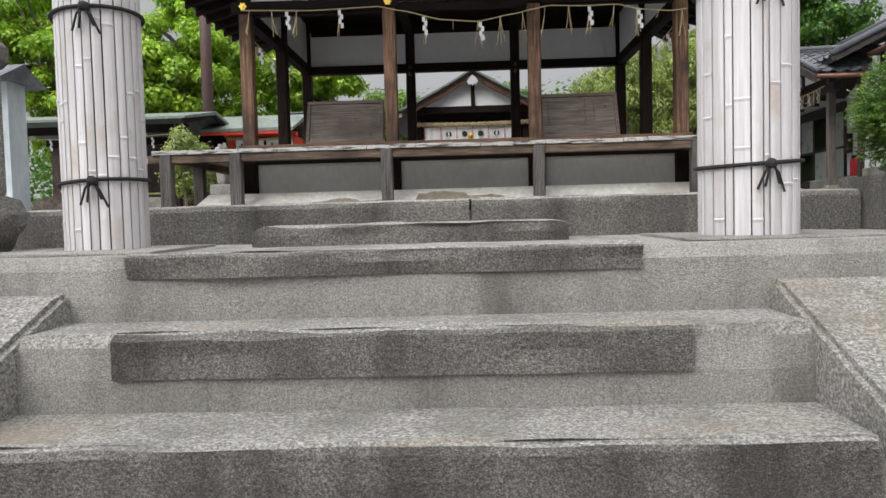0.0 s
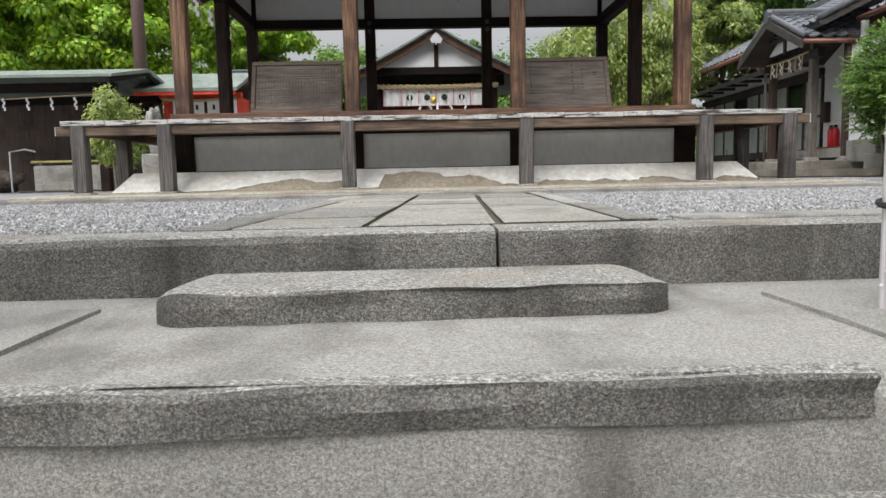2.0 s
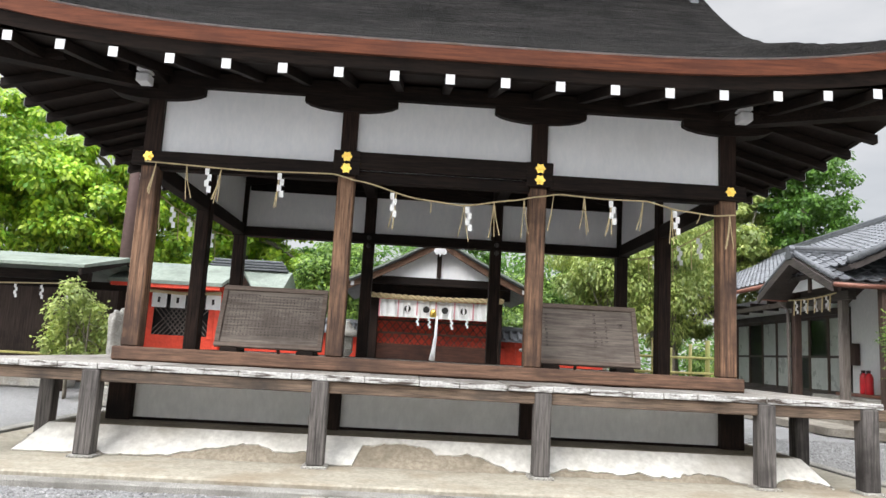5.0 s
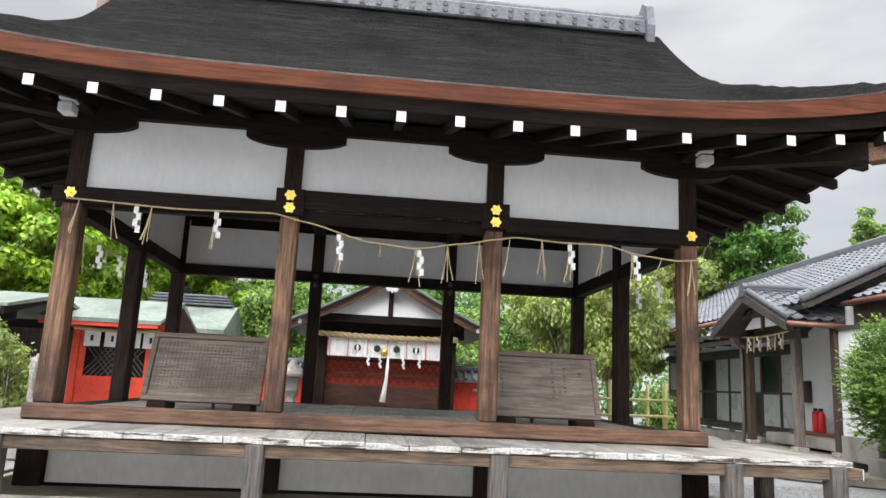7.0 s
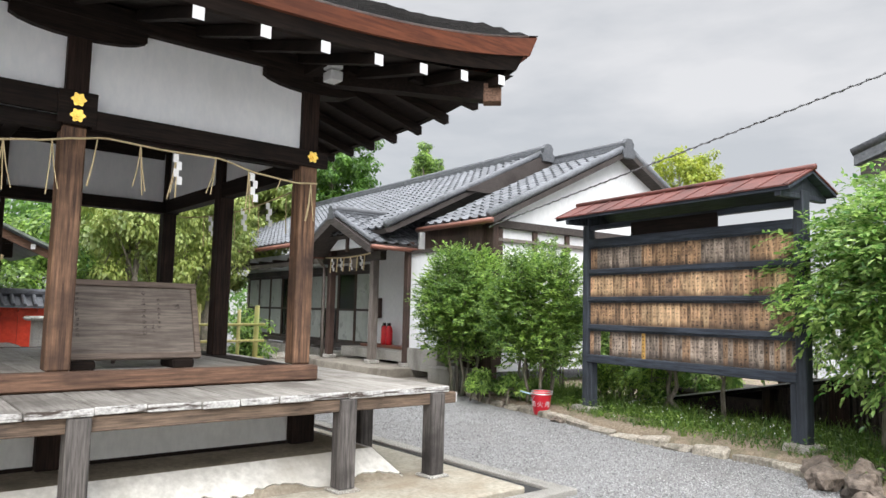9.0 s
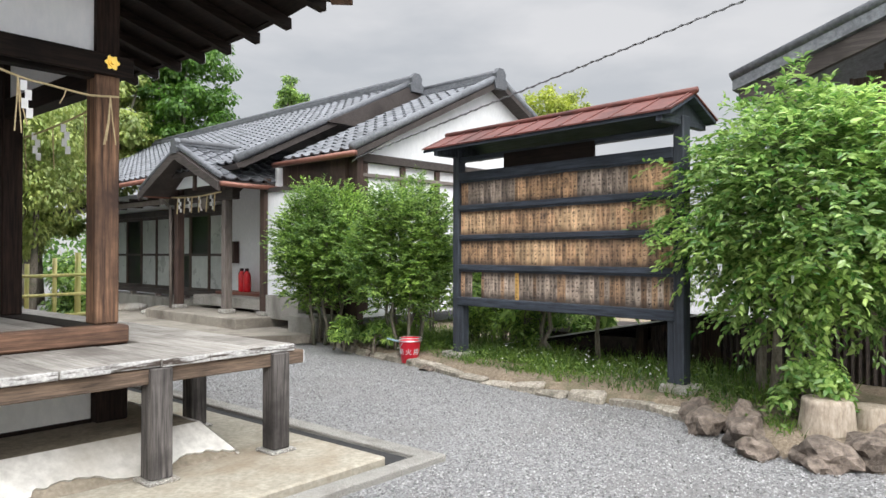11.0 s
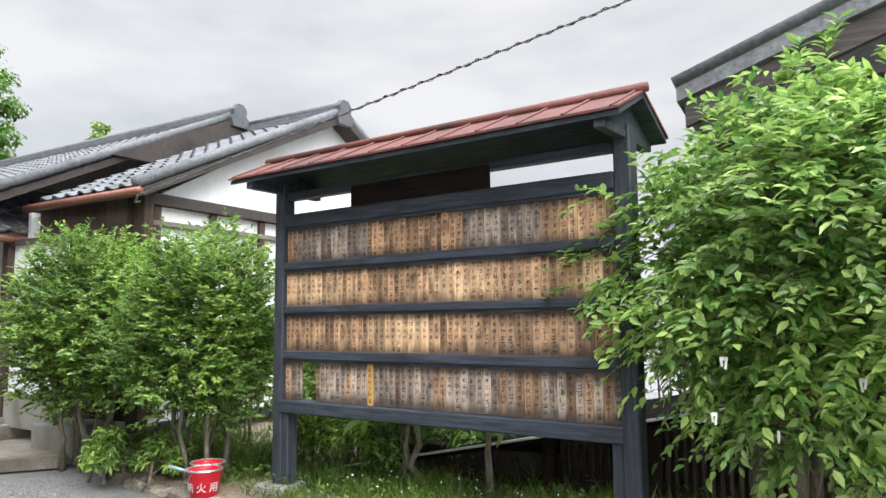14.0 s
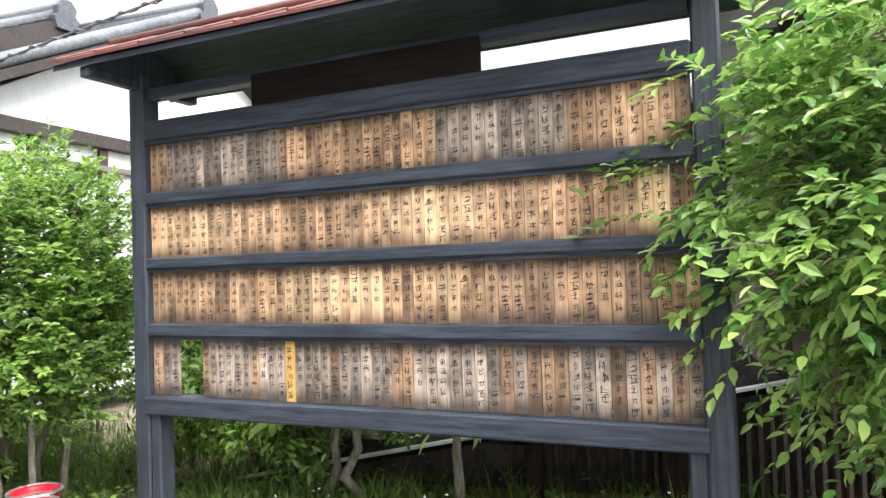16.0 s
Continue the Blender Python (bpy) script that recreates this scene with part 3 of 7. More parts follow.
def leaf_sprays(name, at, crown_at, crown_size, twigs, per_twig, twig_len, leaf_size, rise, droop, rng, gaps=0.12, shell=0.45):
    """Twigs that reach out of the crown with leaves set left and right along them. Gives the leaves' mesh and the twigs' paths."""
    c0, cs = np.array(crown_at), np.array(crown_size)
    d = rng.normal(0, 1, (twigs, 3))
    d /= np.linalg.norm(d, axis=1)[:, None]
    r = (shell + (1 - shell) * rng.random(twigs) ** 0.7)
    lump = np.array([1 + 0.30 * noise.noise(Vector(v) * 1.7 + Vector(at)) + 0.22 * noise.noise(Vector(v) * 4.1 + Vector(at)) for v in d])
    base = c0 + d * cs * (r * lump)[:, None]
    hole = np.array([noise.noise(Vector(p) * 2.3) for p in base])
    ok = (hole > -0.5 + gaps) & (base[:, 2] > at[2] + 0.2)
    base, d = base[ok], d[ok]
    m = len(base)
    out = d * np.array([1, 1, 0.35]) + rng.normal(0, 0.35, (m, 3))
    out[:, 2] += rise
    out /= np.linalg.norm(out, axis=1)[:, None]
    ln = twig_len * rng.uniform(0.55, 1.25, m)
    t = (np.arange(per_twig) + 0.6) / per_twig
    pts = base[:, None] + out[:, None] * (ln[:, None] * t)[..., None]
    pts[..., 2] -= droop * ln[:, None] * t ** 2
    side = np.cross(out, np.array([0, 0, 1.0]))
    side /= np.linalg.norm(side, axis=1)[:, None] + 1e-9
    sign = np.where(np.arange(per_twig) % 2 == 0, 1.0, -1.0)
    along = out[:, None] * 0.75 + side[:, None] * sign[None, :, None] * 0.8 + rng.normal(0, 0.28, (m, per_twig, 3))
    along[..., 2] -= droop * 0.5
    along /= np.linalg.norm(along, axis=2)[..., None]
    nor = np.tile(np.array([0, 0, 1.0]), (m, per_twig, 1)) + rng.normal(0, 0.38, (m, per_twig, 3)) + d[:, None] * 0.35
    nor -= along * (nor * along).sum(2)[..., None]
    nor /= np.linalg.norm(nor, axis=2)[..., None]
    p, a, n = pts.reshape(-1, 3), along.reshape(-1, 3), nor.reshape(-1, 3)
    keep = p[:, 2] > at[2] + 0.1
    p, a, n = p[keep], a[keep], n[keep]
    w = np.cross(n, a)
    s = (leaf_size * rng.uniform(0.6, 1.25, len(p)))[:, None]
    q = [p, p + a * s * 0.30 + w * s * 0.20 + n * s * 0.05, p + a * s * 0.62 + w * s * 0.19 + n * s * 0.02, p + a * s - n * s * 0.16,
         p + a * s * 0.62 - w * s * 0.19 + n * s * 0.02, p + a * s * 0.30 - w * s * 0.20 + n * s * 0.05, p + a * s * 0.5 - n * s * 0.03]
    k = len(p)
    faces = (np.array(((0, 1, 6), (1, 2, 6), (2, 3, 6), (3, 4, 6), (4, 5, 6), (5, 0, 6)))[None] + (np.arange(k) * 7)[:, None, None]).reshape(-1, 3)
    me = bpy.data.meshes.new(name)
    me.from_pydata(np.stack(q, 1).reshape(-1, 3), [], faces)
    return me, base, pts[:, -1]


def spray_tree(name, label, category, at, height, crown_at, crown_size, twigs, per_twig, twig_len, leaf_size, material, seed, stems, trunk, rise=0.1, droop=0.4, gaps=0.12, shell=0.45, group="", spread=0.16):
    """A shrub or small tree: crooked stems, limbs to the twigs, and leaves in sprays."""
    rng = np.random.default_rng(seed)
    t = thing(name, label, category, at, group)
    me, base, tip = leaf_sprays(name + "_leaves", at, crown_at, crown_size, twigs, per_twig, twig_len, leaf_size, rise, droop, rng, gaps, shell)
    c0, cs = Vector(crown_at), Vector(crown_size)
    nodes = []
    bm = bmesh.new()
    for k in range(stems):
        a = 2 * math.pi * k / stems + seed
        foot = Vector((at[0] + spread * math.cos(a), at[1] + spread * math.sin(a), at[2] - 0.06))
        top = c0 + Vector((math.cos(a) * cs.x * 0.45, math.sin(a) * cs.y * 0.45, cs.z * rng.uniform(0.35, 0.75)))
        path = [foot.lerp(top, j / 7) + Vector((noise.noise(Vector((j * 0.7, seed, k))), noise.noise(Vector((seed, j * 0.7, k))), 0)) * 0.10 * (j > 0) for j in range(8)]
        tube(bm, path, [trunk * f * rng.uniform(0.9, 1.1) for f in (1.3, 1.05, 0.95, 0.85, 0.7, 0.55, 0.4, 0.2)], 8)
        nodes += path[2:]
    spots = np.array([tuple(v) for v in nodes])
    for i in range(0, len(base), max(1, len(base) // 130)):
        j = int(np.argmin(((spots - base[i] + np.array([0, 0, 0.15])) ** 2).sum(1)))
        a, b, c = Vector(spots[j]), Vector(base[i]), Vector(tip[i])
        tube(bm, [a, a.lerp(b, 0.55) + Vector((0, 0, 0.05)), b, b.lerp(c, 0.9)], [trunk * 0.32, trunk * 0.2, 0.004, 0.002], 5)
    part("trunk", bm, BARK, t, smooth=True)
    mesh_part("leaves", me, material, t)
    return t


def writing(text, size, place, material, parent, name="lettering", depth=0.001):
    """Letters of the built-in font as a mesh. place: a matrix that lays the text's x-y plane into the world."""
    cu = bpy.data.curves.new("lettering", "FONT")
    cu.body, cu.size, cu.align_x, cu.align_y, cu.extrude = text, size, "CENTER", "CENTER", depth
    ob = bpy.data.objects.new("lettering", cu)
    scene.collection.objects.link(ob)
    me = bpy.data.meshes.new_from_object(ob.evaluated_get(bpy.context.evaluated_depsgraph_get()))
    bpy.data.objects.remove(ob)
    me.transform(place)
    me.materials.clear()
    return mesh_part(name, me, material, parent)


def strokes(bm, rng, cx, cz, size, place):
    """An unreadable brush character as a few small bars in the plane x-z, laid down by a function."""
    for k in range(rng.integers(5, 9)):
        flat = rng.random() < 0.5
        w, h = (size * rng.uniform(0.25, 0.95), size * rng.uniform(0.06, 0.10)) if flat else (size * rng.uniform(0.06, 0.11), size * rng.uniform(0.25, 0.95))
        ox, oz = cx + (rng.random() - 0.5) * size * (0.15 if flat else 0.7), cz + (rng.random() - 0.5) * size * (0.8 if flat else 0.15)
        a = (0.12 if flat else 0.0) + rng.normal(0, 0.10 if rng.random() < 0.75 else 0.5)
        pts = [(-w / 2, -h / 3), (w / 2, -h / 2), (w / 2, h / 2), (-w / 2, h / 3)] if flat else [(-w / 3, -h / 2), (w / 3, -h / 2), (w / 2, h / 2), (-w / 2, h / 2)]
        pts = [(ox + u * math.cos(a) - v * math.sin(a), oz + u * math.sin(a) + v * math.cos(a)) for u, v in pts]
        bm.faces.new([bm.verts.new(place(u, v)) for u, v in pts])


# ==== ground and steps ====
# one sheet of ground with a hole for the stair and the ditch kept above it by level
bm = bmesh.new()
far = 600.0
for x0, x1, y0, y1 in ((-far, far, 4.25, far), (-far, -2.6, -far, 4.25), (2.4, far, -far, 4.25)):
    vs = [bm.verts.new(v) for v in ((x0, y0, -0.012), (x1, y0, -0.012), (x1, y1, -0.012), (x0, y1, -0.012))]
    bm.faces.new(vs)
structure("ground", bm, GRAVEL_BED, "grey gravel shrine yard, raked flat", "gravel yard")
bm = bmesh.new()
bm.faces.new([bm.verts.new(v) for v in ((-2.6, -60, -1.40), (2.4, -60, -1.40), (2.4, 4.2, -1.40), (-2.6, 4.2, -1.40))])
structure("pavement", bm, CONCRETE, "grey cement approach below the stone steps", "pavement")

stair = thing("stone_stair", "worn grey granite steps with cement-patched risers", "steps", (-0.25, 2.0, -1.40), kind="structure")
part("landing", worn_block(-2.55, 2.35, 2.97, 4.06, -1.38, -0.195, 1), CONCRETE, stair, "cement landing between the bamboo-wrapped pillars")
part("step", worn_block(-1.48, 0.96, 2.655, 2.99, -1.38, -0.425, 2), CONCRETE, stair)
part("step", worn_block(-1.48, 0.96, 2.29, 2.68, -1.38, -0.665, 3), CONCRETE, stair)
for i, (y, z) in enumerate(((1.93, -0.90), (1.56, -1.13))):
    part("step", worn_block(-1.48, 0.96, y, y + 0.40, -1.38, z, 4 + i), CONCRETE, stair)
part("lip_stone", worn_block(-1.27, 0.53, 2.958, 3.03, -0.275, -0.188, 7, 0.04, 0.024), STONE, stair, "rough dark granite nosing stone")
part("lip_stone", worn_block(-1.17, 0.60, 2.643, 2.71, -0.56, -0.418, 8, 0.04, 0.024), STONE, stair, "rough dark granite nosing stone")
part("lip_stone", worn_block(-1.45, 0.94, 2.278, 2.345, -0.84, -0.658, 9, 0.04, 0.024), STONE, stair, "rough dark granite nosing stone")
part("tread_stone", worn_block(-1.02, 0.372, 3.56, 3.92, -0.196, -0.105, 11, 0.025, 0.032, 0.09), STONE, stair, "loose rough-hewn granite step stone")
for x0, x1 in ((0.96, 1.75), (-2.3, -1.48)):
    bm = bmesh.new()
    prism(bm, ((2.99, -1.38), (2.99, -0.325), (2.93, -0.32), (1.2, -1.02), (1.2, -1.38)), "x", x0, x1)
    bmesh.ops.bevel(bm, geom=list(bm.edges), offset=0.02, segments=2, affect="EDGES")
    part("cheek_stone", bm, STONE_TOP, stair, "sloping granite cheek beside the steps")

kerb = thing("granite_kerb", "long dark-faced granite kerb with a cracked joint", "kerb", (-0.1, 4.1, -0.2), kind="structure")
for i, (x0, x1) in enumerate(((-2.55, -0.057), (-0.045, 1.85))):
    part("kerbstone", worn_block(x0, x1, 4.05, 4.27, -0.22, 0.004, 20 + i, 0.06, 0.015), STONE, kerb)
part("kerbstone", worn_block(-7.0, -2.56, 4.05, 4.27, -1.3, 0.0, 24, 0.2, 0.015), STONE, kerb)
part("kerbstone", worn_block(1.86, 3.1, 3.6, 4.27, -1.3, 0.06, 25, 0.1, 0.03), STONE, kerb)
part("moss_tuft", rocky(bmesh.new(), (-0.45, 4.03, -0.197), (0.05, 0.012, 0.012), 3, sub=1), GRASS, kerb, "small green moss in the joint")

for x, s in ((-2.24, 1), (2.0, 2)):
    post = thing("stone_fence_post", "square weathered granite fence post on a rough base", "stone post", (x, 3.5, -0.19), "stone fence posts")
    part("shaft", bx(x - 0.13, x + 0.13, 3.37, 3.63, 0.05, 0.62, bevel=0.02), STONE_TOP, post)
    part("cap", bx(x - 0.16, x + 0.16, 3.34, 3.66, 0.62, 0.74, bevel=0.03), STONE, post)
    part("base", rocky(bmesh.new(), (x, 3.5, -0.21), (0.22, 0.2, 0.30), s, 0.3), STONE, post, "rough dark base stone")

# ---- paved path to the stage ----
path_floor = thing("stone_path", "grey granite slab path laid in three rows with edging strips", "stone path", (-0.2, 6.2, 0.0), kind="structure")


def path_x(x, y):
    return x + 0.055 * (y - 4.25)


def slab(x0, x1, y0, y1, seed, z=0.012, name="slab"):
    bm = bmesh.new()
    g = 0.013 if x1 - x0 > 0.3 else 0.003
    rr = random.Random(seed)
    c = [(path_x(u, v) + rr.uniform(-0.004, 0.004), v + rr.uniform(-0.004, 0.004)) for u, v in ((x0 + g, y0 + g), (x1 - g, y0 + g), (x1 - g, y1 - g), (x0 + g, y1 - g))]
    dz = rr.uniform(-0.004, 0.004)
    lo = [bm.verts.new((u, v, -0.03)) for u, v in c]
    mid = [bm.verts.new((u, v, z - 0.004 + dz)) for u, v in c]
    cx, cy = sum(u for u, _ in c) / 4, sum(v for _, v in c) / 4
    hi = [bm.verts.new((u + (cx - u) * 0.02, v + (cy - v) * 0.02, z + dz)) for u, v in c]
    for a, b in ((lo, mid), (mid, hi)):
        for k in range(4):
            bm.faces.new((a[k], a[(k + 1) % 4], b[(k + 1) % 4], b[k])).material_index = 1 if a is lo else 0
    bm.faces.new(hi)
    part(name, bm, SLAB, path_floor).data.materials.append(JOINT)


rows_y = (((-1.0, -0.515), (4.27, 4.835, 5.80, 6.55, 7.2, 8.16)),
          ((-0.51, -0.02), (4.27, 5.12, 6.01, 6.40, 6.81, 7.33, 8.16)),
          ((-0.015, 0.435), (4.27, 5.52, 6.2, 6.95, 7.5, 8.16)),
          ((-1.17, -1.005), (4.27, 5.6, 7.0, 8.16)), ((0.44, 0.57), (4.3, 5.7, 6.9, 8.16)))
n = 0
for (x0, x1), ys in rows_y:
    for y0, y1 in zip(ys, ys[1:]):
        n += 1
        slab(x0, x1, y0, y1, n, 0.012 if x1 - x0 > 0.3 else 0.014, "slab" if x1 - x0 > 0.3 else "edging_strip")
bm = bmesh.new()
bm.faces.new([bm.verts.new((path_x(u, v), v, -0.005)) for u, v in ((-1.165, 4.25), (0.565, 4.25), (0.565, 8.17), (-1.165, 8.17))])
part("joint_bed", bm, JOINT, path_floor, "dark sandy joints with a little moss")
bm = bx(0.70, 1.75, 4.30, 4.56, -0.02, 0.012, bevel=0.006)
cover = thing("drain_cover", "flat grey ribbed cement drain cover in the gravel", "drain cover", (1.3, 4.8, 0))
part("plate", bm, CONCRETE, cover)

# gravel chips over the yard
rng = np.random.default_rng(5)
spots = []
for x0, x1, y0, y1, dens in ((0.57, 6.75, 4.3, 8.0, 2300), (4.25, 6.95, 8.0, 13.8, 1300), (-4.5, -0.95, 4.3, 8.0, 1500)):
    k = int((x1 - x0) * (y1 - y0) * dens)
    spots.append(np.stack([rng.uniform(x0, x1, k), rng.uniform(y0, y1, k)], 1))
spots = np.concatenate(spots)
spots = spots[(spots[:, 0] > 0.585 + 0.055 * (spots[:, 1] - 4.25)) | (spots[:, 0] < -1.185 + 0.055 * (spots[:, 1] - 4.25))]
k = len(spots)
axes = rng.normal(0, 1, (k, 6, 3)) * 0.25 + np.array([(1, 0, 0), (0, 1, 0), (-1, 0, 0), (0, -1, 0), (0, 0, 0.75), (0, 0, -0.5)])
sizes = rng.uniform(0.004, 0.009, k)
verts = axes * sizes[:, None, None] + np.concatenate([spots, np.full((k, 1), -0.004)], 1)[:, None]
faces = (np.array(((0, 1, 4), (1, 2, 4), (2, 3, 4), (3, 0, 4), (1, 0, 5), (2, 1, 5), (3, 2, 5), (0, 3, 5)))[None] + (np.arange(k) * 6)[:, None, None]).reshape(-1, 3)
me = bpy.data.meshes.new("gravel")
me.from_pydata(verts.reshape(-1, 3), [], faces)
tagged(mesh_part("gravel", me, GRAVEL), "loose grey crushed-stone gravel over the yard", "gravel", "", "stuff")

# ==== bamboo-wrapped pillars ====
def bamboo_pillar(name, at, radius, knots, seed):
    t = thing(name, "thick pillar wrapped in bleached split bamboo, tied with black cord", "gate pillar", at, "bamboo-wrapped gate pillars")
    x, y, z = at
    part("core", tube(bmesh.new(), [(x, y, z), (x, y, z + 3.3)], radius - 0.014, 24), STONE, t, "stone pillar inside")
    n = 26
    rr = random.Random(seed)
    cuts = [2 * math.pi * (k + (rr.uniform(-0.28, 0.28) if 0 < k < n else 0)) / n for k in range(n + 1)]
    for k in range(n):
        a0, a1 = cuts[k], cuts[k + 1]
        gap = 0.006 / radius
        bm = bmesh.new()
        prof = []
        for j in range(4):
            a = a0 + gap / 2 + (a1 - a0 - gap) * j / 3
            prof.append((a, radius + (0.0025 if j in (1, 2) else 0.0)))
        nodes = sorted([rr.uniform(0.05, 0.6) + 0.45 * i + rr.uniform(-0.05, 0.05) for i in range(6)])
        levels = [(0.0, 0.0)]
        for h in nodes:
            levels += [(h - 0.012, 0.0), (h, 0.004), (h + 0.006, 0.0)]
        levels.append((2.9 + rr.uniform(-0.03, 0.03), 0.0))
        rows = []
        for h, o in levels:
            rows.append([bm.verts.new((x + (r + o) * math.cos(a), y + (r + o) * math.sin(a), z + 0.004 + h)) for a, r in prof]
                        + [bm.verts.new((x + (radius - 0.012) * math.cos(a), y + (radius - 0.012) * math.sin(a), z + 0.004 + h)) for a in (prof[3][0], prof[0][0])])
        for p, q in zip(rows, rows[1:]):
            for j in range(6):
                bm.faces.new((p[j], p[(j + 1) % 6], q[(j + 1) % 6], q[j]))
        bm.faces.new(rows[0][::-1])
        bm.faces.new(rows[-1])
        part("bamboo_strip", bm, BAMBOO, t)
    for h in (0.285, 0.975, 1.7, 2.4):
        bm = bmesh.new()
        ring = [(x + (radius + 0.012) * math.cos(a), y + (radius + 0.012) * math.sin(a), z + h + 0.012 * math.sin(a + seed)) for a in (2 * math.pi * k / 32 for k in range(33))]
        tube(bm, ring, 0.0085, 6, False)
        ka = knots
        kx, ky = x + (radius + 0.02) * math.cos(ka), y + (radius + 0.02) * math.sin(ka)
        kz = z + h + 0.012 * math.sin(ka + seed)
        rocky(bm, (kx, ky, kz - 0.02), (0.024, 0.02, 0.035), seed, 0.2, 2)
        for d, ln in ((-0.045, 0.10), (-0.02, 0.09), (0.03, 0.08), (0.05, 0.11)):
            ex, ey = x + (radius + 0.018) * math.cos(ka + d / radius), y + (radius + 0.018) * math.sin(ka + d / radius)
            tube(bm, [(kx, ky, kz), ((kx + ex) / 2, (ky + ey) / 2 - 0.008, kz - ln * 0.35), (ex, ey, kz - ln)], 0.005, 5)
        part("cord", bm, CORD, t, "knotted black hemp cord")
    return t


bamboo_pillar("bamboo_pillar", (1.07, 3.44, -0.19), 0.188, radians(-88), 1)
bamboo_pillar("bamboo_pillar", (-1.605, 3.50, -0.19), 0.165, radians(-78), 2)
for x0, x1 in ((0.72, 1.5), (-2.1, -1.25)):
    base = thing("pillar_footing_slab", "thin cracked cement slab under the pillar", "slab", ((x0 + x1) / 2, 3.4, -0.195))
    part("slab", worn_block(x0, x1, 3.12, 3.8, -0.2, -0.183, 40 + x0, 0.1, 0.008), CONCRETE, base)

# upper faces of steps and kerbstones take the paler granite
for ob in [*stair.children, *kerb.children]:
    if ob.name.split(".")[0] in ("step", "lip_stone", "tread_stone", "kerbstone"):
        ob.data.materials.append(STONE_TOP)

# ==== the stage ====
CX = -0.083
PX = (-2.93, -1.03, 0.86, 2.76)
YF, YM, YB = 9.96, 11.76, 13.56
FLOOR = 0.91

apron = thing("stage_foundation", "low sandy cement foundation slab under the stage", "foundation", (CX, 11.6, 0.0), kind="structure")
part("slab", bx(-4.02, 3.86, 8.24, 15.0, -0.3, 0.055, bevel=0.012), FOUND, apron)
part("front_strip", bx(-6.0, 4.22, 8.02, 8.16, -0.3, 0.035, bevel=0.008), CONCRETE, apron, "narrow cement drain edge")
part("side_strip", bx(4.07, 4.22, 8.165, 15.2, -0.3, 0.03, bevel=0.008), CONCRETE, apron, "narrow cement drain edge")
part("side_strip", bx(-4.38, -4.23, 8.165, 15.2, -0.3, 0.03, bevel=0.008), CONCRETE, apron, "narrow cement drain edge")
# channel floors coloured near-black for the shade down in the drain
part("drain_floor", bx(3.862, 4.068, 8.165, 15.2, -0.2, 0.0), DARKNESS, apron, "open drain channel, floor painted near-black as shade")
part("drain_floor", bx(-4.228, -4.022, 8.165, 15.2, -0.2, 0.0), DARKNESS, apron, "open drain channel, floor painted near-black as shade")

# plinth: brown sloped cement, with a flaking white coat whose lower edge is broken
plinth = thing("plinth", "low sloped cement plinth with a flaking white plaster coat", "plinth", (CX, 11.7, 0.055), kind="structure")
bm = bmesh.new()
lo = [(-3.42, 9.04), (3.26, 9.04), (3.26, 14.2), (-3.42, 14.2)]
hi = [(-3.28, 9.30), (3.12, 9.30), (3.12, 14.0), (-3.28, 14.0)]
a = [bm.verts.new((*p, 0.05)) for p in lo]
b = [bm.verts.new((*p, 0.25)) for p in hi]
for k in range(4):
    bm.faces.new((a[k], a[(k + 1) % 4], b[(k + 1) % 4], b[k]))
bm.faces.new(b)
part("core", bm, BROWN_CEMENT, plinth, "bare brown cement")


FLAKES = ((0, 1), (0.09, 1), (0.17, 0.95), (0.23, 0.6), (0.28, 0.45), (0.31, 0.65), (0.355, 0.6), (0.37, 1), (0.405, 1), (0.41, 0.3), (0.46, 0.18), (0.5, 0.22), (0.505, 0.42), (0.55, 0.48), (0.6, 0.9), (0.64, 0.97), (0.67, 0.75), (0.72, 0.86), (0.78, 0.8), (0.85, 0.74), (0.88, 0.9), (0.91, 1), (0.94, 0.8), (1, 0.9))


def flaked_coat(p0, p1, q0, q1, seed, n=260):
    """A thin plaster coat on a slope, from its upper edge down to a ragged line."""
    bm = bmesh.new()
    p0, p1, q0, q1 = (Vector(v) for v in (p0, p1, q0, q1))
    out = (p1 - p0).cross(q0 - p0).normalized()
    if out.z < 0:
        out = -out
    cols = []
    for i in range(n + 1):
        s = i / n
        top, bot = p0.lerp(p1, s), q0.lerp(q1, s)
        for (s0, f0), (s1, f1) in zip(FLAKES, FLAKES[1:]):
            if s0 <= s <= s1:
                f = f0 + (f1 - f0) * (s - s0) / (s1 - s0)
        f += 0.16 * noise.noise(Vector((s * 17 + seed, 2.0, 0))) + 0.14 * noise.noise(Vector((s * 48, seed, 0))) + 0.07 * noise.noise(Vector((s * 140, seed, 0)))
        f = min(1.0, max(0.06, f))
        end = top.lerp(bot, f)
        cols.append([bm.verts.new(top), bm.verts.new(top + out * 0.012), bm.verts.new(end + out * 0.012), bm.verts.new(end - out * 0.002)])
    for c, d in zip(cols, cols[1:]):
        for k in range(3):
            bm.faces.new((c[k], d[k], d[k + 1], c[k + 1]))
    bmesh.ops.recalc_face_normals(bm, faces=bm.faces)
    return bm


part("coat", flaked_coat((-3.28, 9.30, 0.252), (3.12, 9.30, 0.252), (-3.42, 9.04, 0.056), (3.26, 9.04, 0.056), 4), OLD_PLASTER, plinth, "flaking white plaster coat")
part("coat", flaked_coat((3.12, 9.30, 0.252), (3.12, 14.0, 0.252), (3.26, 9.04, 0.056), (3.26, 14.2, 0.056), 9), OLD_PLASTER, plinth, "flaking white plaster coat")
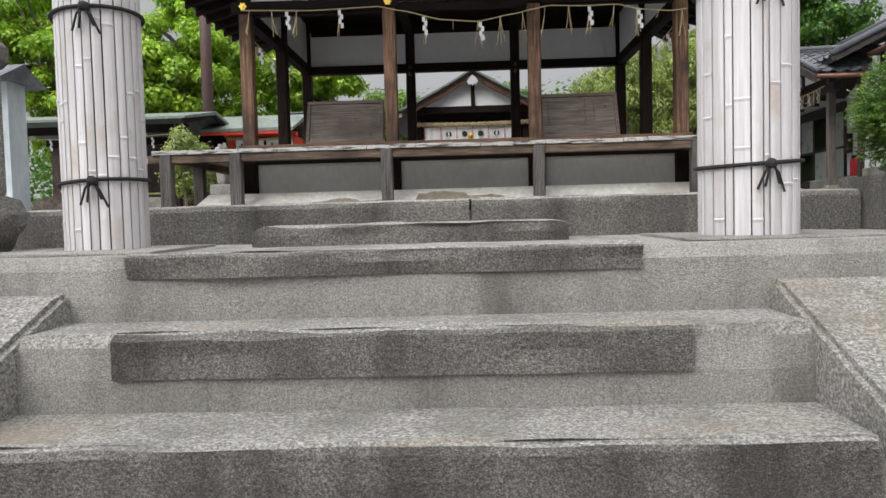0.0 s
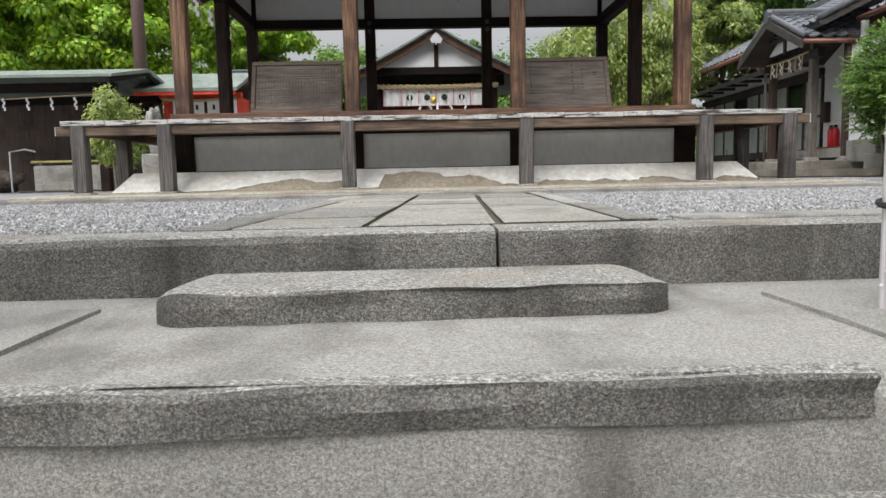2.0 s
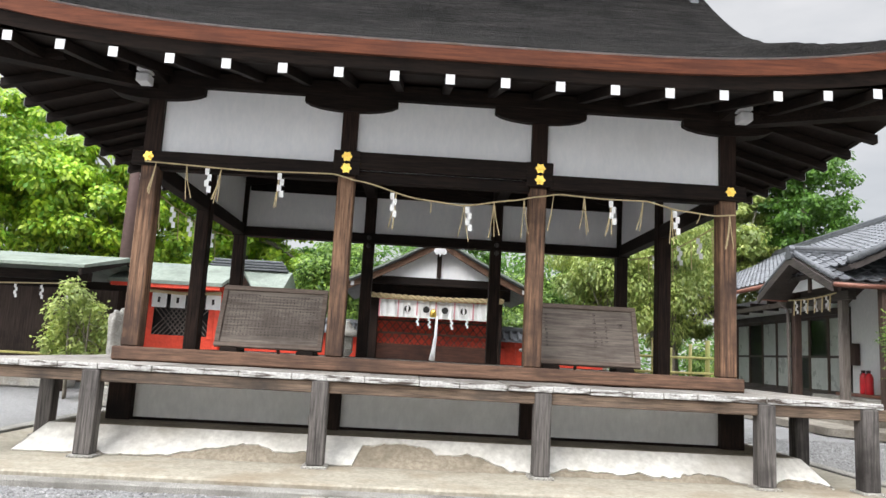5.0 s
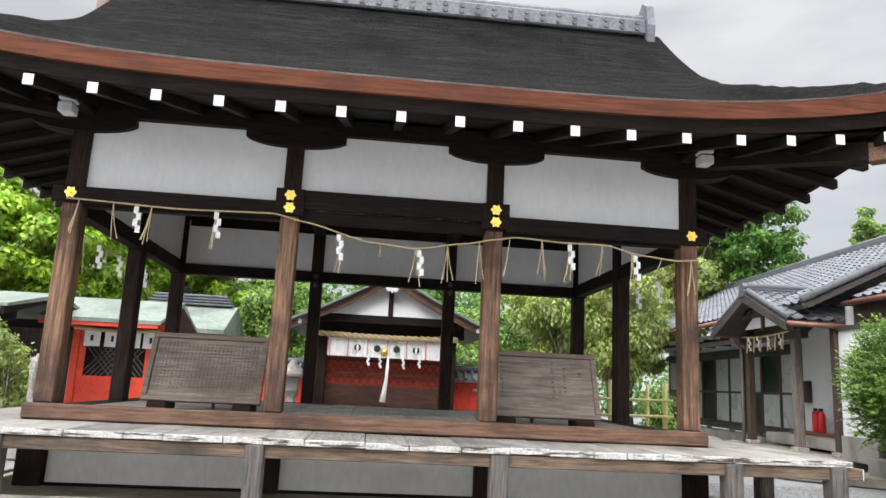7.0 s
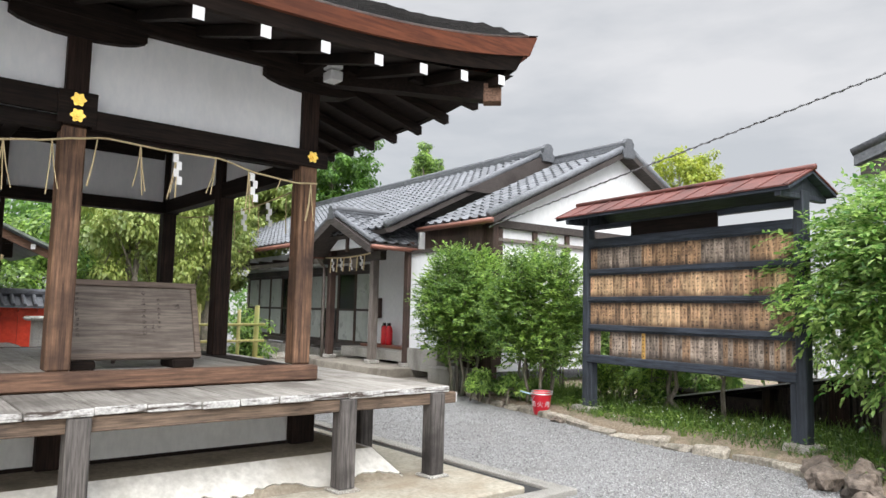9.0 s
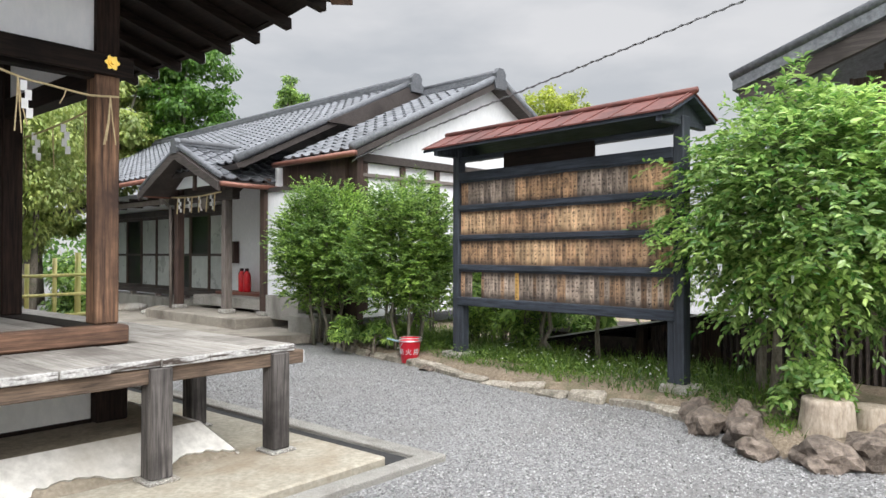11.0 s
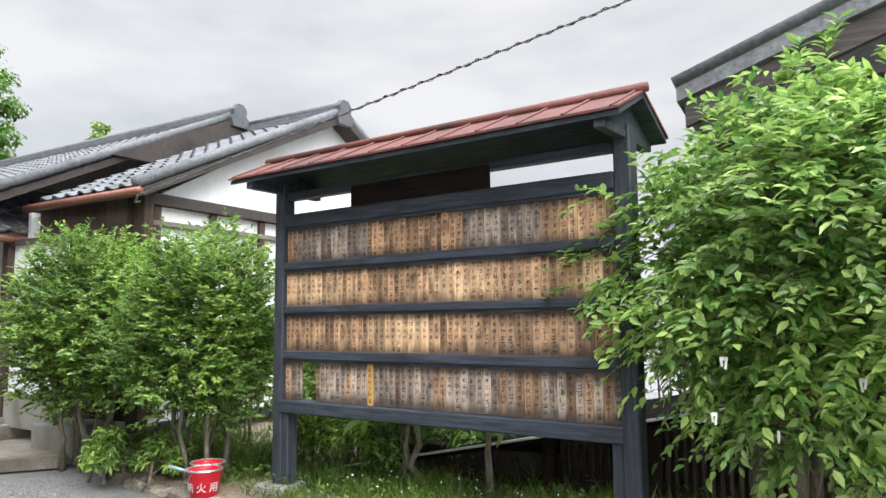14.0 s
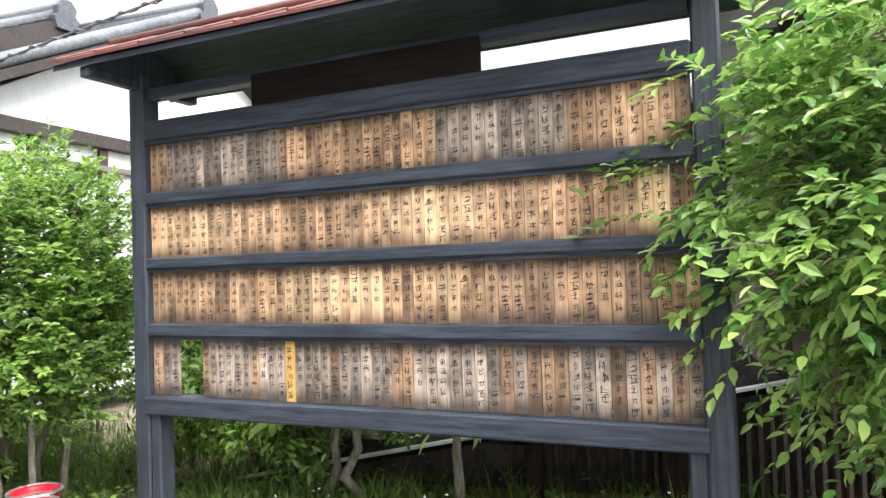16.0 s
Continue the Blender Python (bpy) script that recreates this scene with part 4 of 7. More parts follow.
part("coat", flaked_coat((-3.28, 9.30, 0.252), (-3.28, 14.0, 0.252), (-3.42, 9.04, 0.056), (-3.42, 14.2, 0.056), 6), OLD_PLASTER, plinth, "flaking white plaster coat")

stage = thing("stage_pavilion", "open timber shrine stage with white panels and a dark bark roof", "shrine stage", (CX, 11.7, 0.055))
# base wall
for x in PX:
    part("base_post", bx(x - 0.11, x + 0.11, 9.80, 10.0, 0.25, 0.80, bevel=0.008), DARK_Z, stage)
for x0, x1 in zip(PX, PX[1:]):
    part("base_panel", bx(x0 + 0.111, x1 - 0.111, 9.88, 9.94, 0.27, 0.66), BASE_PLASTER, stage, "grey-white plastered base panel")
    part("base_rail", bx(x0 + 0.111, x1 - 0.111, 9.85, 9.97, 0.66, 0.79), DARK_X, stage)
    part("ground_rail", bx(x0 + 0.111, x1 - 0.111, 9.86, 9.96, 0.248, 0.275), DARK_X, stage)
for x in (PX[0], PX[3]):
    for y0, y1 in ((10.0, YM - 0.1), (YM + 0.1, YB - 0.1)):
        part("base_panel", bx(x - 0.03, x + 0.03, y0, y1, 0.26, 0.66), BASE_PLASTER, stage, "grey-white plastered base panel")
        part("base_rail", bx(x - 0.06, x + 0.06, y0, y1, 0.66, 0.79), DARK_Y, stage)
    for y in (YM, YB):
        part("base_post", bx(x - 0.1, x + 0.1, y - 0.1, y + 0.1, 0.25, 0.80, bevel=0.008), DARK_Z, stage)
part("base_panel", bx(PX[0] + 0.1, PX[3] - 0.1, YB - 0.03, YB + 0.03, 0.26, 0.79), BASE_PLASTER, stage, "grey-white plastered base panel")
# sill round the floor
part("sill", bx(PX[0] - 0.10, PX[3] + 0.09, 9.74, 9.90, 0.785, 0.91, bevel=0.012), SILL_X, stage, "red-brown worn sill beam")
for x in (PX[0], PX[3]):
    part("sill", bx(x - 0.12, x + 0.12, 9.902, YB + 0.12, 0.785, 0.878, bevel=0.01), DARK_Y, stage)
part("sill", bx(PX[0] + 0.121, PX[3] - 0.121, YB - 0.02, YB + 0.12, 0.785, 0.878, bevel=0.01), DARK_X, stage)
# inner floor boards
x = PX[0] + 0.122
rr = random.Random(3)
while x < PX[3] - 0.13:
    w = min(rr.uniform(0.22, 0.32), PX[3] - 0.122 - x)
    part("floor_plank", bx(x + 0.002, x + w - 0.002, 9.903, YB - 0.022, 0.81, 0.872 + rr.uniform(-0.003, 0.003)), PLANK_IN, stage)
    x += w
# posts
H = 0.082
for x in PX:
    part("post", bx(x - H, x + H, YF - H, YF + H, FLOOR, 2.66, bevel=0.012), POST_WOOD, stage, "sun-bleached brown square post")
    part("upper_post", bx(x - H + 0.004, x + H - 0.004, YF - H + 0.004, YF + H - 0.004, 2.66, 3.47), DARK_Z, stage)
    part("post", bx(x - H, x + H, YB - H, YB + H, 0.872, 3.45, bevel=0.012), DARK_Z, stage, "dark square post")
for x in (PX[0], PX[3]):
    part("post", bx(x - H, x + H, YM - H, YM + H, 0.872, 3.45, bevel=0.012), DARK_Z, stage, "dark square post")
# tie beams, front
for x0, x1, z0, z1 in ((PX[0] - 0.16, PX[1] - 0.10, 2.64, 2.785), (PX[1] - 0.13, PX[2] + 0.13, 2.725, 2.90), (PX[2] + 0.10, PX[3] + 0.16, 2.64, 2.785)):
    part("tie_beam", bx(x0, x1, YF - 0.13, YF - 0.083, z0, z1, bevel=0.006), DARK_X, stage)
for x in PX[1:3]:
    part("tie_block", bx(x - 0.13, x + 0.13, YF - 0.145, YF - 0.131, 2.66, 2.902, bevel=0.004), DARK_X, stage)
for x0, x1 in zip(PX, PX[1:]):
    part("lintel", bx(x0 + H, x1 - H, YF - 0.05, YF + 0.05, 2.62, 2.73, bevel=0.004), DARK_X, stage)
# white panels with boat-shaped bracket arms over each post, front and back
for y, zb in ((YF, 2.78), (YB, 2.68)):
    for x0, x1 in zip(PX, PX[1:]):
        part("white_panel", bx(x0 + H - 0.004, x1 - H + 0.004, y - 0.025, y + 0.025, zb - 0.05, 3.50), PLASTER, stage, "white plaster panel between posts")
    for x in PX:
        arm = [(x - 0.46, 3.50), (x - 0.46, 3.39), (x - 0.40, 3.36), (x - 0.30, 3.335), (x - 0.18, 3.32), (x - 0.09, 3.315), (x + 0.09, 3.315), (x + 0.18, 3.32), (x + 0.30, 3.335), (x + 0.40, 3.36), (x + 0.46, 3.39), (x + 0.46, 3.50)]
        part("bracket_arm", prism(bmesh.new(), arm, "y", y - 0.095, y + 0.095), DARK_X, stage)
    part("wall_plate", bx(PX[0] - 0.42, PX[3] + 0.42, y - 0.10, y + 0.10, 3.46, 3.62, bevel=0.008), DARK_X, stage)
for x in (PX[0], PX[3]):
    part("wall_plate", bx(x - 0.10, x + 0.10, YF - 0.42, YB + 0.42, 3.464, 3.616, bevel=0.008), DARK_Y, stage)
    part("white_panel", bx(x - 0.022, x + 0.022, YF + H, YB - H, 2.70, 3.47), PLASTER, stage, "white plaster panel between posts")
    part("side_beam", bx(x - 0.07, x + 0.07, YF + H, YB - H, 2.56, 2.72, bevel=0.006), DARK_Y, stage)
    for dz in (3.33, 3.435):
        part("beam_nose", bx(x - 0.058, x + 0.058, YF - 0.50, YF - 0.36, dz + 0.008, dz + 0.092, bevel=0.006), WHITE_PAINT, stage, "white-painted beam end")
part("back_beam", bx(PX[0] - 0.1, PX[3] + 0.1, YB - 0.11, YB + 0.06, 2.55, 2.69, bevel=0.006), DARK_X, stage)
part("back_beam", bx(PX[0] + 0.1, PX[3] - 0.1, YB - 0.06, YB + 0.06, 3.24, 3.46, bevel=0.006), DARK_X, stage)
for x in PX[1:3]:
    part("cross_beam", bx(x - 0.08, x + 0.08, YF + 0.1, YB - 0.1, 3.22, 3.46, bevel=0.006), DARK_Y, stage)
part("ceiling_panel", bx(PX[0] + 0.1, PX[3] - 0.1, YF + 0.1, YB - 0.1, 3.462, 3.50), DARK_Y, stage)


def flower(x, y, z, r=0.053):
    bm = bmesh.new()
    ring = []
    for k in range(36):
        a = 2 * math.pi * k / 36
        ring.append((x + r * (0.86 + 0.14 * math.cos(6 * a)) * math.cos(a), z + r * (0.86 + 0.14 * math.cos(6 * a)) * math.sin(a)))
    prism(bm, ring, "y", y - 0.010, y)
    for rad, d in ((0.55, 0.018), (0.28, 0.03)):
        prism(bm, [(x + r * rad * math.cos(2 * math.pi * k / 18), z + r * rad * math.sin(2 * math.pi * k / 18)) for k in range(18)], "y", y - d, y - 0.009)
    part("gilt_flower", bm, GOLD, stage, "gilt six-petalled nail cover")


for x in (PX[0], PX[3]):
    flower(x, YF - 0.131, 2.725)
for x in PX[1:3]:
    flower(x, YF - 0.146, 2.838)
    flower(x, YF - 0.146, 2.722)
    for dz in (2.50, 2.62):
        bm = bmesh.new()
        prism(bm, [(x + 0.035 * math.cos(2 * math.pi * k / 12), dz + 0.035 * math.sin(2 * math.pi * k / 12)) for k in range(12)], "y", YB - 0.135, YB - 0.112)
        part("nail_cover", bm, GREY_Z, stage, "tarnished round nail cover")

# roof: bark thatch on rafters, hip-and-gable
EX0, EX1, EY0, EY1 = PX[0] - 1.47, PX[3] + 1.47, YF - 1.45, YB + 1.45
RCX, RCY = (EX0 + EX1) / 2, (EY0 + EY1) / 2
HX, HY = (EX1 - EX0) / 2, (EY1 - EY0) / 2
RIDGE_HALF, GABLE_HALF, RIDGE_Z = 3.12, 3.36, 5.83


def eave_lift(x, y):
    u, v = abs(x - RCX) / HX, abs(y - RCY) / HY
    return 0.34 * (max(0.0, u - 0.35) / 0.65) ** 2.4 * max(0.0, v) ** 3 + 0.30 * (max(0.0, v - 0.35) / 0.65) ** 2.4 * max(0.0, u) ** 3 if max(u, v) > 0 else 0.0


def roof_z(x, y):
    u = max(0.0, 1 - abs(x - RCX) / HX)
    v = max(0.0, 1 - abs(y - RCY) / HY)
    front = 3.482 + (RIDGE_Z - 3.482) * (0.62 * v + 0.38 * v ** 2.2)
    side = 3.482 + 1.30 * (u / (1 - GABLE_HALF / HX)) ** 0.62
    z = front if abs(x - RCX) < GABLE_HALF else min(front, side)
    du, dv = HX - abs(x - RCX), HY - abs(y - RCY)
    hip = 0.15 * math.exp(-((du - dv) / 0.32) ** 2) * min(1.0, min(du, dv) / 0.3) * max(0.0, 1 - max(0.0, min(du, dv) - 1.0) / 0.6)
    return z + hip + eave_lift(x, y) * 0.575


bm = bmesh.new()
xs = sorted(set([EX0 + (EX1 - EX0) * i / 70 for i in range(71)] + [RCX - GABLE_HALF - 0.01, RCX - GABLE_HALF + 0.01, RCX + GABLE_HALF - 0.01, RCX + GABLE_HALF + 0.01]))
ys = [EY0 + (EY1 - EY0) * i / 60 for i in range(61)]
grid = [[bm.verts.new((x, y, roof_z(x, y))) for y in ys] for x in xs]
for i in range(len(xs) - 1):
    for j in range(len(ys) - 1):
        bm.faces.new((grid[i][j], grid[i + 1][j], grid[i + 1][j + 1], grid[i][j + 1]))
part("bark_roof", bm, BARK_ROOF, stage, "thick dark cypress-bark roof", smooth=True)


def eave_ring(inset, drop, height, material, name, label="", deep=4):
    """A band that follows the lifted eaves on all four sides."""
    bm = bmesh.new()
    pts = []
    x0, x1, y0, y1 = EX0 + inset, EX1 - inset, EY0 + inset, EY1 - inset
    n = 40
    pts += [(x0 + (x1 - x0) * i / n, y0) for i in range(n)]
    pts += [(x1, y0 + (y1 - y0) * i / n) for i in range(n)]
    pts += [(x1 - (x1 - x0) * i / n, y1) for i in range(n)]
    pts += [(x0, y1 - (y1 - y0) * i / n) for i in range(n)]
    rows = []
    for x, y in pts:
        ox, oy = (RCX - x) / HX * 0.09, (RCY - y) / HY * 0.09
        z = 3.482 + eave_lift(x, y) * 0.575 - drop
        zz = z - height * (1 + 0.9 * eave_lift(x, y))
        rows.append([bm.verts.new(p) for p in ((x, y, z), (x + ox * 0.5, y + oy * 0.5, zz), (x + ox * deep, y + oy * deep, zz), (x + ox * deep, y + oy * deep, z - 0.001))])
    for p, q in zip(rows, rows[1:] + rows[:1]):
        for k in range(4):
            bm.faces.new((p[k], q[k], q[(k + 1) % 4], p[(k + 1) % 4]))
    bmesh.ops.recalc_face_normals(bm, faces=bm.faces)
    part(name, bm, material, stage, label)


eave_ring(0.0, 0.0, 0.014, BAMBOO, "eave_lath", "thin pale lath along the thatch edge")
eave_ring(0.006, 0.0145, 0.105, FASCIA, "eave_board", "red-brown layered eave board")
eave_ring(0.09, 0.121, 0.09, DARK_X, "eave_purlin", "", 1.2)
# soffit under the roof
bm = bmesh.new()
def soffit_z(x, y):
    u = max(0.0, 1 - abs(x - RCX) / (HX - 0.15))
    v = max(0.0, 1 - abs(y - RCY) / (HY - 0.15))
    d = min(u * HX, v * HY)
    return 3.285 + min(0.42, d * 0.28) + eave_lift(x, y) * 0.42
xs2 = [EX0 + 0.15 + (EX1 - EX0 - 0.3) * i / 50 for i in range(51)]
ys2 = [EY0 + 0.15 + (EY1 - EY0 - 0.3) * i / 44 for i in range(45)]
grid = [[bm.verts.new((x, y, soffit_z(x, y))) for y in ys2] for x in xs2]
for i in range(50):
    for j in range(44):
        bm.faces.new((grid[i][j], grid[i][j + 1], grid[i + 1][j + 1], grid[i + 1][j]))
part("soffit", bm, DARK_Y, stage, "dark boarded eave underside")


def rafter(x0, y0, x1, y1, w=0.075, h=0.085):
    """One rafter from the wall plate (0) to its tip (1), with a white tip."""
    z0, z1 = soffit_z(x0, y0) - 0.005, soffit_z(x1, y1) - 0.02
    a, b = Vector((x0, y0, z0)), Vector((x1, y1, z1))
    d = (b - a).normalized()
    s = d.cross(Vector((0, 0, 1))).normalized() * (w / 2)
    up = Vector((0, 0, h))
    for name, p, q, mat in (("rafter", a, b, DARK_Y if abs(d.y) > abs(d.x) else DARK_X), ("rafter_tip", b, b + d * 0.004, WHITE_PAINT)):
        bm = bmesh.new()
        c = [bm.verts.new(v) for v in (p - s, p + s, p + s - up, p - s - up, q - s, q + s, q + s - up, q - s - up)]
        for f in ((0, 1, 2, 3), (7, 6, 5, 4), (0, 4, 5, 1), (1, 5, 6, 2), (2, 6, 7, 3), (3, 7, 4, 0)):
            bm.faces.new([c[i] for i in f])
        bmesh.ops.recalc_face_normals(bm, faces=bm.faces)
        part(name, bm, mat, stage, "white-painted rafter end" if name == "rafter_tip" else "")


for k in range(-10, 11):
    x = -0.105 + 0.456 * k - math.copysign(0.03 * max(0, abs(k) - 6), k)
    if abs(x - RCX) < HX - 0.30:
        rafter(x, YF - 0.05 if abs(x - RCX) < HX - 1.5 else EY0 + 0.3 + (HX - abs(x - RCX)) * 0.9, x, EY0 + 0.13)
for k in range(-7, 8):
    y = RCY + 0.43 * k
    if abs(y - RCY) < HY - 0.30:
        near = abs(y - RCY) < HY - 1.5
        for sx, ex, px in ((1, EX1, PX[3]), (-1, EX0, PX[0])):
            rafter(px + sx * 0.05 if near else ex - sx * (0.3 + (HY - abs(y - RCY)) * 0.9), y, ex - sx * 0.13, y)
# hip rafters with weathered square noses
for sx, ex, px in ((1, EX1, PX[3]), (-1, EX0, PX[0])):
    for sy, ey, py in ((-1, EY0, YF), (1, EY1, YB)):
        a, b = Vector((px, py, 3.58)), Vector((ex - sx * 0.24, ey - sy * 0.24, 3.40))
        d = (b - a).normalized()
        s = d.cross(Vector((0, 0, 1))).normalized() * 0.07
        bm = bmesh.new()
        c = [bm.verts.new(v) for p in (a, b) for v in (p - s, p + s, p + s + Vector((0, 0, -0.16)), p - s + Vector((0, 0, -0.16)))]
        for f in ((0, 1, 2, 3), (7, 6, 5, 4), (0, 4, 5, 1), (1, 5, 6, 2), (2, 6, 7, 3), (3, 7, 4, 0)):
            bm.faces.new([c[i] for i in f])
        bmesh.ops.recalc_face_normals(bm, faces=bm.faces)
        part("hip_rafter", bm, DARK_X, stage)
        nose = pose(0, 0, 0, 0, 0, math.degrees(math.atan2(d.y, d.x)))
        bm = bx(-0.14, 0.02, -0.072, 0.072, -0.165, 0.003, bevel=0.006, m=Matrix.Translation(b) @ nose)
        part("hip_nose", bm, SILL_X, stage, "weathered brown hip rafter nose")
# ridge of grey tile with end tiles
part("ridge", bx(RCX - RIDGE_HALF - 0.02, RCX + RIDGE_HALF + 0.02, RCY - 0.12, RCY + 0.12, RIDGE_Z - 0.05, RIDGE_Z + 0.16, bevel=0.02), KAWARA, stage, "grey tiled ridge")
part("ridge_cap", tube(bmesh.new(), [(RCX - RIDGE_HALF - 0.08, RCY, RIDGE_Z + 0.19), (RCX + RIDGE_HALF + 0.08, RCY, RIDGE_Z + 0.19)], 0.075, 12), KAWARA, stage, "round grey ridge cap")
for k in range(30):
    for zz in (0.02, 0.10):
        x = RCX - RIDGE_HALF + 0.1 + k * (2 * RIDGE_HALF - 0.2) / 29
        part("ridge_tile_end", tube(bmesh.new(), [(x, RCY - 0.135, RIDGE_Z + zz), (x, RCY + 0.135, RIDGE_Z + zz)], 0.035, 8), KAWARA, stage)
for sx in (-1, 1):
    x = RCX + sx * (RIDGE_HALF + 0.06)
    bm = prism(bmesh.new(), [(RCY - 0.16, RIDGE_Z - 0.22), (RCY + 0.16, RIDGE_Z - 0.22), (RCY + 0.20, RIDGE_Z + 0.05), (RCY + 0.13, RIDGE_Z + 0.34), (RCY, RIDGE_Z + 0.45), (RCY - 0.13, RIDGE_Z + 0.34), (RCY - 0.20, RIDGE_Z + 0.05)], "x", x - 0.05, x + 0.05)
    part("ridge_end_tile", bm, KAWARA, stage, "carved grey ridge-end tile")

# ---- veranda round the stage ----
ver = thing("veranda", "weathered silver-grey plank veranda on square posts", "veranda", (CX, 9.3, 0.055))
VX0, VX1, VY0 = -3.80, 3.60, 8.86
x = VX0
while x < VX1:
    w = min(rr.uniform(0.24, 0.44), VX1 - x)
    if VX1 - x - w < 0.12:
        w = VX1 - x
    side = x + w < PX[0] - 0.13 or x > PX[3] + 0.13
    dy, dz = rr.uniform(-0.015, 0.015), rr.uniform(-0.004, 0.004)
    end = YB + 0.2 if side else 9.737
    if not side and (x < PX[0] - 0.135 or x + w > PX[3] + 0.135):
        end = 9.737
    plank = part("plank", bx(x + 0.002, x + w - 0.002, VY0 + dy, end, 0.73 + dz, 0.778 + dz, bevel=0.005), PLANK, ver)
    plank.data.materials.append(END_GRAIN)
    for poly in plank.data.polygons:
        if poly.center.y < VY0 + dy + 0.004:
            poly.material_index = 1
    x += w
part("front_beam", bx(VX0 - 0.06, VX1 + 0.09, VY0 + 0.03, VY0 + 0.13, 0.635, 0.727, bevel=0.006), GREY_X, ver)
for x0, x1 in ((VX1 + 0.091, VX1 + 0.097), (VX0 - 0.067, VX0 - 0.061)):
    part("beam_end", bx(x0, x1, VY0 + 0.033, VY0 + 0.127, 0.638, 0.724), WHITE_PAINT, ver, "white-painted beam end")
for x in (3.47, -3.64):
    part("side_beam", bx(x - 0.05, x + 0.05, VY0 + 0.14, YB + 0.2, 0.635, 0.727, bevel=0.006), GREY_X, ver)
vposts = [(x, 8.92) for x in (-3.64, -2.80, -1.0, 0.79, 2.62, 3.475)] + [(x, y) for x in (-3.64, 3.475) for y in (YF, YM, YB)]
for x, y in vposts:
    part("veranda_post", bx(x - 0.067, x + 0.067, y - 0.067, y + 0.067, 0.075, 0.728, bevel=0.008), GREY_Z, ver)
    part("post_stone", bx(x - 0.10, x + 0.10, y - 0.10, y + 0.10, 0.05, 0.075, bevel=0.008), STONE_TOP, ver, "flat footing stone")

# ---- straw rope with paper streamers ----
rope = thing("straw_rope", "thin straw rope with white zigzag paper streamers along the stage front", "sacred rope", (CX, 9.68, 2.4))
knots_x = [(-2.93, 2.665), (-2.0, 2.635), (-1.15, 2.655), (-0.9, 2.60), (-0.3, 2.455), (0.12, 2.42), (0.6, 2.50), (0.86, 2.555), (1.05, 2.59), (1.5, 2.57), (1.9, 2.575), (2.25, 2.50), (2.6, 2.47), (2.80, 2.49)]


def rope_z(x):
    for (x0, z0), (x1, z1) in zip(knots_x, knots_x[1:]):
        if x0 <= x <= x1:
            s = (x - x0) / (x1 - x0)
            s = s * s * (3 - 2 * s) * 0.5 + s * 0.5
            return z0 + (z1 - z0) * s
    return knots_x[-1][1]


RY = YF - 0.155
part("cord", tube(bmesh.new(), [(-2.95 + 5.75 * i / 90, RY, rope_z(-2.95 + 5.75 * i / 90) if i else 2.665) for i in range(91)], 0.0075, 6), STRAW, rope)
rr = random.Random(8)
for x, num, ln in ((-2.84, 3, 0.30), (-2.55, 2, 0.36), (-2.22, 4, 0.34), (-1.66, 3, 0.34), (-0.53, 3, 0.36), (-0.19, 1, 0.12), (0.13, 2, 0.36), (0.42, 3, 0.34), (0.71, 2, 0.38), (1.0, 2, 0.36), (1.30, 3, 0.36),
                   (1.57, 4, 0.36), (1.88, 2, 0.32), (2.16, 4, 0.34), (2.45, 1, 0.1), (2.74, 4, 0.36)):
    bm = bmesh.new()
    for k in range(num):
        dx = rr.uniform(-0.07, 0.07)
        z = rope_z(x)
        tube(bm, [(x, RY, z), (x + dx * 0.4, RY - 0.006, z - ln * 0.5), (x + dx, RY - 0.004, z - ln * rr.uniform(0.85, 1.05))], 0.0045, 5)
    part("straw_tassel", bm, STRAW, rope)


def streamer(x, y, z, s, parent, name="paper_streamer"):
    bm = bmesh.new()
    for k in range(4):
        ox = (0.0, 0.022, 0.004, 0.026)[k] * s / 0.2
        z1 = z - k * s * 0.24
        box(bm, x + ox - 0.018, x + ox + 0.022, y - 0.006 - 0.003 * k, y - 0.004 - 0.003 * k, z1 - s * 0.27, z1)
    part(name, bm, PAPER, parent, "folded white paper streamer")


for x in (-2.35, -1.66, -0.57, 0.16, 1.56, 2.19):
    streamer(x, RY - 0.004, rope_z(x) - 0.015, 0.24, rope)
side_rope = thing("straw_rope", "thin straw rope along the stage side", "sacred rope", (-2.8, 11.5, 2.4))
for sx, x in ((1, 2.86), (-1, -3.03)):
    part("cord", tube(bmesh.new(), [(x, YF + 0.1 + 3.4 * i / 20, 2.52 - 0.10 * math.sin(math.pi * i / 20)) for i in range(21)], 0.0075, 6), STRAW, side_rope)
    for y in (10.3, 10.9, 11.5, 12.4):
        streamer(x, y, 2.44, 0.24, side_rope)
        part("straw_tassel", tube(bmesh.new(), [(x, y + 0.2, 2.45), (x + 0.02, y + 0.22, 2.1)], 0.005, 5), STRAW, side_rope)

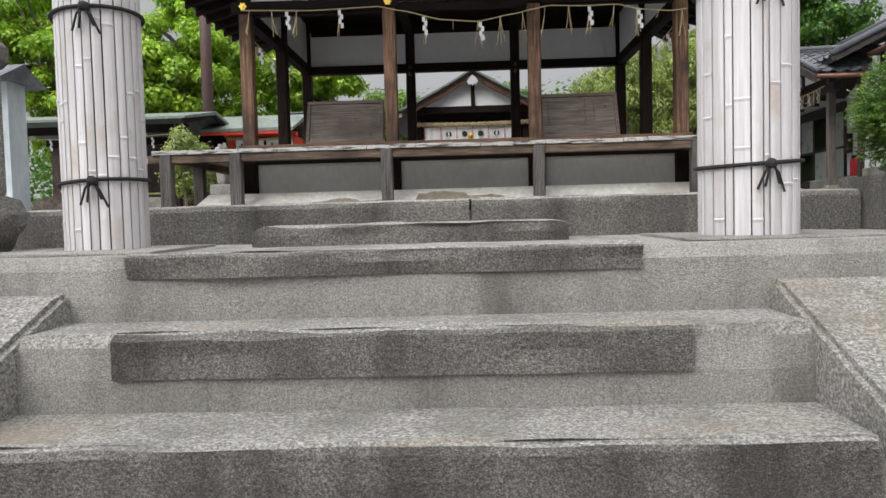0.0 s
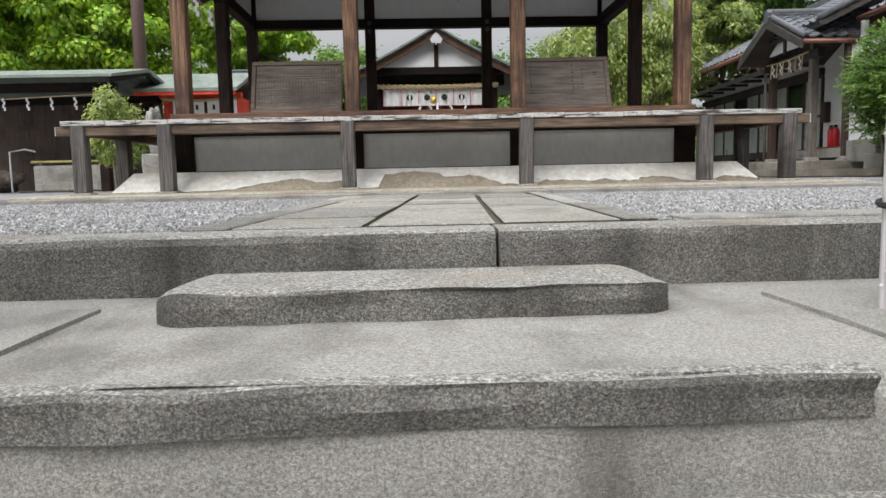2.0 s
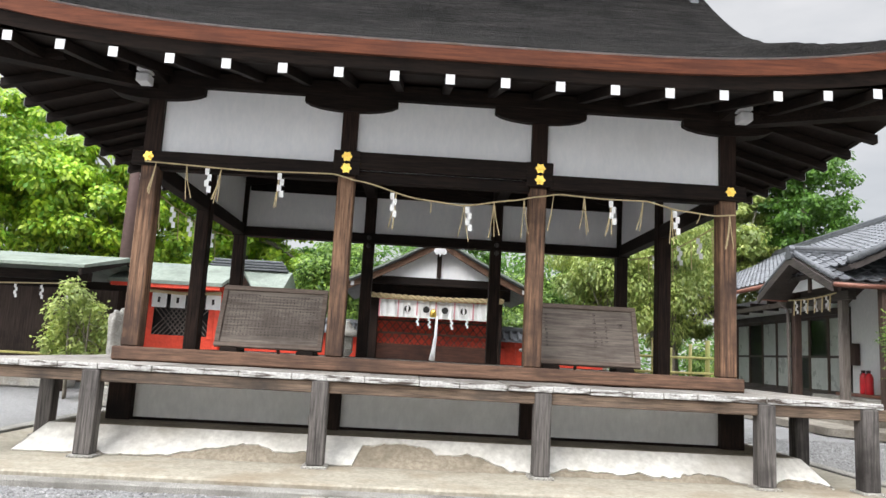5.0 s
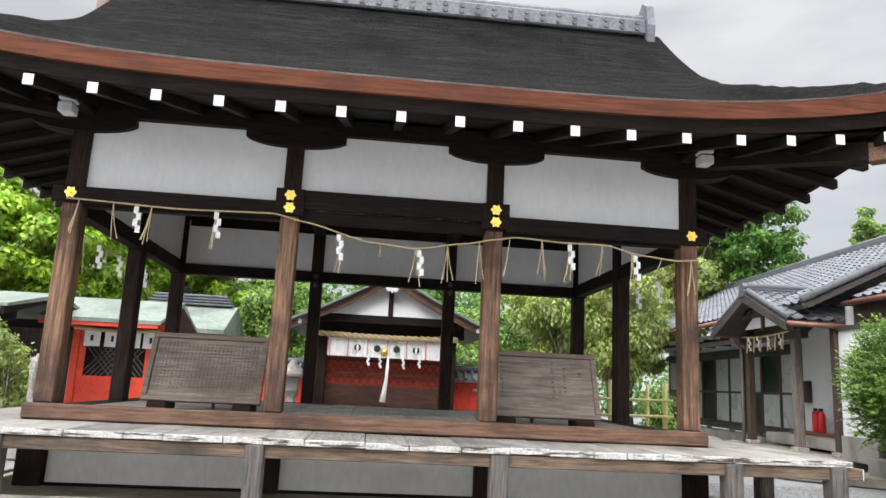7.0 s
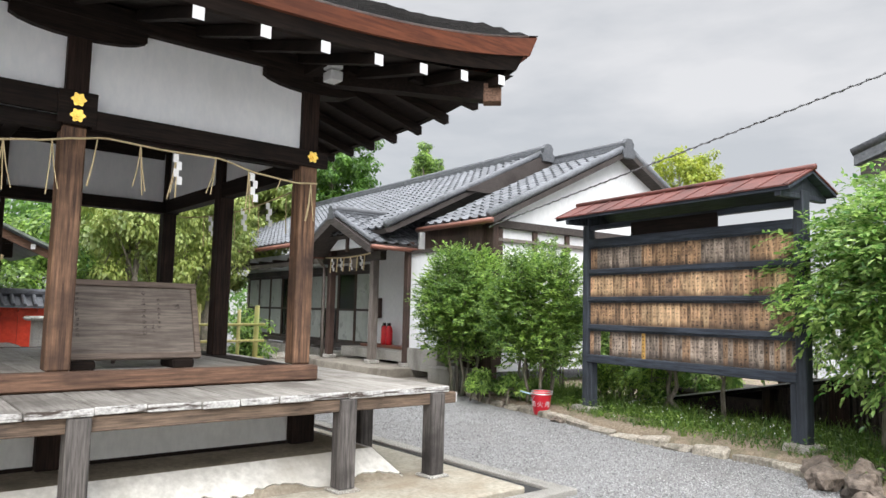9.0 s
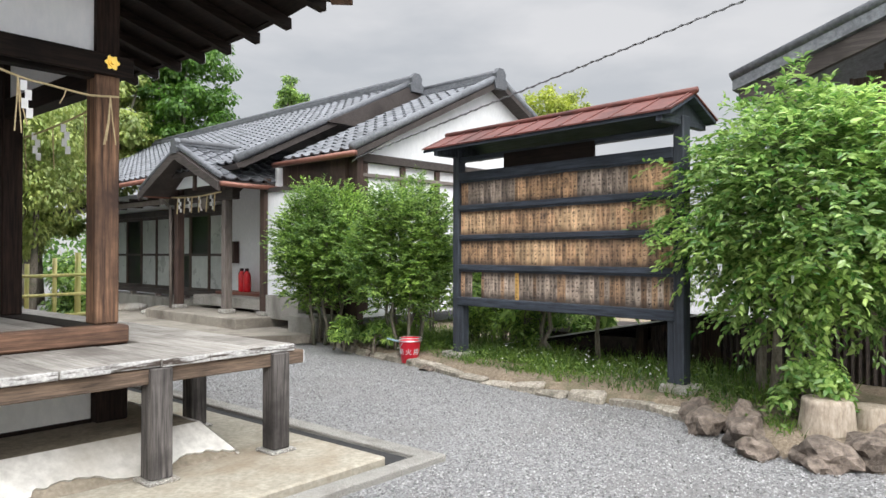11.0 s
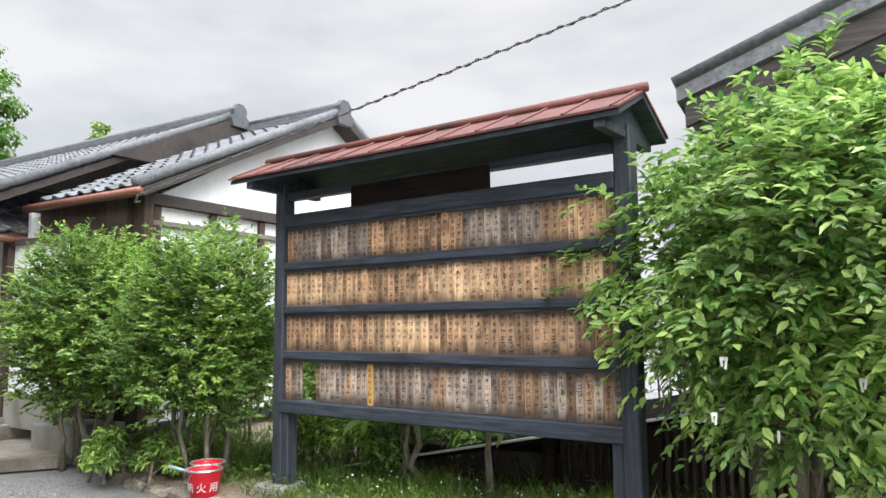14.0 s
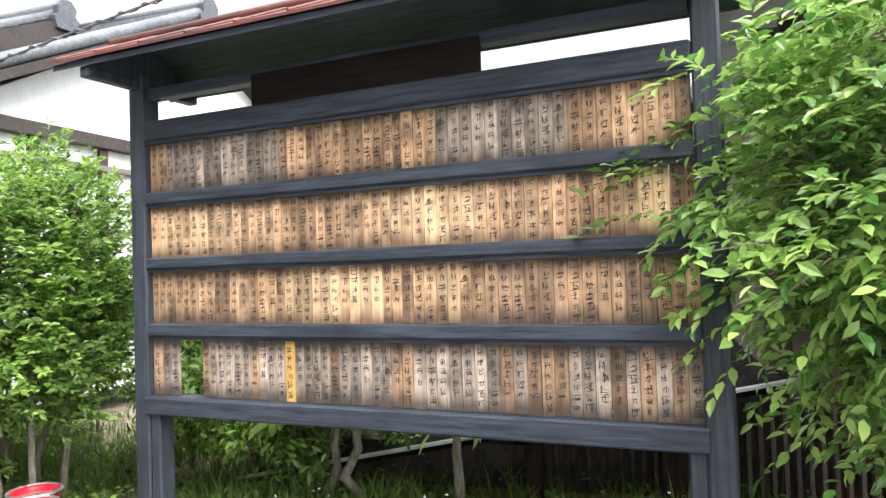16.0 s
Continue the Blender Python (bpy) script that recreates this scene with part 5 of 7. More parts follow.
# ---- leaning wooden signboards on the stage ----
def signboard(x0, x1, seed, columns, label):
    t = thing("wooden_signboard", label, "signboard", ((x0 + x1) / 2, 10.5, FLOOR), "wooden signboards on the stage")
    lean = Matrix.Translation((0, 10.36, 0.970)) @ Matrix.Rotation(radians(-20), 4, "X") @ Matrix.Translation((0, -10.42, -1.010))
    w, h, y = x1 - x0, 0.67, 10.42
    for a in ((x0, x1, 0.985, 1.035), (x0, x1, 0.985 + h - 0.05, 0.985 + h)):
        part("frame_rail", bx(a[0], a[1], y - 0.03, y + 0.02, a[2], a[3], bevel=0.006, m=lean), SIGN_FRAME, t)
    for a in ((x0, x0 + 0.05), (x1 - 0.05, x1)):
        part("frame_stile", bx(a[0], a[1], y - 0.029, y + 0.019, 1.0355, 0.985 + h - 0.0505, bevel=0.006, m=lean), SIGN_FRAME, t)
    part("panel", bx(x0 + 0.0505, x1 - 0.0505, y - 0.006, y + 0.015, 1.0355, 0.985 + h - 0.0505, m=lean), SIGN_WOOD, t)
    bm = bmesh.new()
    r2 = np.random.default_rng(seed)
    for cx, top, count, size in columns:
        for k in range(count):
            strokes(bm, r2, x0 + cx, top - size * 1.18 * k, size, lambda u, v: lean @ Vector((u, y - 0.0085, v)))
    tagged(part("brush_writing", bm, FADED_INK, t, "faded brush characters"), kind="stuff")
    for fx in (x0 + 0.16, x1 - 0.16):
        part("foot", bx(fx - 0.09, fx + 0.09, 10.30, 10.62, 0.868, 0.948, bevel=0.015), DARK_X, t)
    part("prop", tube(bmesh.new(), [((x0 + x1) / 2, 10.95, 0.87), ((x0 + x1) / 2, 10.56, 1.47)], 0.018, 6), SIGN_FRAME, t)
    return t


signboard(-2.28, -1.20, 3, [(0.09 + 0.036 * k, 1.555, 15, 0.026) for k in range(26)], "grey weathered wooden signboard with dense small writing, leaning on the stage")
signboard(0.96, 2.05, 4, [(0.13, 1.53, 9, 0.036), (0.64, 1.55, 8, 0.042), (0.76, 1.50, 7, 0.034), (0.91, 1.45, 1, 0.075), (0.71, 1.3, 4, 0.022)], "grey weathered wooden signboard with few brushed columns, leaning on stage")

# ==== main hall behind the stage ====
hall = thing("main_hall", "small gabled shrine hall with white pediment and red lattice doors", "shrine hall", (0.13, 18.5, 0.0))
HX0, HX1, HYF = -1.12, 1.36, 17.35
part("platform", bx(-1.5, 1.75, 16.9, 20.5, 0.0, 0.72, bevel=0.02), STONE, hall, "grey stone platform")
part("step_block", bx(-0.9, 1.1, 16.55, 16.9, 0.0, 0.5, bevel=0.02), STONE_TOP, hall)
part("wall", bx(HX0, HX1, 17.6, 20.3, 0.72, 2.4), RED_DOOR, hall)
for x in (HX0, HX1):
    part("post", bx(x - 0.09, x + 0.09, HYF - 0.09, HYF + 0.09, 0.72, 2.45, bevel=0.01), DARK_Z, hall)
part("beam", bx(-1.35, 1.60, HYF - 0.08, HYF + 0.08, 2.08, 2.44, bevel=0.01), DARK_X, hall)
part("beam", bx(-1.30, 1.55, 16.96, 17.06, 2.28, 2.438, bevel=0.01), DARK_X, hall)
part("pediment", prism(bmesh.new(), [(-1.0, 2.44), (1.25, 2.44), (0.13, 3.06)], "y", 16.98, 17.04), PLASTER, hall, "white triangular pediment")
part("king_post", bx(0.085, 0.175, 16.94, 16.979, 2.44, 3.05), DARK_Z, hall)
APX, APZ = 0.13, 3.24
for sx, ex in ((-1, -1.80), (1, 2.06)):
    curve = [(APX + (ex - APX) * s, APZ - (APZ - 2.25) * (1.18 * s - 0.18 * s * s)) for s in (0, 0.2, 0.4, 0.6, 0.8, 1.0)]
    outline = curve + [(u, v - 0.07) for u, v in curve[::-1]]
    part("roof_slope", prism(bmesh.new(), outline, "y", 16.72, 20.6), KAWARA_FAR, hall, "grey-green weathered roof slope")
    board = [(u, v - 0.072) for u, v in curve] + [(u, v - 0.20) for u, v in curve[::-1]]
    part("bargeboard", prism(bmesh.new(), board, "y", 16.76, 16.83), SILL_X, hall, "brown bargeboard")
    part("eave_edge", prism(bmesh.new(), [(u, v + 0.004) for u, v in curve] + [(u, v - 0.04) for u, v in curve[::-1]], "y", 16.66, 16.718), COPPER_GREEN, hall, "pale green copper verge")
    part("eave_tip", bx(ex - sx * 0.30, ex - sx * 0.24, 16.74, 16.759, 2.20, 2.28), WHITE_PAINT, hall, "white-painted purlin end")
part("ridge", bx(0.03, 0.23, 16.75, 20.6, 3.22, 3.36, bevel=0.03), KAWARA, hall)
bm = bmesh.new()
prism(bm, [(0.13, 3.10), (0.20, 3.04), (0.26, 2.95), (0.21, 2.87), (0.16, 2.90), (0.13, 2.84), (0.10, 2.90), (0.05, 2.87), (0.0, 2.95), (0.06, 3.04)], "y", 16.70, 16.755)
part("gable_pendant", bm, WHITE_PAINT, hall, "white carved gable pendant")
part("soffit", bx(-1.35, 1.60, 17.065, 17.265, 2.36, 2.40), DARK_X, hall)
for k, x0 in enumerate((HX0 + 0.09, 0.15)):
    x1 = x0 + 1.12 if k == 0 else HX1 - 0.09
    door = part("door", bx(x0 + 0.004, x1 - 0.004, 17.47, 17.52, 0.74, 1.10), HALL_DOOR, hall, "dark brown lower door panel")
    part("door_backing", bx(x0 + 0.004, x1 - 0.004, 17.56, 17.58, 1.10, 2.05), VERMILION, door, "vermilion boards behind the lattice")
    bm = bmesh.new()
    w, h0, h1 = x1 - x0, 1.11, 1.85
    for i in range(-8, 18):
        for s in (1, -1):
            u = x0 + i * 0.15
            pts = []
            a, b = (u, h0), (u + s * (h1 - h0) * 0.8, h1)
            lo_t, hi_t = 0.0, 1.0
            dx = b[0] - a[0]
            for lim in (x0, x1):
                tt = (lim - a[0]) / dx
                if 0 < tt < 1:
                    inside = x0 <= a[0] <= x1
                    if inside:
                        hi_t = min(hi_t, tt)
                    else:
                        lo_t = max(lo_t, tt) if (lim == x0) == (s > 0) else lo_t
                        hi_t = min(hi_t, tt) if (lim == x0) != (s > 0) else hi_t
                elif not (x0 <= a[0] <= x1 or x0 <= b[0] <= x1 or (a[0] - x0) * (b[0] - x1) < 0):
                    hi_t = -1
            if hi_t - lo_t > 0.05 and (x0 - 0.01 <= a[0] + dx * lo_t <= x1 + 0.01) and (x0 - 0.01 <= a[0] + dx * hi_t <= x1 + 0.01):
                tube(bm, [(a[0] + dx * q, 17.485 + 0.008 * s, h0 + (h1 - h0) * q) for q in (lo_t, hi_t)], 0.012, 4)
    for z in (1.115, 1.35, 1.6, 1.84):
        box(bm, x0 + 0.006, x1 - 0.006, 17.465, 17.50, z - 0.02, z + 0.02)
    part("lattice", bm, HALL_DOOR, door, "dark brown diagonal lattice")
cloth = thing("shrine_curtain", "white divided curtain with dark round crests", "curtain", (0.12, 17.2, 1.6))
for k in range(6):
    x0 = -1.0 + k * 0.372
    bm = bmesh.new()
    ring = []
    for i in range(9):
        u = x0 + 0.36 * i / 8
        ring.append((u, 17.20 + 0.012 * math.sin(i * 1.9 + k), 17.20 + 0.022 * math.sin(i * 1.7 + k * 2)))
    top = [bm.verts.new((u, a, 2.0)) for u, a, _ in ring]
    bot = [bm.verts.new((u, b, 1.66)) for u, _, b in ring]
    back = [bm.verts.new((u, a + 0.004, 2.0)) for u, a, _ in ring]
    backb = [bm.verts.new((u, b + 0.004, 1.66)) for u, _, b in ring]
    for i in range(8):
        bm.faces.new((top[i], bot[i], bot[i + 1], top[i + 1]))
        bm.faces.new((back[i], back[i + 1], backb[i + 1], backb[i]))
    panel = part("curtain_panel", bm, PAPER, cloth)
    part("ribbon", bx(x0 - 0.014, x0 + 0.010, 17.16, 17.164, 1.66, 1.995), PINK_RIBBON, panel, "faded pink ribbon")
    if k in (1, 2, 3, 4):
        cx = x0 + 0.18
        bm = bmesh.new()
        prism(bm, [(cx + 0.066 * math.cos(2 * math.pi * i / 20), 1.83 + 0.066 * math.sin(2 * math.pi * i / 20)) for i in range(20)], "y", 17.165, 17.168)
        part("crest", bm, INK, panel, "dark round crest")
        if k in (1, 4):
            bm = bmesh.new()
            prism(bm, [(cx + 0.022 * math.cos(2 * math.pi * i / 12), 1.83 + 0.072 * math.sin(2 * math.pi * i / 12)) for i in range(12)], "y", 17.160, 17.163)
            part("crest_detail", bm, PAPER, panel)
hall_rope = thing("thick_straw_rope", "thick twisted straw rope under the hall eaves", "sacred rope", (0.12, 17.15, 2.05))
bm = bmesh.new()
for ph in (0, math.pi):
    tube(bm, [(-1.2 + 2.65 * i / 120, 17.14 + 0.028 * math.cos(i * 0.55 + ph), 2.07 - 0.03 * math.sin(math.pi * i / 120) + 0.028 * math.sin(i * 0.55 + ph)) for i in range(121)], 0.032, 6)
part("cord", bm, STRAW, hall_rope)
for x in (-0.25, 0.42, -0.02, 0.72):
    streamer(x, 17.1, 1.66 if x in (-0.02, 0.42) else 1.7, 0.2, hall_rope)
bell = thing("bell_rope", "thick white and red plaited bell pull with a brass bell", "bell rope", (0.14, 17.0, 0.8))
part("bell", lathe(bmesh.new(), [(0.015, 0.09), (0.055, 0.055), (0.065, 0.0), (0.062, -0.06), (0.02, -0.075)], (0.06, 17.0, 1.75), 14), GOLD, bell, "brass suzu bell", True)
part("pull", tube(bmesh.new(), [(0.14, 17.0, 1.70), (0.13, 17.0, 1.3), (0.10, 16.98, 1.02), (0.08, 16.97, 0.84)], [0.022, 0.032, 0.045, 0.06], 10), PAPER, bell, "white plaited cloth", True)

# red fence walls on both sides of the hall, with small tiled roofs
def red_fence(x0, x1, y, label):
    t = thing("red_fence", label, "fence", ((x0 + x1) / 2, y, 0.0), "red fences beside the hall")
    part("stone_footing", bx(x0, x1, y - 0.1, y + 0.1, 0.0, 0.35, bevel=0.02), STONE, t)
    x = x0
    while x < x1 - 0.05:
        part("board", bx(x + 0.003, min(x + 0.28, x1) - 0.003, y - 0.03, y + 0.03, 0.35, 1.30), VERMILION, t)
        x += 0.28
    x = x0
    while x <= x1 + 0.01:
        part("fence_post", bx(x - 0.05, x + 0.05, y - 0.06, y - 0.031, 0.35, 1.32, bevel=0.006), VERMILION, t)
        x += (x1 - x0) / max(1, round((x1 - x0) / 1.4))
    part("rail", bx(x0, x1, y - 0.06, y - 0.0305, 1.14, 1.22), VERMILION, t)
    part("cap_roof", prism(bmesh.new(), [(y - 0.28, 1.33), (y, 1.50), (y + 0.28, 1.33), (y + 0.28, 1.29), (y - 0.28, 1.29)], "x", x0 - 0.1, x1 + 0.1), KAWARA, t, "small grey tiled roof")
    x = x0
    while x < x1:
        part("roof_tile", tube(bmesh.new(), [(x, y - 0.30, 1.335), (x, y - 0.02, 1.51)], 0.035, 8), KAWARA, t)
        x += 0.16
    part("ridge", tube(bmesh.new(), [(x0 - 0.1, y, 1.54), (x1 + 0.1, y, 1.54)], 0.07, 10), KAWARA, t)
    return t


red_fence(1.55, 3.6, 17.9, "vermilion board fence with a small grey tiled roof")
red_fence(-4.3, -1.35, 18.4, "vermilion board fence with a small grey tiled roof")
box_l = thing("stone_lantern", "pale stone offering lantern with a flat roof", "stone lantern", (2.05, 17.0, 0.0))
part("body", bx(1.90, 2.20, 16.87, 17.15, 0.0, 1.10, bevel=0.02), STONE_TOP, box_l)
part("cap", bx(1.80, 2.30, 16.77, 17.25, 1.10, 1.17, bevel=0.03), STONE_TOP, box_l)
lan = thing("stone_lantern", "grey stone lantern with a rounded cap", "stone lantern", (-1.62, 17.2, 0.0))
part("pillar", lathe(bmesh.new(), [(0.17, 0), (0.17, 0.2), (0.10, 0.25), (0.09, 0.85), (0.16, 0.95)], (-1.62, 17.2, 0.0), 12), STONE_TOP, lan)
part("fire_box", bx(-1.75, -1.49, 17.07, 17.33, 0.95, 1.22, bevel=0.02), STONE_TOP, lan)
part("cap", lathe(bmesh.new(), [(0.25, 1.22), (0.22, 1.32), (0.10, 1.44), (0.04, 1.54)], (-1.62, 17.2, 0.0), 12), STONE_TOP, lan, "", True)
lan2 = thing("stone_guardian", "weathered grey carved stone on a stepped pedestal", "stone carving", (-4.62, 13.7, 0.0))
part("pedestal", bx(-4.92, -4.32, 13.45, 13.95, 0.0, 0.28, bevel=0.02), STONE_TOP, lan2)
part("pedestal", bx(-4.82, -4.42, 13.55, 13.85, 0.28, 0.62, bevel=0.02), STONE_TOP, lan2)
part("carving", rocky(bmesh.new(), (-4.62, 13.7, 0.60), (0.11, 0.15, 0.70), 5, 0.6), STONE_TOP, lan2, "", True)

# red sub-shrine left of the hall
sub = thing("red_subshrine", "small vermilion shrine with a pale green copper roof", "shrine", (-5.1, 18.6, 0.0))
part("footing", bx(-6.1, -4.1, 17.4, 20.0, 0.0, 0.4, bevel=0.02), STONE, sub)
part("wall", bx(-5.85, -4.35, 18.3, 19.8, 0.4, 2.05), VERMILION, sub)
for x in (-5.85, -4.35):
    part("post", bx(x - 0.07, x + 0.07, 17.9, 18.04, 0.4, 2.1, bevel=0.01), VERMILION, sub)
part("lintel", bx(-6.0, -4.2, 17.88, 18.06, 1.98, 2.1, bevel=0.01), VERMILION, sub)
part("lower_panel", bx(-5.78, -4.42, 17.94, 18.0, 0.45, 1.02, bevel=0.006), VERMILION, sub)
bm = bmesh.new()
for i in range(15):
    for s in (1, -1):
        u = -5.76 + i * 0.1 if s > 0 else -5.76 + i * 0.1
        e = u + s * 0.55
        if -5.78 <= e <= -4.42:
            tube(bm, [(u, 17.97 + 0.006 * s, 1.05), (e, 17.97 + 0.006 * s, 1.68)], 0.011, 4)
part("lattice", bm, GREY_WOOD, sub, "grey-brown diagonal lattice")
for x in (-5.72, -4.48):
    part("stile", bx(x - 0.06, x + 0.06, 17.925, 17.938, 1.02, 1.97), VERMILION, sub)
part("door_rail", bx(-5.66, -4.54, 17.925, 17.938, 0.98, 1.06), VERMILION, sub)
# added black panel: shade behind the lattice painted as a surface
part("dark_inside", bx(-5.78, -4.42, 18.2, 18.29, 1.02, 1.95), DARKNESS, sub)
for x in (-5.7, -5.32, -4.95, -4.6):
    part("curtain", bx(x, x + 0.3, 17.88, 17.886, 1.62, 1.92), PAPER, sub, "white cloth curtain with dark marks")
    part("curtain_mark", bx(x + 0.12, x + 0.17, 17.872, 17.876, 1.72, 1.83), INK, sub)
part("straw_rope", tube(bmesh.new(), [(-5.9, 17.86, 1.96), (-5.1, 17.85, 1.92), (-4.3, 17.86, 1.96)], 0.035, 8), STRAW, sub)
roofp = [(17.2, 2.12), (17.9, 2.34), (18.7, 2.62), (19.5, 2.34), (20.2, 2.12), (20.2, 2.05), (18.7, 2.52), (17.2, 2.05)]
part("roof", prism(bmesh.new(), roofp, "x", -6.35, -4.12), COPPER_GREEN, sub, "pale green copper roof")
part("eave_board", bx(-6.3, -4.17, 17.22, 17.28, 1.98, 2.05), VERMILION, sub)
sub2 = thing("rear_subshrine", "roof of a farther shrine with stacked green-grey ridge tiles", "shrine", (-4.2, 21.5, 0.0))
part("wall", bx(-5.8, -3.75, 20.9, 22.5, 0.0, 2.1), VERMILION, sub2)
part("roof", prism(bmesh.new(), [(20.2, 2.2), (21.6, 2.85), (23.0, 2.2), (23.0, 2.1), (20.2, 2.1)], "x", -6.0, -3.55), COPPER_GREEN, sub2)
for k in range(4):
    part("ridge_course", bx(-5.7 + 0.05 * k, -3.65 - 0.05 * k, 21.45, 21.75, 2.85 + 0.07 * k, 2.90 + 0.07 * k, bevel=0.01), KAWARA, sub2)

# water pavilion at the left
wp = thing("water_pavilion", "dark open-sided water pavilion with a grey metal roof", "pavilion", (-8.2, 17.0, 0.0))
for x in (-10.2, -6.4):
    for y in (15.9, 18.2):
        part("post", bx(x - 0.09, x + 0.09, y - 0.09, y + 0.09, 0.0, 2.05, bevel=0.01), DARK_Z, wp)
part("beam", bx(-10.6, -6.1, 15.8, 15.98, 1.92, 2.08), DARK_X, wp)
part("beam", bx(-10.6, -6.1, 18.1, 18.28, 1.92, 2.08), DARK_X, wp)
part("roof", prism(bmesh.new(), [(15.1, 2.14), (17.0, 2.50), (18.9, 2.14), (18.9, 2.09), (17.0, 2.42), (15.1, 2.09)], "x", -10.9, -5.85), COPPER_GREEN, wp, "weathered grey-green metal roof")
part("gable_board", prism(bmesh.new(), [(15.12, 2.085), (17.0, 2.495), (18.88, 2.085), (18.88, 1.97), (17.0, 2.36), (15.12, 1.97)], "x", -5.95, -5.9), DARK_Y, wp)
part("back_panel", bx(-10.6, -6.1, 18.3, 18.36, 0.0, 2.0), BROWN_BOARD, wp, "brown boarded back")
part("straw_rope", tube(bmesh.new(), [(-10.2, 15.78, 1.86), (-8.3, 15.77, 1.78), (-6.3, 15.78, 1.86)], 0.012, 6), STRAW, wp)
for k in range(9):
    streamer(-10.0 + 0.45 * k, 15.76, 1.8, 0.24, wp)
basin = thing("stone_basin", "rough brown stone water basin", "water basin", (-9.3, 16.6, 0.0))
part("bowl", rocky(bmesh.new(), (-9.3, 16.6, 0.0), (0.72, 0.45, 0.5), 3, 0.55), ROCK, basin, "", True)
pipe = thing("water_pipe", "thin grey bent water pipe with a wooden ladle", "pipe", (-8.4, 16.2, 0))
part("pipe", tube(bmesh.new(), [(-8.4, 16.2, 0), (-8.4, 16.2, 0.8), (-8.1, 16.2, 0.85), (-7.9, 16.2, 0.8)], 0.02, 8), TIN, pipe)
trough = thing("stone_trough", "long pale stone water trough with a bamboo rail for ladles", "water trough", (-7.0, 16.6, 0.0))
part("body", bx(-8.0, -6.55, 16.25, 16.85, 0.0, 0.52, bevel=0.03), STONE_TOP, trough)
part("rail", tube(bmesh.new(), [(-8.1, 16.4, 0.60), (-6.45, 16.4, 0.60)], 0.025, 8), GREEN_BAMBOO, trough, "bamboo rail", True)
for x in (-7.9, -6.7):
    part("rail_rest", bx(x - 0.03, x + 0.03, 16.35, 16.45, 0.518, 0.58), GREY_WOOD, trough)
pole = thing("utility_pole", "tall plain brown steel pole", "pole", (-6.75, 18.9, 0.0))
part("shaft", tube(bmesh.new(), [(-6.75, 18.9, 0), (-6.7, 18.9, 9.5)], [0.15, 0.13], 14), plain("brown_pole_paint", (0.10, 0.058, 0.052), 0.5), pole, "", True)
sidewall = thing("pale_store_wall", "low pale-blue rendered wall with a dark coping roof", "wall", (-5.3, 8.1, 0), kind="structure")
part("wall", bx(-6.8, -4.75, 7.7, 8.0, 0.0, 1.42), PALE_WALL, sidewall)
part("coping", prism(bmesh.new(), [(7.45, 1.42), (7.85, 1.62), (8.25, 1.42)], "x", -6.9, -4.65), KAWARA, sidewall)

# bamboo trellis right of the stage
tr = thing("bamboo_trellis", "yellow-green bamboo trellis tied with cord", "fence", (4.1, 14.2, 0))
for k, x in enumerate((2.9, 3.2, 3.5, 3.8, 4.1, 4.4)):
    part("bamboo_pole", tube(bmesh.new(), [(x, 14.3 + 0.05 * (k % 2), 0), (x + 0.01, 14.3 + 0.05 * (k % 2), 1.28 + 0.07 * (k % 3))], 0.028 if k < 5 else 0.04, 8), GREEN_BAMBOO, tr, "", True)
for z in (0.35, 0.62, 0.88, 1.12):
    part("bamboo_rail", tube(bmesh.new(), [(2.8, 14.26, z), (4.5, 14.26, z + 0.02)], 0.02, 8), GREEN_BAMBOO, tr, "", True)

# ==== the house ====
house = thing("tiled_house", "white-plastered shrine house with grey tiled roofs and dark timber", "house", (10.5, 17.5, 0.0))
part("front_wall", bx(9.2, 9.36, 16.6, 18.62, 0.45, 2.95), HOUSE_PLASTER, house, "white plaster wall")
part("front_wall", bx(9.2, 9.36, 18.62, 27.0, 2.45, 2.95), HOUSE_PLASTER, house, "white plaster strip above the glazed doors")
part("plinth", bx(8.9, 9.4, 15.6, 27.0, -0.1, 0.3, bevel=0.01), CONCRETE, house)
part("block_wall", bx(8.15, 8.30, 14.55, 15.5, 0.62, 2.45), HOUSE_PLASTER, house, "white plaster wall")
part("upper_panel", bx(8.42, 8.55, 13.63, 15.44, 2.1, 2.96), HOUSE_WOOD, house, "dark boarding under the lower eaves")
part("block_roof", bx(8.10, 8.6, 14.5, 15.55, 2.45, 2.52), HOUSE_WOOD_Y, house)
part("block_wall", bx(8.30, 9.36, 15.44, 15.5, 0.62, 2.9), HOUSE_PLASTER, house, "white plaster wall")
part("block_plinth", bx(8.11, 8.34, 14.5, 15.55, 0.2, 0.62, bevel=0.01), CONCRETE, house, "grey cement plinth")
part("gable_wall", prism(bmesh.new(), [(8.65, 0.3), (15.0, 0.3), (15.0, 3.35), (11.85, 4.70), (8.65, 2.95)], "y", 13.50, 13.62), HOUSE_PLASTER, house, "white plaster gable wall")
part("left_return", bx(8.65, 8.8, 13.62, 14.55, 0.3, 2.95), HOUSE_WOOD, house)
part("gable_beam", bx(8.55, 12.6, 13.40, 13.50, 2.86, 3.0, bevel=0.008), HOUSE_WOOD_Y, house)
part("gable_beam", bx(8.55, 12.6, 13.43, 13.50, 2.62, 2.68, bevel=0.004), GREY_WOOD, house)
for x in (8.70, 9.55, 10.4, 11.4):
    part("gable_stud", bx(x - 0.05, x + 0.05, 13.44, 13.499, 0.4, 2.85, bevel=0.006), HOUSE_WOOD, house)
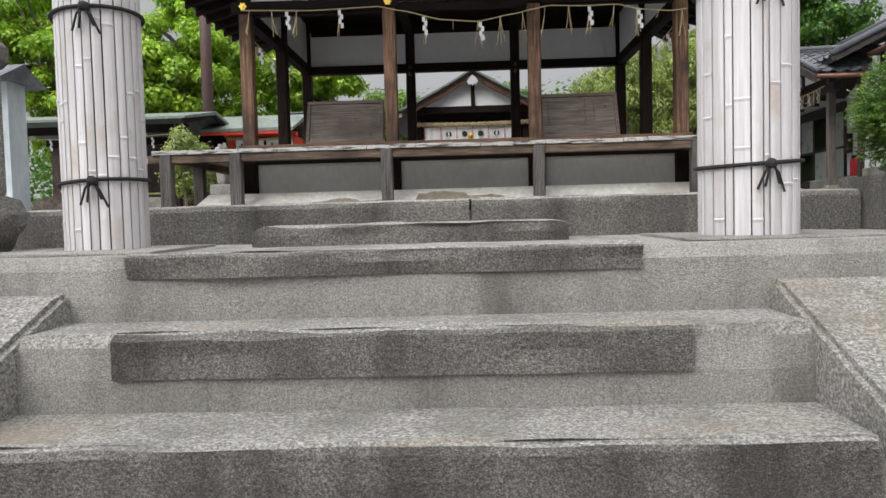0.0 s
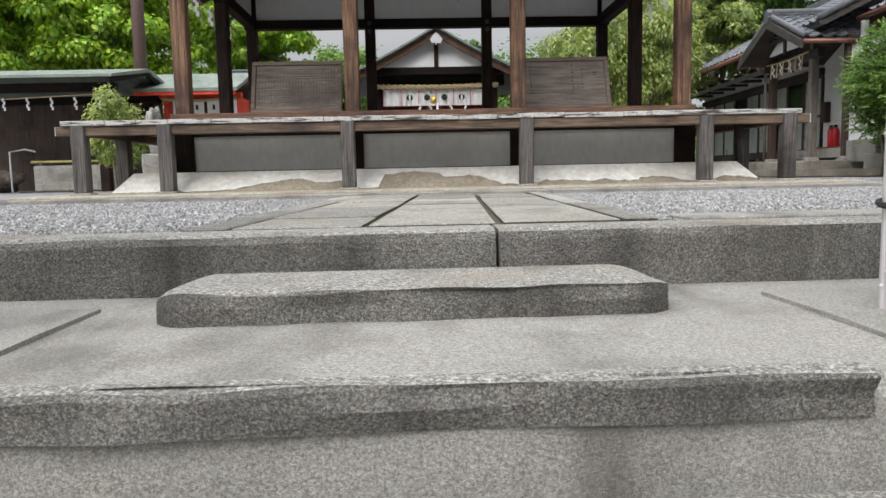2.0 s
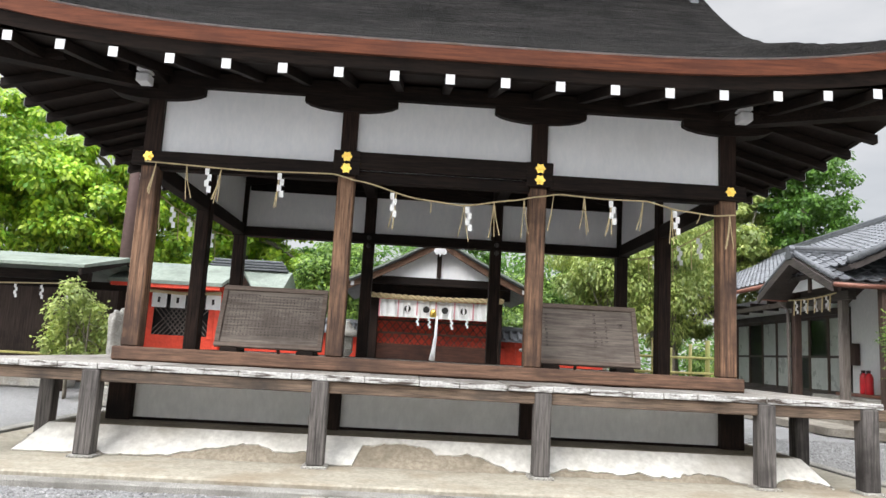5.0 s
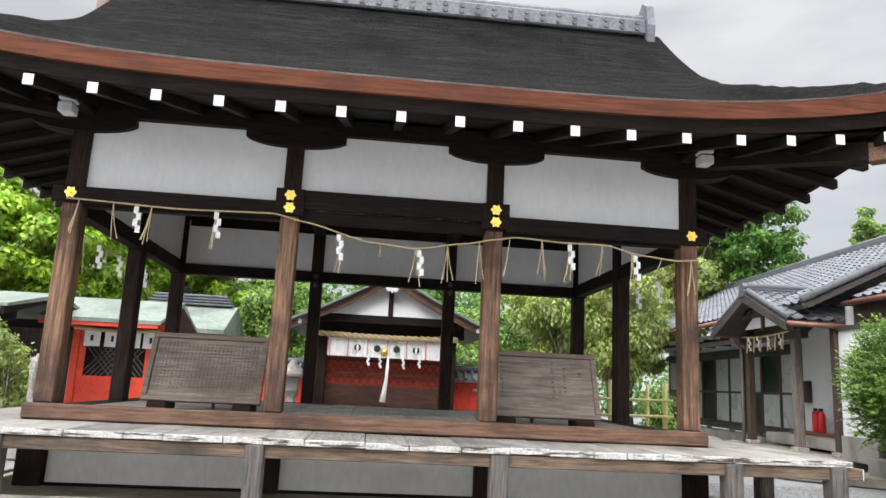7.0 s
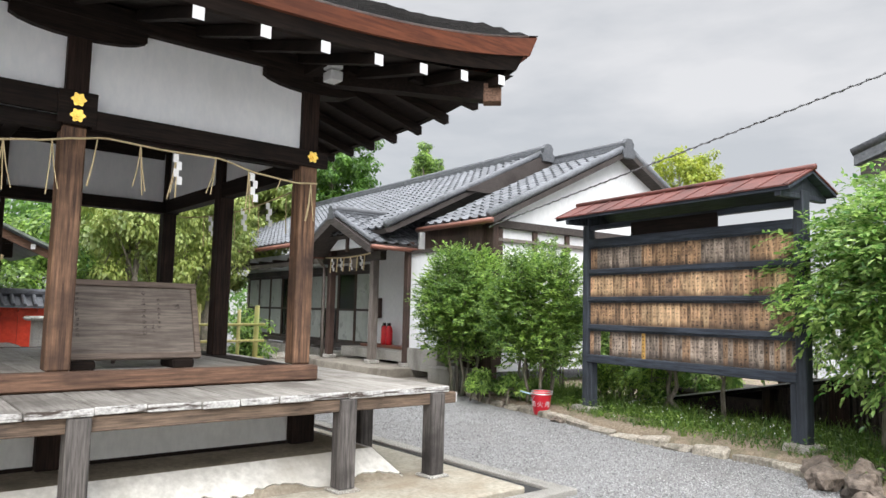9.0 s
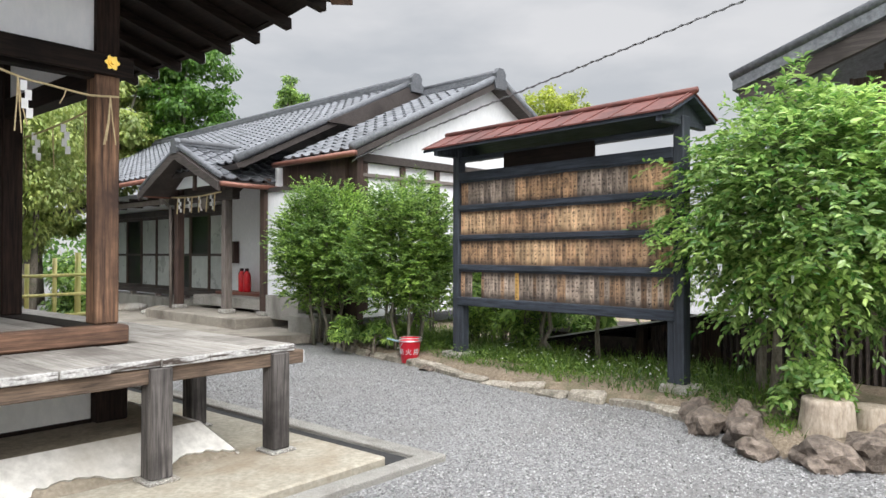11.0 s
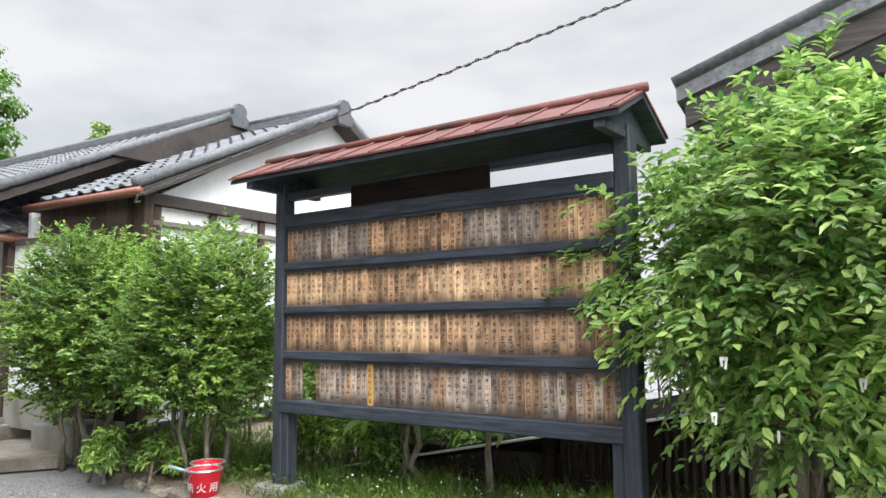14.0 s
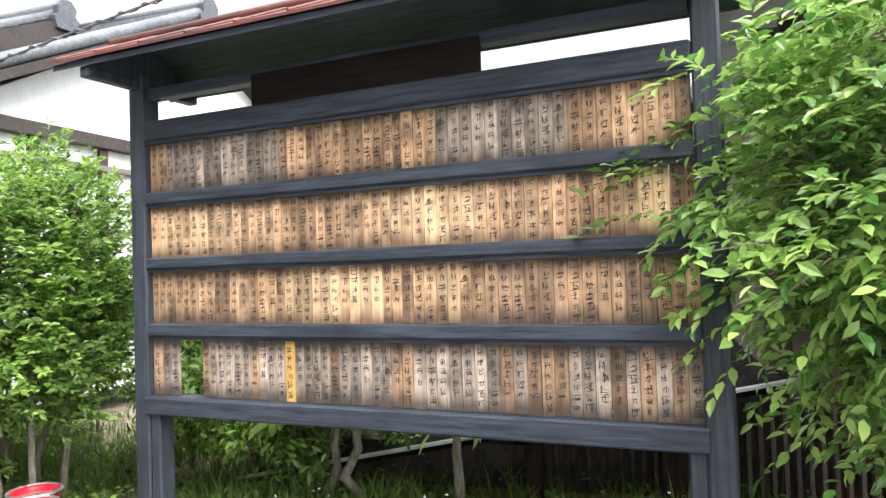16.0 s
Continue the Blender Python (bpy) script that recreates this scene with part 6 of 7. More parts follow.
part("corner_post", bx(8.48, 8.62, 13.40, 13.62, 0.2, 2.98, bevel=0.008), HOUSE_WOOD, house)
part("upper_gable", prism(bmesh.new(), [(9.3, 3.85), (11.6, 4.95), (13.0, 4.3), (13.0, 3.9)], "y", 15.3, 15.42), HOUSE_WOOD_Y, house, "dark boarded upper gable")
part("dark_door", bx(8.35, 8.45, 13.75, 14.5, 0.45, 2.0, bevel=0.01), HOUSE_WOOD, house, "dark boarded side door")
part("side_step", bx(7.9, 8.45, 13.7, 14.5, 0.0, 0.34, bevel=0.02), CONCRETE, house)


def roof_deck(x0, z0, x1, z1, y0, y1, thick, name, label):
    d = Vector((x1 - x0, 0, z1 - z0)).normalized()
    nrm = Vector((-d.z, 0, d.x)) if d.x > 0 else Vector((d.z, 0, -d.x))
    o = nrm * thick
    return part(name, prism(bmesh.new(), [(x0, z0), (x1, z1), (x1 - o.x, z1 - o.z), (x0 - o.x, z0 - o.z)], "y", y0, y1), HOUSE_WOOD_Y, house, label)


roof_deck(7.5, 2.90, 11.65, 4.95, 15.35, 28.0, 0.09, "roof_deck", "dark eave boards under the tiles")
roof_deck(15.6, 2.98, 11.65, 4.95, 15.35, 28.0, 0.09, "roof_deck", "dark eave boards under the tiles")
roof_deck(8.28, 2.98, 11.9, 4.72, 13.2, 15.34, 0.09, "roof_deck", "dark eave boards under the tiles")
roof_deck(15.3, 2.98, 11.9, 4.72, 13.2, 15.34, 0.09, "roof_deck", "dark eave boards under the tiles")


def tile_mesh(w, l):
    """One pantile: an S-curved strip with a lowered front lip."""
    prof = [(0.0, 0.0), (0.10, 0.030), (0.22, 0.042), (0.36, 0.030), (0.48, 0.006), (0.72, -0.004), (1.0, 0.002)]
    bm = bmesh.new()
    front = [bm.verts.new((u * w, 0, z + 0.026)) for u, z in prof]
    back = [bm.verts.new((u * w, l * 1.12, z)) for u, z in prof]
    lip = [bm.verts.new((u * w, 0.004, z - 0.004)) for u, z in prof]
    for i in range(len(prof) - 1):
        bm.faces.new((front[i], front[i + 1], back[i + 1], back[i]))
        bm.faces.new((lip[i], lip[i + 1], front[i + 1], front[i]))
    me = bpy.data.meshes.new("tile")
    bm.normal_update()
    bm.to_mesh(me)
    bm.free()
    me.materials.append(KAWARA)
    return me


TW, TL = 0.27, 0.26
TILE = tile_mesh(TW, TL)


def tile_slope(origin, along, up, ncols, nrows, joined, parent):
    """Tiles on a slope. origin: lower corner; along: unit vector of the eave; up: unit vector up the slope."""
    along, up = Vector(along).normalized(), Vector(up).normalized()
    nrm = along.cross(up).normalized()
    base = Matrix((along, up, nrm)).transposed().to_4x4()
    co = np.array([v.co[:] for v in TILE.vertices])
    fc = [tuple(p.vertices) for p in TILE.polygons]
    vs, fs = [], []
    r2 = random.Random(ncols * 31 + nrows)
    for j in range(nrows):
        for i in range(ncols):
            p = Vector(origin) + along * (i * TW) + up * (j * TL) + nrm * (0.02 + r2.uniform(0, 0.004))
            m = Matrix.Translation(p) @ base
            if joined:
                mm = np.array(m)
                fs += [tuple(q + len(vs) * 1 for q in f) for f in fc]
                vs += list((co @ mm[:3, :3].T + mm[:3, 3]))
            else:
                ob = new("roof_tile", TILE)
                ob.parent = parent
                ob.matrix_parent_inverse = rest[parent].inverted()
                ob.matrix_basis = m
    if joined:
        me = bpy.data.meshes.new("roof_tiles")
        me.from_pydata(vs, [], fs)
        tagged(mesh_part("roof_tiles", me, KAWARA_FAR, parent, "grey clay pantiles"), kind="stuff")


up_main = (4.15, 0, 2.05)
tile_slope((7.5, 28.0, 2.90), (0, -1, 0), up_main, 47, 18, True, house)
up_low = (3.62, 0, 1.74)
tile_slope((8.28, 15.2, 2.98), (0, -1, 0), up_low, 7, 16, False, house)


def ridge_stack(p0, p1, courses, parent, w=0.13):
    p0, p1 = Vector(p0), Vector(p1)
    for k in range(courses):
        d = (p1 - p0).normalized()
        s = d.cross(Vector((0, 0, 1))).normalized() * (w - 0.012 * k)
        bm = bmesh.new()
        c = [bm.verts.new(v + Vector((0, 0, z))) for z in (0.055 * k, 0.055 * k + 0.046) for v in (p0 - s, p0 + s, p1 + s, p1 - s)]
        for f in ((3, 2, 1, 0), (4, 5, 6, 7), (0, 1, 5, 4), (1, 2, 6, 5), (2, 3, 7, 6), (3, 0, 4, 7)):
            bm.faces.new([c[i] for i in f])
        bmesh.ops.recalc_face_normals(bm, faces=bm.faces)
        part("ridge_course", bm, KAWARA, parent)
    z = Vector((0, 0, 0.055 * courses + 0.03))
    part("ridge_cap", tube(bmesh.new(), [p0 + z, p1 + z], 0.065, 10), KAWARA, parent, "round grey ridge cap tiles", True)


def end_tile(at, facing, s, parent):
    """An ogre-tile at a ridge end."""
    x, y, z = at
    out = [(-0.16, -0.10), (0.16, -0.10), (0.20, 0.05), (0.13, 0.10), (0.15, 0.20), (0.07, 0.30), (-0.07, 0.30), (-0.15, 0.20), (-0.13, 0.10), (-0.20, 0.05)]
    if facing == "y":
        bm = prism(bmesh.new(), [(x + u * s, z + v * s) for u, v in out], "y", y - 0.05, y + 0.05)
    else:
        bm = prism(bmesh.new(), [(y + u * s, z + v * s) for u, v in out], "x", x - 0.05, x + 0.05)
    part("ridge_end_tile", bm, KAWARA, parent, "moulded grey ridge-end tile")


ridge_stack((11.65, 15.35, 4.93), (11.65, 28.0, 4.93), 3, house)
ridge_stack((11.9, 13.25, 4.70), (11.9, 15.34, 4.70), 3, house)
end_tile((11.62, 15.30, 4.88), "y", 1.0, house)
end_tile((11.88, 13.22, 4.66), "y", 1.0, house)
# verge rolls along the gable edges
for a, b in (((7.45, 15.40, 2.97), (11.6, 15.40, 5.0)), ((8.25, 13.26, 3.04), (11.88, 13.26, 4.80)), ((15.3, 13.26, 3.04), (11.92, 13.26, 4.80))):
    part("verge_roll", tube(bmesh.new(), [a, b], 0.07, 10), KAWARA, house, "rounded grey verge tiles", True)
    part("bargeboard", tube(bmesh.new(), [Vector(a) + Vector((0, -0.01, -0.12)), Vector(b) + Vector((0, -0.01, -0.12))], 0.055, 4), HOUSE_WOOD_Y, house)
for y0, y1, x, z in ((18.9, 28.0, 7.42, 2.84), (13.1, 15.4, 8.2, 2.93)):
    part("gutter", tube(bmesh.new(), [(x, y0, z), (x, y1, z)], 0.05, 8), COPPER_PIPE, house, "brown copper gutter", True)
# lower pent roof over the glazed doors
part("pent_beam", bx(7.95, 8.05, 18.9, 27.0, 2.42, 2.52), GREY_WOOD, house)
for k in range(8):
    part("pent_rafter", bx(8.05, 9.2, 19.2 + k, 19.28 + k, 2.56, 2.64), HOUSE_WOOD_Y, house)
# glazed sliding doors
part("threshold", bx(9.05, 9.3, 18.62, 27.0, 0.36, 0.48, bevel=0.01), HOUSE_WOOD_Y, house)
part("door_head", bx(9.1, 9.3, 18.62, 27.0, 2.30, 2.45, bevel=0.01), HOUSE_WOOD_Y, house)
# added black sheet, colouring in the room's shade behind the panes
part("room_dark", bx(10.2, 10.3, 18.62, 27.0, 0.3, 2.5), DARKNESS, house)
y = 18.66
k = 0
while y < 26.8:
    d = part("sliding_door", bx(9.16, 9.20, y, y + 0.05, 0.48, 2.30), HOUSE_WOOD, house, "dark framed glazed sliding door")
    part("stile", bx(9.16, 9.20, y + 0.85, y + 0.90, 0.48, 2.30), HOUSE_WOOD, d)
    for z0, z1 in ((0.48, 0.56), (1.30, 1.36), (2.22, 2.30)):
        part("door_rail", bx(9.162, 9.198, y + 0.05, y + 0.85, z0, z1), HOUSE_WOOD_Y, d)
    lower = SHOJI if k % 3 != 2 else GLASS
    upper = SHOJI if k % 4 != 1 else GLASS
    part("pane", bx(9.175, 9.183, y + 0.05, y + 0.85, 0.56, 1.30), lower, d, "frosted pane" if lower is SHOJI else "clear glass pane")
    part("pane", bx(9.175, 9.183, y + 0.05, y + 0.85, 1.36, 2.22), upper, d, "frosted pane" if upper is SHOJI else "clear glass pane")
    y += 0.91
    k += 1
for k in range(6):
    part("floor_prop", bx(9.0, 9.12, 18.9 + 1.5 * k, 19.02 + 1.5 * k, 0.0, 0.37), GREY_WOOD, house)
part("lattice_door", bx(9.12, 9.19, 16.62, 17.2, 0.5, 2.4, bevel=0.006), HOUSE_WOOD, house, "red-brown slatted door")
for k in range(11):
    part("slat", bx(9.095, 9.118, 16.66 + 0.05 * k, 16.68 + 0.05 * k, 0.55, 2.35), COPPER_PIPE, house)
part("entrance_floor", bx(8.3, 9.19, 15.56, 18.6, 0.30, 0.50, bevel=0.01), CONCRETE, house)
part("red_step", bx(8.75, 9.18, 16.7, 18.5, 0.50, 0.56, bevel=0.01), COPPER_PIPE, house, "red-brown wooden step")

porch = thing("porch", "gabled tiled entrance porch on grey timber posts", "porch", (8.0, 17.3, 0.2))
for x, y, mat in ((7.92, 18.45, HOUSE_WOOD), (7.97, 16.62, GREY_WOOD), (8.15, 15.58, HOUSE_WOOD)):
    part("post", bx(x - 0.075, x + 0.075, y - 0.075, y + 0.075, 0.28, 2.70, bevel=0.01), mat, porch)
    part("post_stone", bx(x - 0.12, x + 0.12, y - 0.12, y + 0.12, 0.24, 0.32, bevel=0.01), STONE_TOP, porch)
part("front_beam", bx(7.85, 8.0, 16.2, 18.8, 2.36, 2.54, bevel=0.01), HOUSE_WOOD_Y, porch)
part("gable_panel", prism(bmesh.new(), [(16.38, 2.62), (17.95, 2.62), (17.12, 3.10)], "x", 7.60, 7.66), HOUSE_PLASTER, porch, "white gable panel")
part("gable_strut", bx(7.56, 7.6, 17.07, 17.17, 2.55, 3.1), HOUSE_WOOD, porch)
for sy, ye in ((-1, 15.50), (1, 18.70)):
    AP = 17.12
    outline = [(AP, 3.30), (ye, 2.60), (ye, 2.52), (AP, 3.20)]
    part("roof_deck", prism(bmesh.new(), outline, "x", 7.22, 10.0), HOUSE_WOOD_Y, porch)
    part("bargeboard", prism(bmesh.new(), [(AP, 3.28), (ye, 2.57), (ye, 2.42), (AP, 3.10)], "x", 7.17, 7.217), HOUSE_WOOD_Y, porch)
    along = (1, 0, 0) if sy < 0 else (-1, 0, 0)
    upv = (0, AP - ye, 0.70)
    org = (7.2, ye, 2.60) if sy < 0 else (9.9, ye, 2.60)
    tile_slope(org, along, upv, 10, 7, False, porch)
    part("verge_roll", tube(bmesh.new(), [(7.25, ye, 2.67), (7.25, AP, 3.37)], 0.055, 8), KAWARA, porch, "", True)
    part("gutter", tube(bmesh.new(), [(7.2, ye + sy * 0.05, 2.54), (8.6, ye + sy * 0.05, 2.52)], 0.045, 8), COPPER_PIPE, porch, "brown copper gutter", True)
ridge_stack((7.2, 17.12, 3.30), (9.9, 17.12, 3.30), 2, porch, 0.10)
end_tile((7.2, 17.12, 3.28), "x", 0.7, porch)
part("downpipe", tube(bmesh.new(), [(7.75, 18.95, 2.5), (7.8, 18.6, 2.3), (7.8, 18.56, 0.25)], 0.035, 8), GREY_WOOD, porch, "slim downpipe", True)
part("downpipe", tube(bmesh.new(), [(8.5, 15.5, 2.5), (8.22, 15.44, 2.3), (8.2, 15.44, 0.25)], 0.035, 8), COPPER_PIPE, porch, "brown copper downpipe", True)
prope = thing("straw_rope", "straw rope with tassels and paper across the porch", "sacred rope", (7.5, 17.4, 2.4))
part("cord", tube(bmesh.new(), [(7.78, 16.5 + 2.0 * i / 12, 2.50 - 0.04 * math.sin(math.pi * i / 12)) for i in range(13)], 0.016, 6), STRAW, prope)
for k in range(6):
    part("straw_tassel", tube(bmesh.new(), [(7.77, 16.7 + 0.3 * k, 2.47), (7.75, 16.7 + 0.3 * k, 2.15)], 0.014, 5), STRAW, prope)
for y in (16.85, 17.3, 17.75, 18.15):
    streamer(7.76, y, 2.46, 0.28, prope)
part("name_plate", bx(7.8, 7.84, 17.05, 17.45, 2.22, 2.42), SIGN_WOOD, prope, "small wooden name plate")
mail = thing("mail_box", "dark red wall-mounted letter box", "letter box", (9.1, 18.1, 1.5))
part("case", bx(9.06, 9.19, 18.28, 18.5, 1.15, 1.62, bevel=0.01), HOUSE_WOOD, mail)
for k, (x, y) in enumerate(((9.05, 17.55), (9.08, 17.80))):
    e = thing("fire_extinguisher", "red fire extinguisher standing by the entrance", "fire extinguisher", (x - 0.1, y, 0.56), "fire extinguishers")
    part("cylinder", lathe(bmesh.new(), [(0.07, 0), (0.078, 0.02), (0.078, 0.34), (0.05, 0.41), (0.025, 0.43)], (x - 0.1, y, 0.56), 14), EXT_RED, e, "", True)
    part("valve", bx(x - 0.13, x - 0.07, y - 0.02, y + 0.05, 0.99, 1.05, bevel=0.006), BLACK, e)
    part("hose", tube(bmesh.new(), [(x - 0.1, y + 0.04, 1.02), (x - 0.1, y + 0.13, 0.95), (x - 0.1, y + 0.11, 0.72)], 0.012, 6), BLACK, e, "black hose")
slabf = thing("porch_slab", "pale cement porch slab with a step", "step", (8.0, 17.0, 0.0), kind="structure")
part("slab", bx(7.42, 8.9, 15.35, 18.9, -0.10, 0.24, bevel=0.015), HOUSE_CEMENT, slabf)
ap2 = thing("house_apron", "cracked cement apron in front of the house", "pavement", (7.3, 16.8, 0.0), kind="structure")
part("slab", prism(bmesh.new(), [(6.62, 14.55), (7.75, 13.75), (9.3, 13.7), (9.3, 20.8), (6.5, 20.8)], "z", -0.05, 0.06), HOUSE_CEMENT, ap2)
part("kerb", prism(bmesh.new(), [(6.55, 14.5), (7.75, 13.62), (7.83, 13.74), (6.66, 14.6)], "z", -0.05, 0.075), HOUSE_CEMENT, ap2)
part("kerb", prism(bmesh.new(), [(6.55, 14.52), (6.66, 14.6), (6.55, 20.8), (6.40, 20.8)], "z", -0.05, 0.075), HOUSE_CEMENT, ap2)
for k in range(3):
    st = thing("stepping_stone", "rounded flat grey stepping stone", "stone", (8.3, 19.6 + 1.4 * k, 0.09), "stepping stones at the house")
    part("stone", rocky(bmesh.new(), (8.3, 19.6 + 1.4 * k, 0.07), (0.4, 0.28, 0.2), 9 + k, 0.15), STONE_TOP, st, "", True)
wire = thing("overhead_cable", "twisted grey overhead cable sloping to the house", "cable", (7.62, 12.6, 2.82))
pw0, pw1 = Vector((7.62, 12.6, 2.82)), Vector((8.10, -19.2, 9.22))
part("cable", tube(bmesh.new(), [pw0.lerp(pw1, i / 30) - Vector((0, 0, 0.05 * math.sin(math.pi * i / 30))) for i in range(31)], 0.0075, 6), CABLE, wire)
part("drop_wire", tube(bmesh.new(), [pw0, (7.95, 13.05, 2.84), (8.3, 13.4, 2.93)], 0.012, 6), CABLE, wire)
part("wrap", tube(bmesh.new(), [pw0.lerp(pw1, i / 900) + Vector((0.015 * math.cos(i * 1.3), 0, 0.015 * math.sin(i * 1.3) - 0.05 * math.sin(math.pi * i / 900))) for i in range(901)], 0.005, 4), CABLE, wire)

# house and porch stand slightly askew to the stage
turn = Matrix.Translation((8.1, 15.5, 0)) @ Matrix.Rotation(radians(-3.6), 4, "Z") @ Matrix.Translation((-8.1, -15.5, 0.06))
for ob in list(scene.objects):
    if ob.parent is None and ob.name.split(".")[0] in ("tiled_house", "porch", "mail_box", "fire_extinguisher", "porch_slab", "house_apron") or ob is prope:
        m = turn @ rest[ob]
        ob.location, ob.rotation_euler = m.translation, m.to_euler()

# ==== donor board ====
BX, BY0, BY1 = 7.20, 7.50, 10.57
board = thing("donor_board", "large dark-framed roofed board with rows of wooden name plaques", "notice board", (BX, 9.1, 0.1))
for y in (BY0, BY1):
    part("post", bx(BX - 0.065, BX + 0.065, y - 0.055, y + 0.055, 0.14, 2.74, bevel=0.01), BOARD_FRAME, board)
    s = 1 if y == BY0 else -1
    part("stub_post", bx(BX - 0.055, BX + 0.055, y + s * 0.056, y + s * 0.125, 0.14, 0.86, bevel=0.008) if s > 0 else bx(BX - 0.055, BX + 0.055, y - 0.125, y - 0.056, 0.14, 0.86, bevel=0.008), BOARD_FRAME, board)
    part("footing", bx(BX - 0.17, BX + 0.15, y - 0.16, y + 0.16, 0.0, 0.21, bevel=0.02), STONE_TOP, board, "pale stone footing")
ya, yb = BY0 + 0.056, BY1 - 0.056
ROWS_Z = ((2.05, 2.33), (1.68, 1.965), (1.31, 1.60), (0.91, 1.22))
for z0, z1 in ((2.345, 2.455), (1.98, 2.045), (1.615, 1.675), (1.235, 1.305)):
    part("rail", bx(BX - 0.065, BX + 0.05, ya, yb, z0, z1, bevel=0.008), BOARD_RAIL, board)
    part("lip", bx(BX - 0.045, BX - 0.02, ya, yb, z0 - 0.02, z0 - 0.001), BOARD_RAIL, board)
part("bottom_rail", bx(BX - 0.08, BX + 0.05, ya - 0.02, yb + 0.03, 0.795, 0.90, bevel=0.01), BOARD_RAIL, board)
part("tie", bx(BX - 0.045, BX + 0.045, ya, yb, 2.585, 2.65, bevel=0.008), BOARD_RAIL, board)
part("title_plate", bx(BX - 0.06, BX - 0.03, 8.46, 9.75, 2.44, 2.62, bevel=0.005), DARK_Y, board, "dark brown title plank")
# roof: two red-oxide slopes with rolled ridge and dark boards beneath
ry0, ry1, rz = BY0 - 0.14, BY1 + 0.22, 2.95
for sx in (-1, 1):
    ex = BX + sx * 0.44
    ez = 2.745
    part("roof_sheet", prism(bmesh.new(), [(BX, rz), (ex, ez), (ex, ez - 0.016), (BX, rz - 0.016)], "y", ry0, ry1), RED_ROOF, board, "red-oxide roof sheet")
    part("under_board", prism(bmesh.new(), [(BX, rz - 0.018), (ex - sx * 0.02, ez - 0.018), (ex - sx * 0.02, ez - 0.05), (BX, rz - 0.05)], "y", ry0 + 0.01, ry1 - 0.01), BOARD_RAIL, board)
    for k in range(12):
        y = ry0 + 0.05 + (ry1 - ry0 - 0.1) * k / 11
        part("seam", tube(bmesh.new(), [(BX + sx * 0.03, y, rz - 0.008), (ex, y, ez + 0.003)], 0.009, 5), RED_ROOF, board)
part("ridge_roll", tube(bmesh.new(), [(BX, ry0 - 0.02, rz + 0.015), (BX, ry1 + 0.02, rz + 0.015)], 0.032, 10), RED_ROOF, board, "rolled red ridge", True)
for y in (BY0, BY1):
    part("bracket", prism(bmesh.new(), [(BX - 0.40, 2.70), (BX + 0.40, 2.70), (BX, 2.90)], "y", y - 0.03, y + 0.03), BOARD_FRAME, board)
    part("arm", bx(BX - 0.40, BX + 0.40, y - 0.035, y + 0.035, 2.645, 2.70, bevel=0.006), BOARD_FRAME, board)


def plaque_material(name, dark, light, deep_tone):
    """Bleached plank, darker towards its two ends."""
    m = wood(name, dark, light, "z", deep_tone, 70.0, 0.75, 0.25, (0.46, 0.72), 0.38, 5.0)
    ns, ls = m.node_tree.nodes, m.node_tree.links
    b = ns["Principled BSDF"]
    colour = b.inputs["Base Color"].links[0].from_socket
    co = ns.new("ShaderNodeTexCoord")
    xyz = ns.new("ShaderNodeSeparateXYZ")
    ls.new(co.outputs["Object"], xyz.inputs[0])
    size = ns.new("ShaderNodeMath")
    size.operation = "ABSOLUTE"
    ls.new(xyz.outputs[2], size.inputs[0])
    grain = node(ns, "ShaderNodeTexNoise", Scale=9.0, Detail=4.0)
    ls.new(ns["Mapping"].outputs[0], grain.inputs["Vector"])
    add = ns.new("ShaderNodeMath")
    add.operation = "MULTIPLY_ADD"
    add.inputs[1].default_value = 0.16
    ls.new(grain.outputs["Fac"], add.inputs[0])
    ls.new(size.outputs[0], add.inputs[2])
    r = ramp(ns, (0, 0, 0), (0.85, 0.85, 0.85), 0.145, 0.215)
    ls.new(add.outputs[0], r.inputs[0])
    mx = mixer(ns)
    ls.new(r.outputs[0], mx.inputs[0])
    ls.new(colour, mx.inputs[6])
    mx.inputs[7].default_value = (*(0.8 * c for c in deep_tone), 1)
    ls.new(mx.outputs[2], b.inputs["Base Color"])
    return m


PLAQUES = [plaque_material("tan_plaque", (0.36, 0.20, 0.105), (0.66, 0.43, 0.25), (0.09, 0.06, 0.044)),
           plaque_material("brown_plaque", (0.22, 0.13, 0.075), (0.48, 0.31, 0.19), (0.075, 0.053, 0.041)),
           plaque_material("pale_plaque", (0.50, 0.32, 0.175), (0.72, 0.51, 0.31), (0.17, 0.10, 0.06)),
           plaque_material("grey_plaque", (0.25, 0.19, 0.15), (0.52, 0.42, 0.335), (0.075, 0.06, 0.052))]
GOLD_PLAQUE = wood("new_yellow_plaque", (0.48, 0.27, 0.07), (0.62, 0.38, 0.12), "z")
ink_meshes = []
for v in range(24):
    r2 = np.random.default_rng(50 + v)
    bm = bmesh.new()
    for k in range(r2.integers(4, 7)):
        strokes(bm, r2, r2.normal(0, 0.002), 0.106 - 0.047 * k + r2.normal(0, 0.002), 0.041 * r2.uniform(0.85, 1.15), lambda u, w: (-0.0082, -u, w))
    me = bpy.data.meshes.new("ink")
    bm.normal_update()
    bm.to_mesh(me)
    bm.free()
    me.materials.append(INK)
    ink_meshes.append(me)
r3 = random.Random(77)
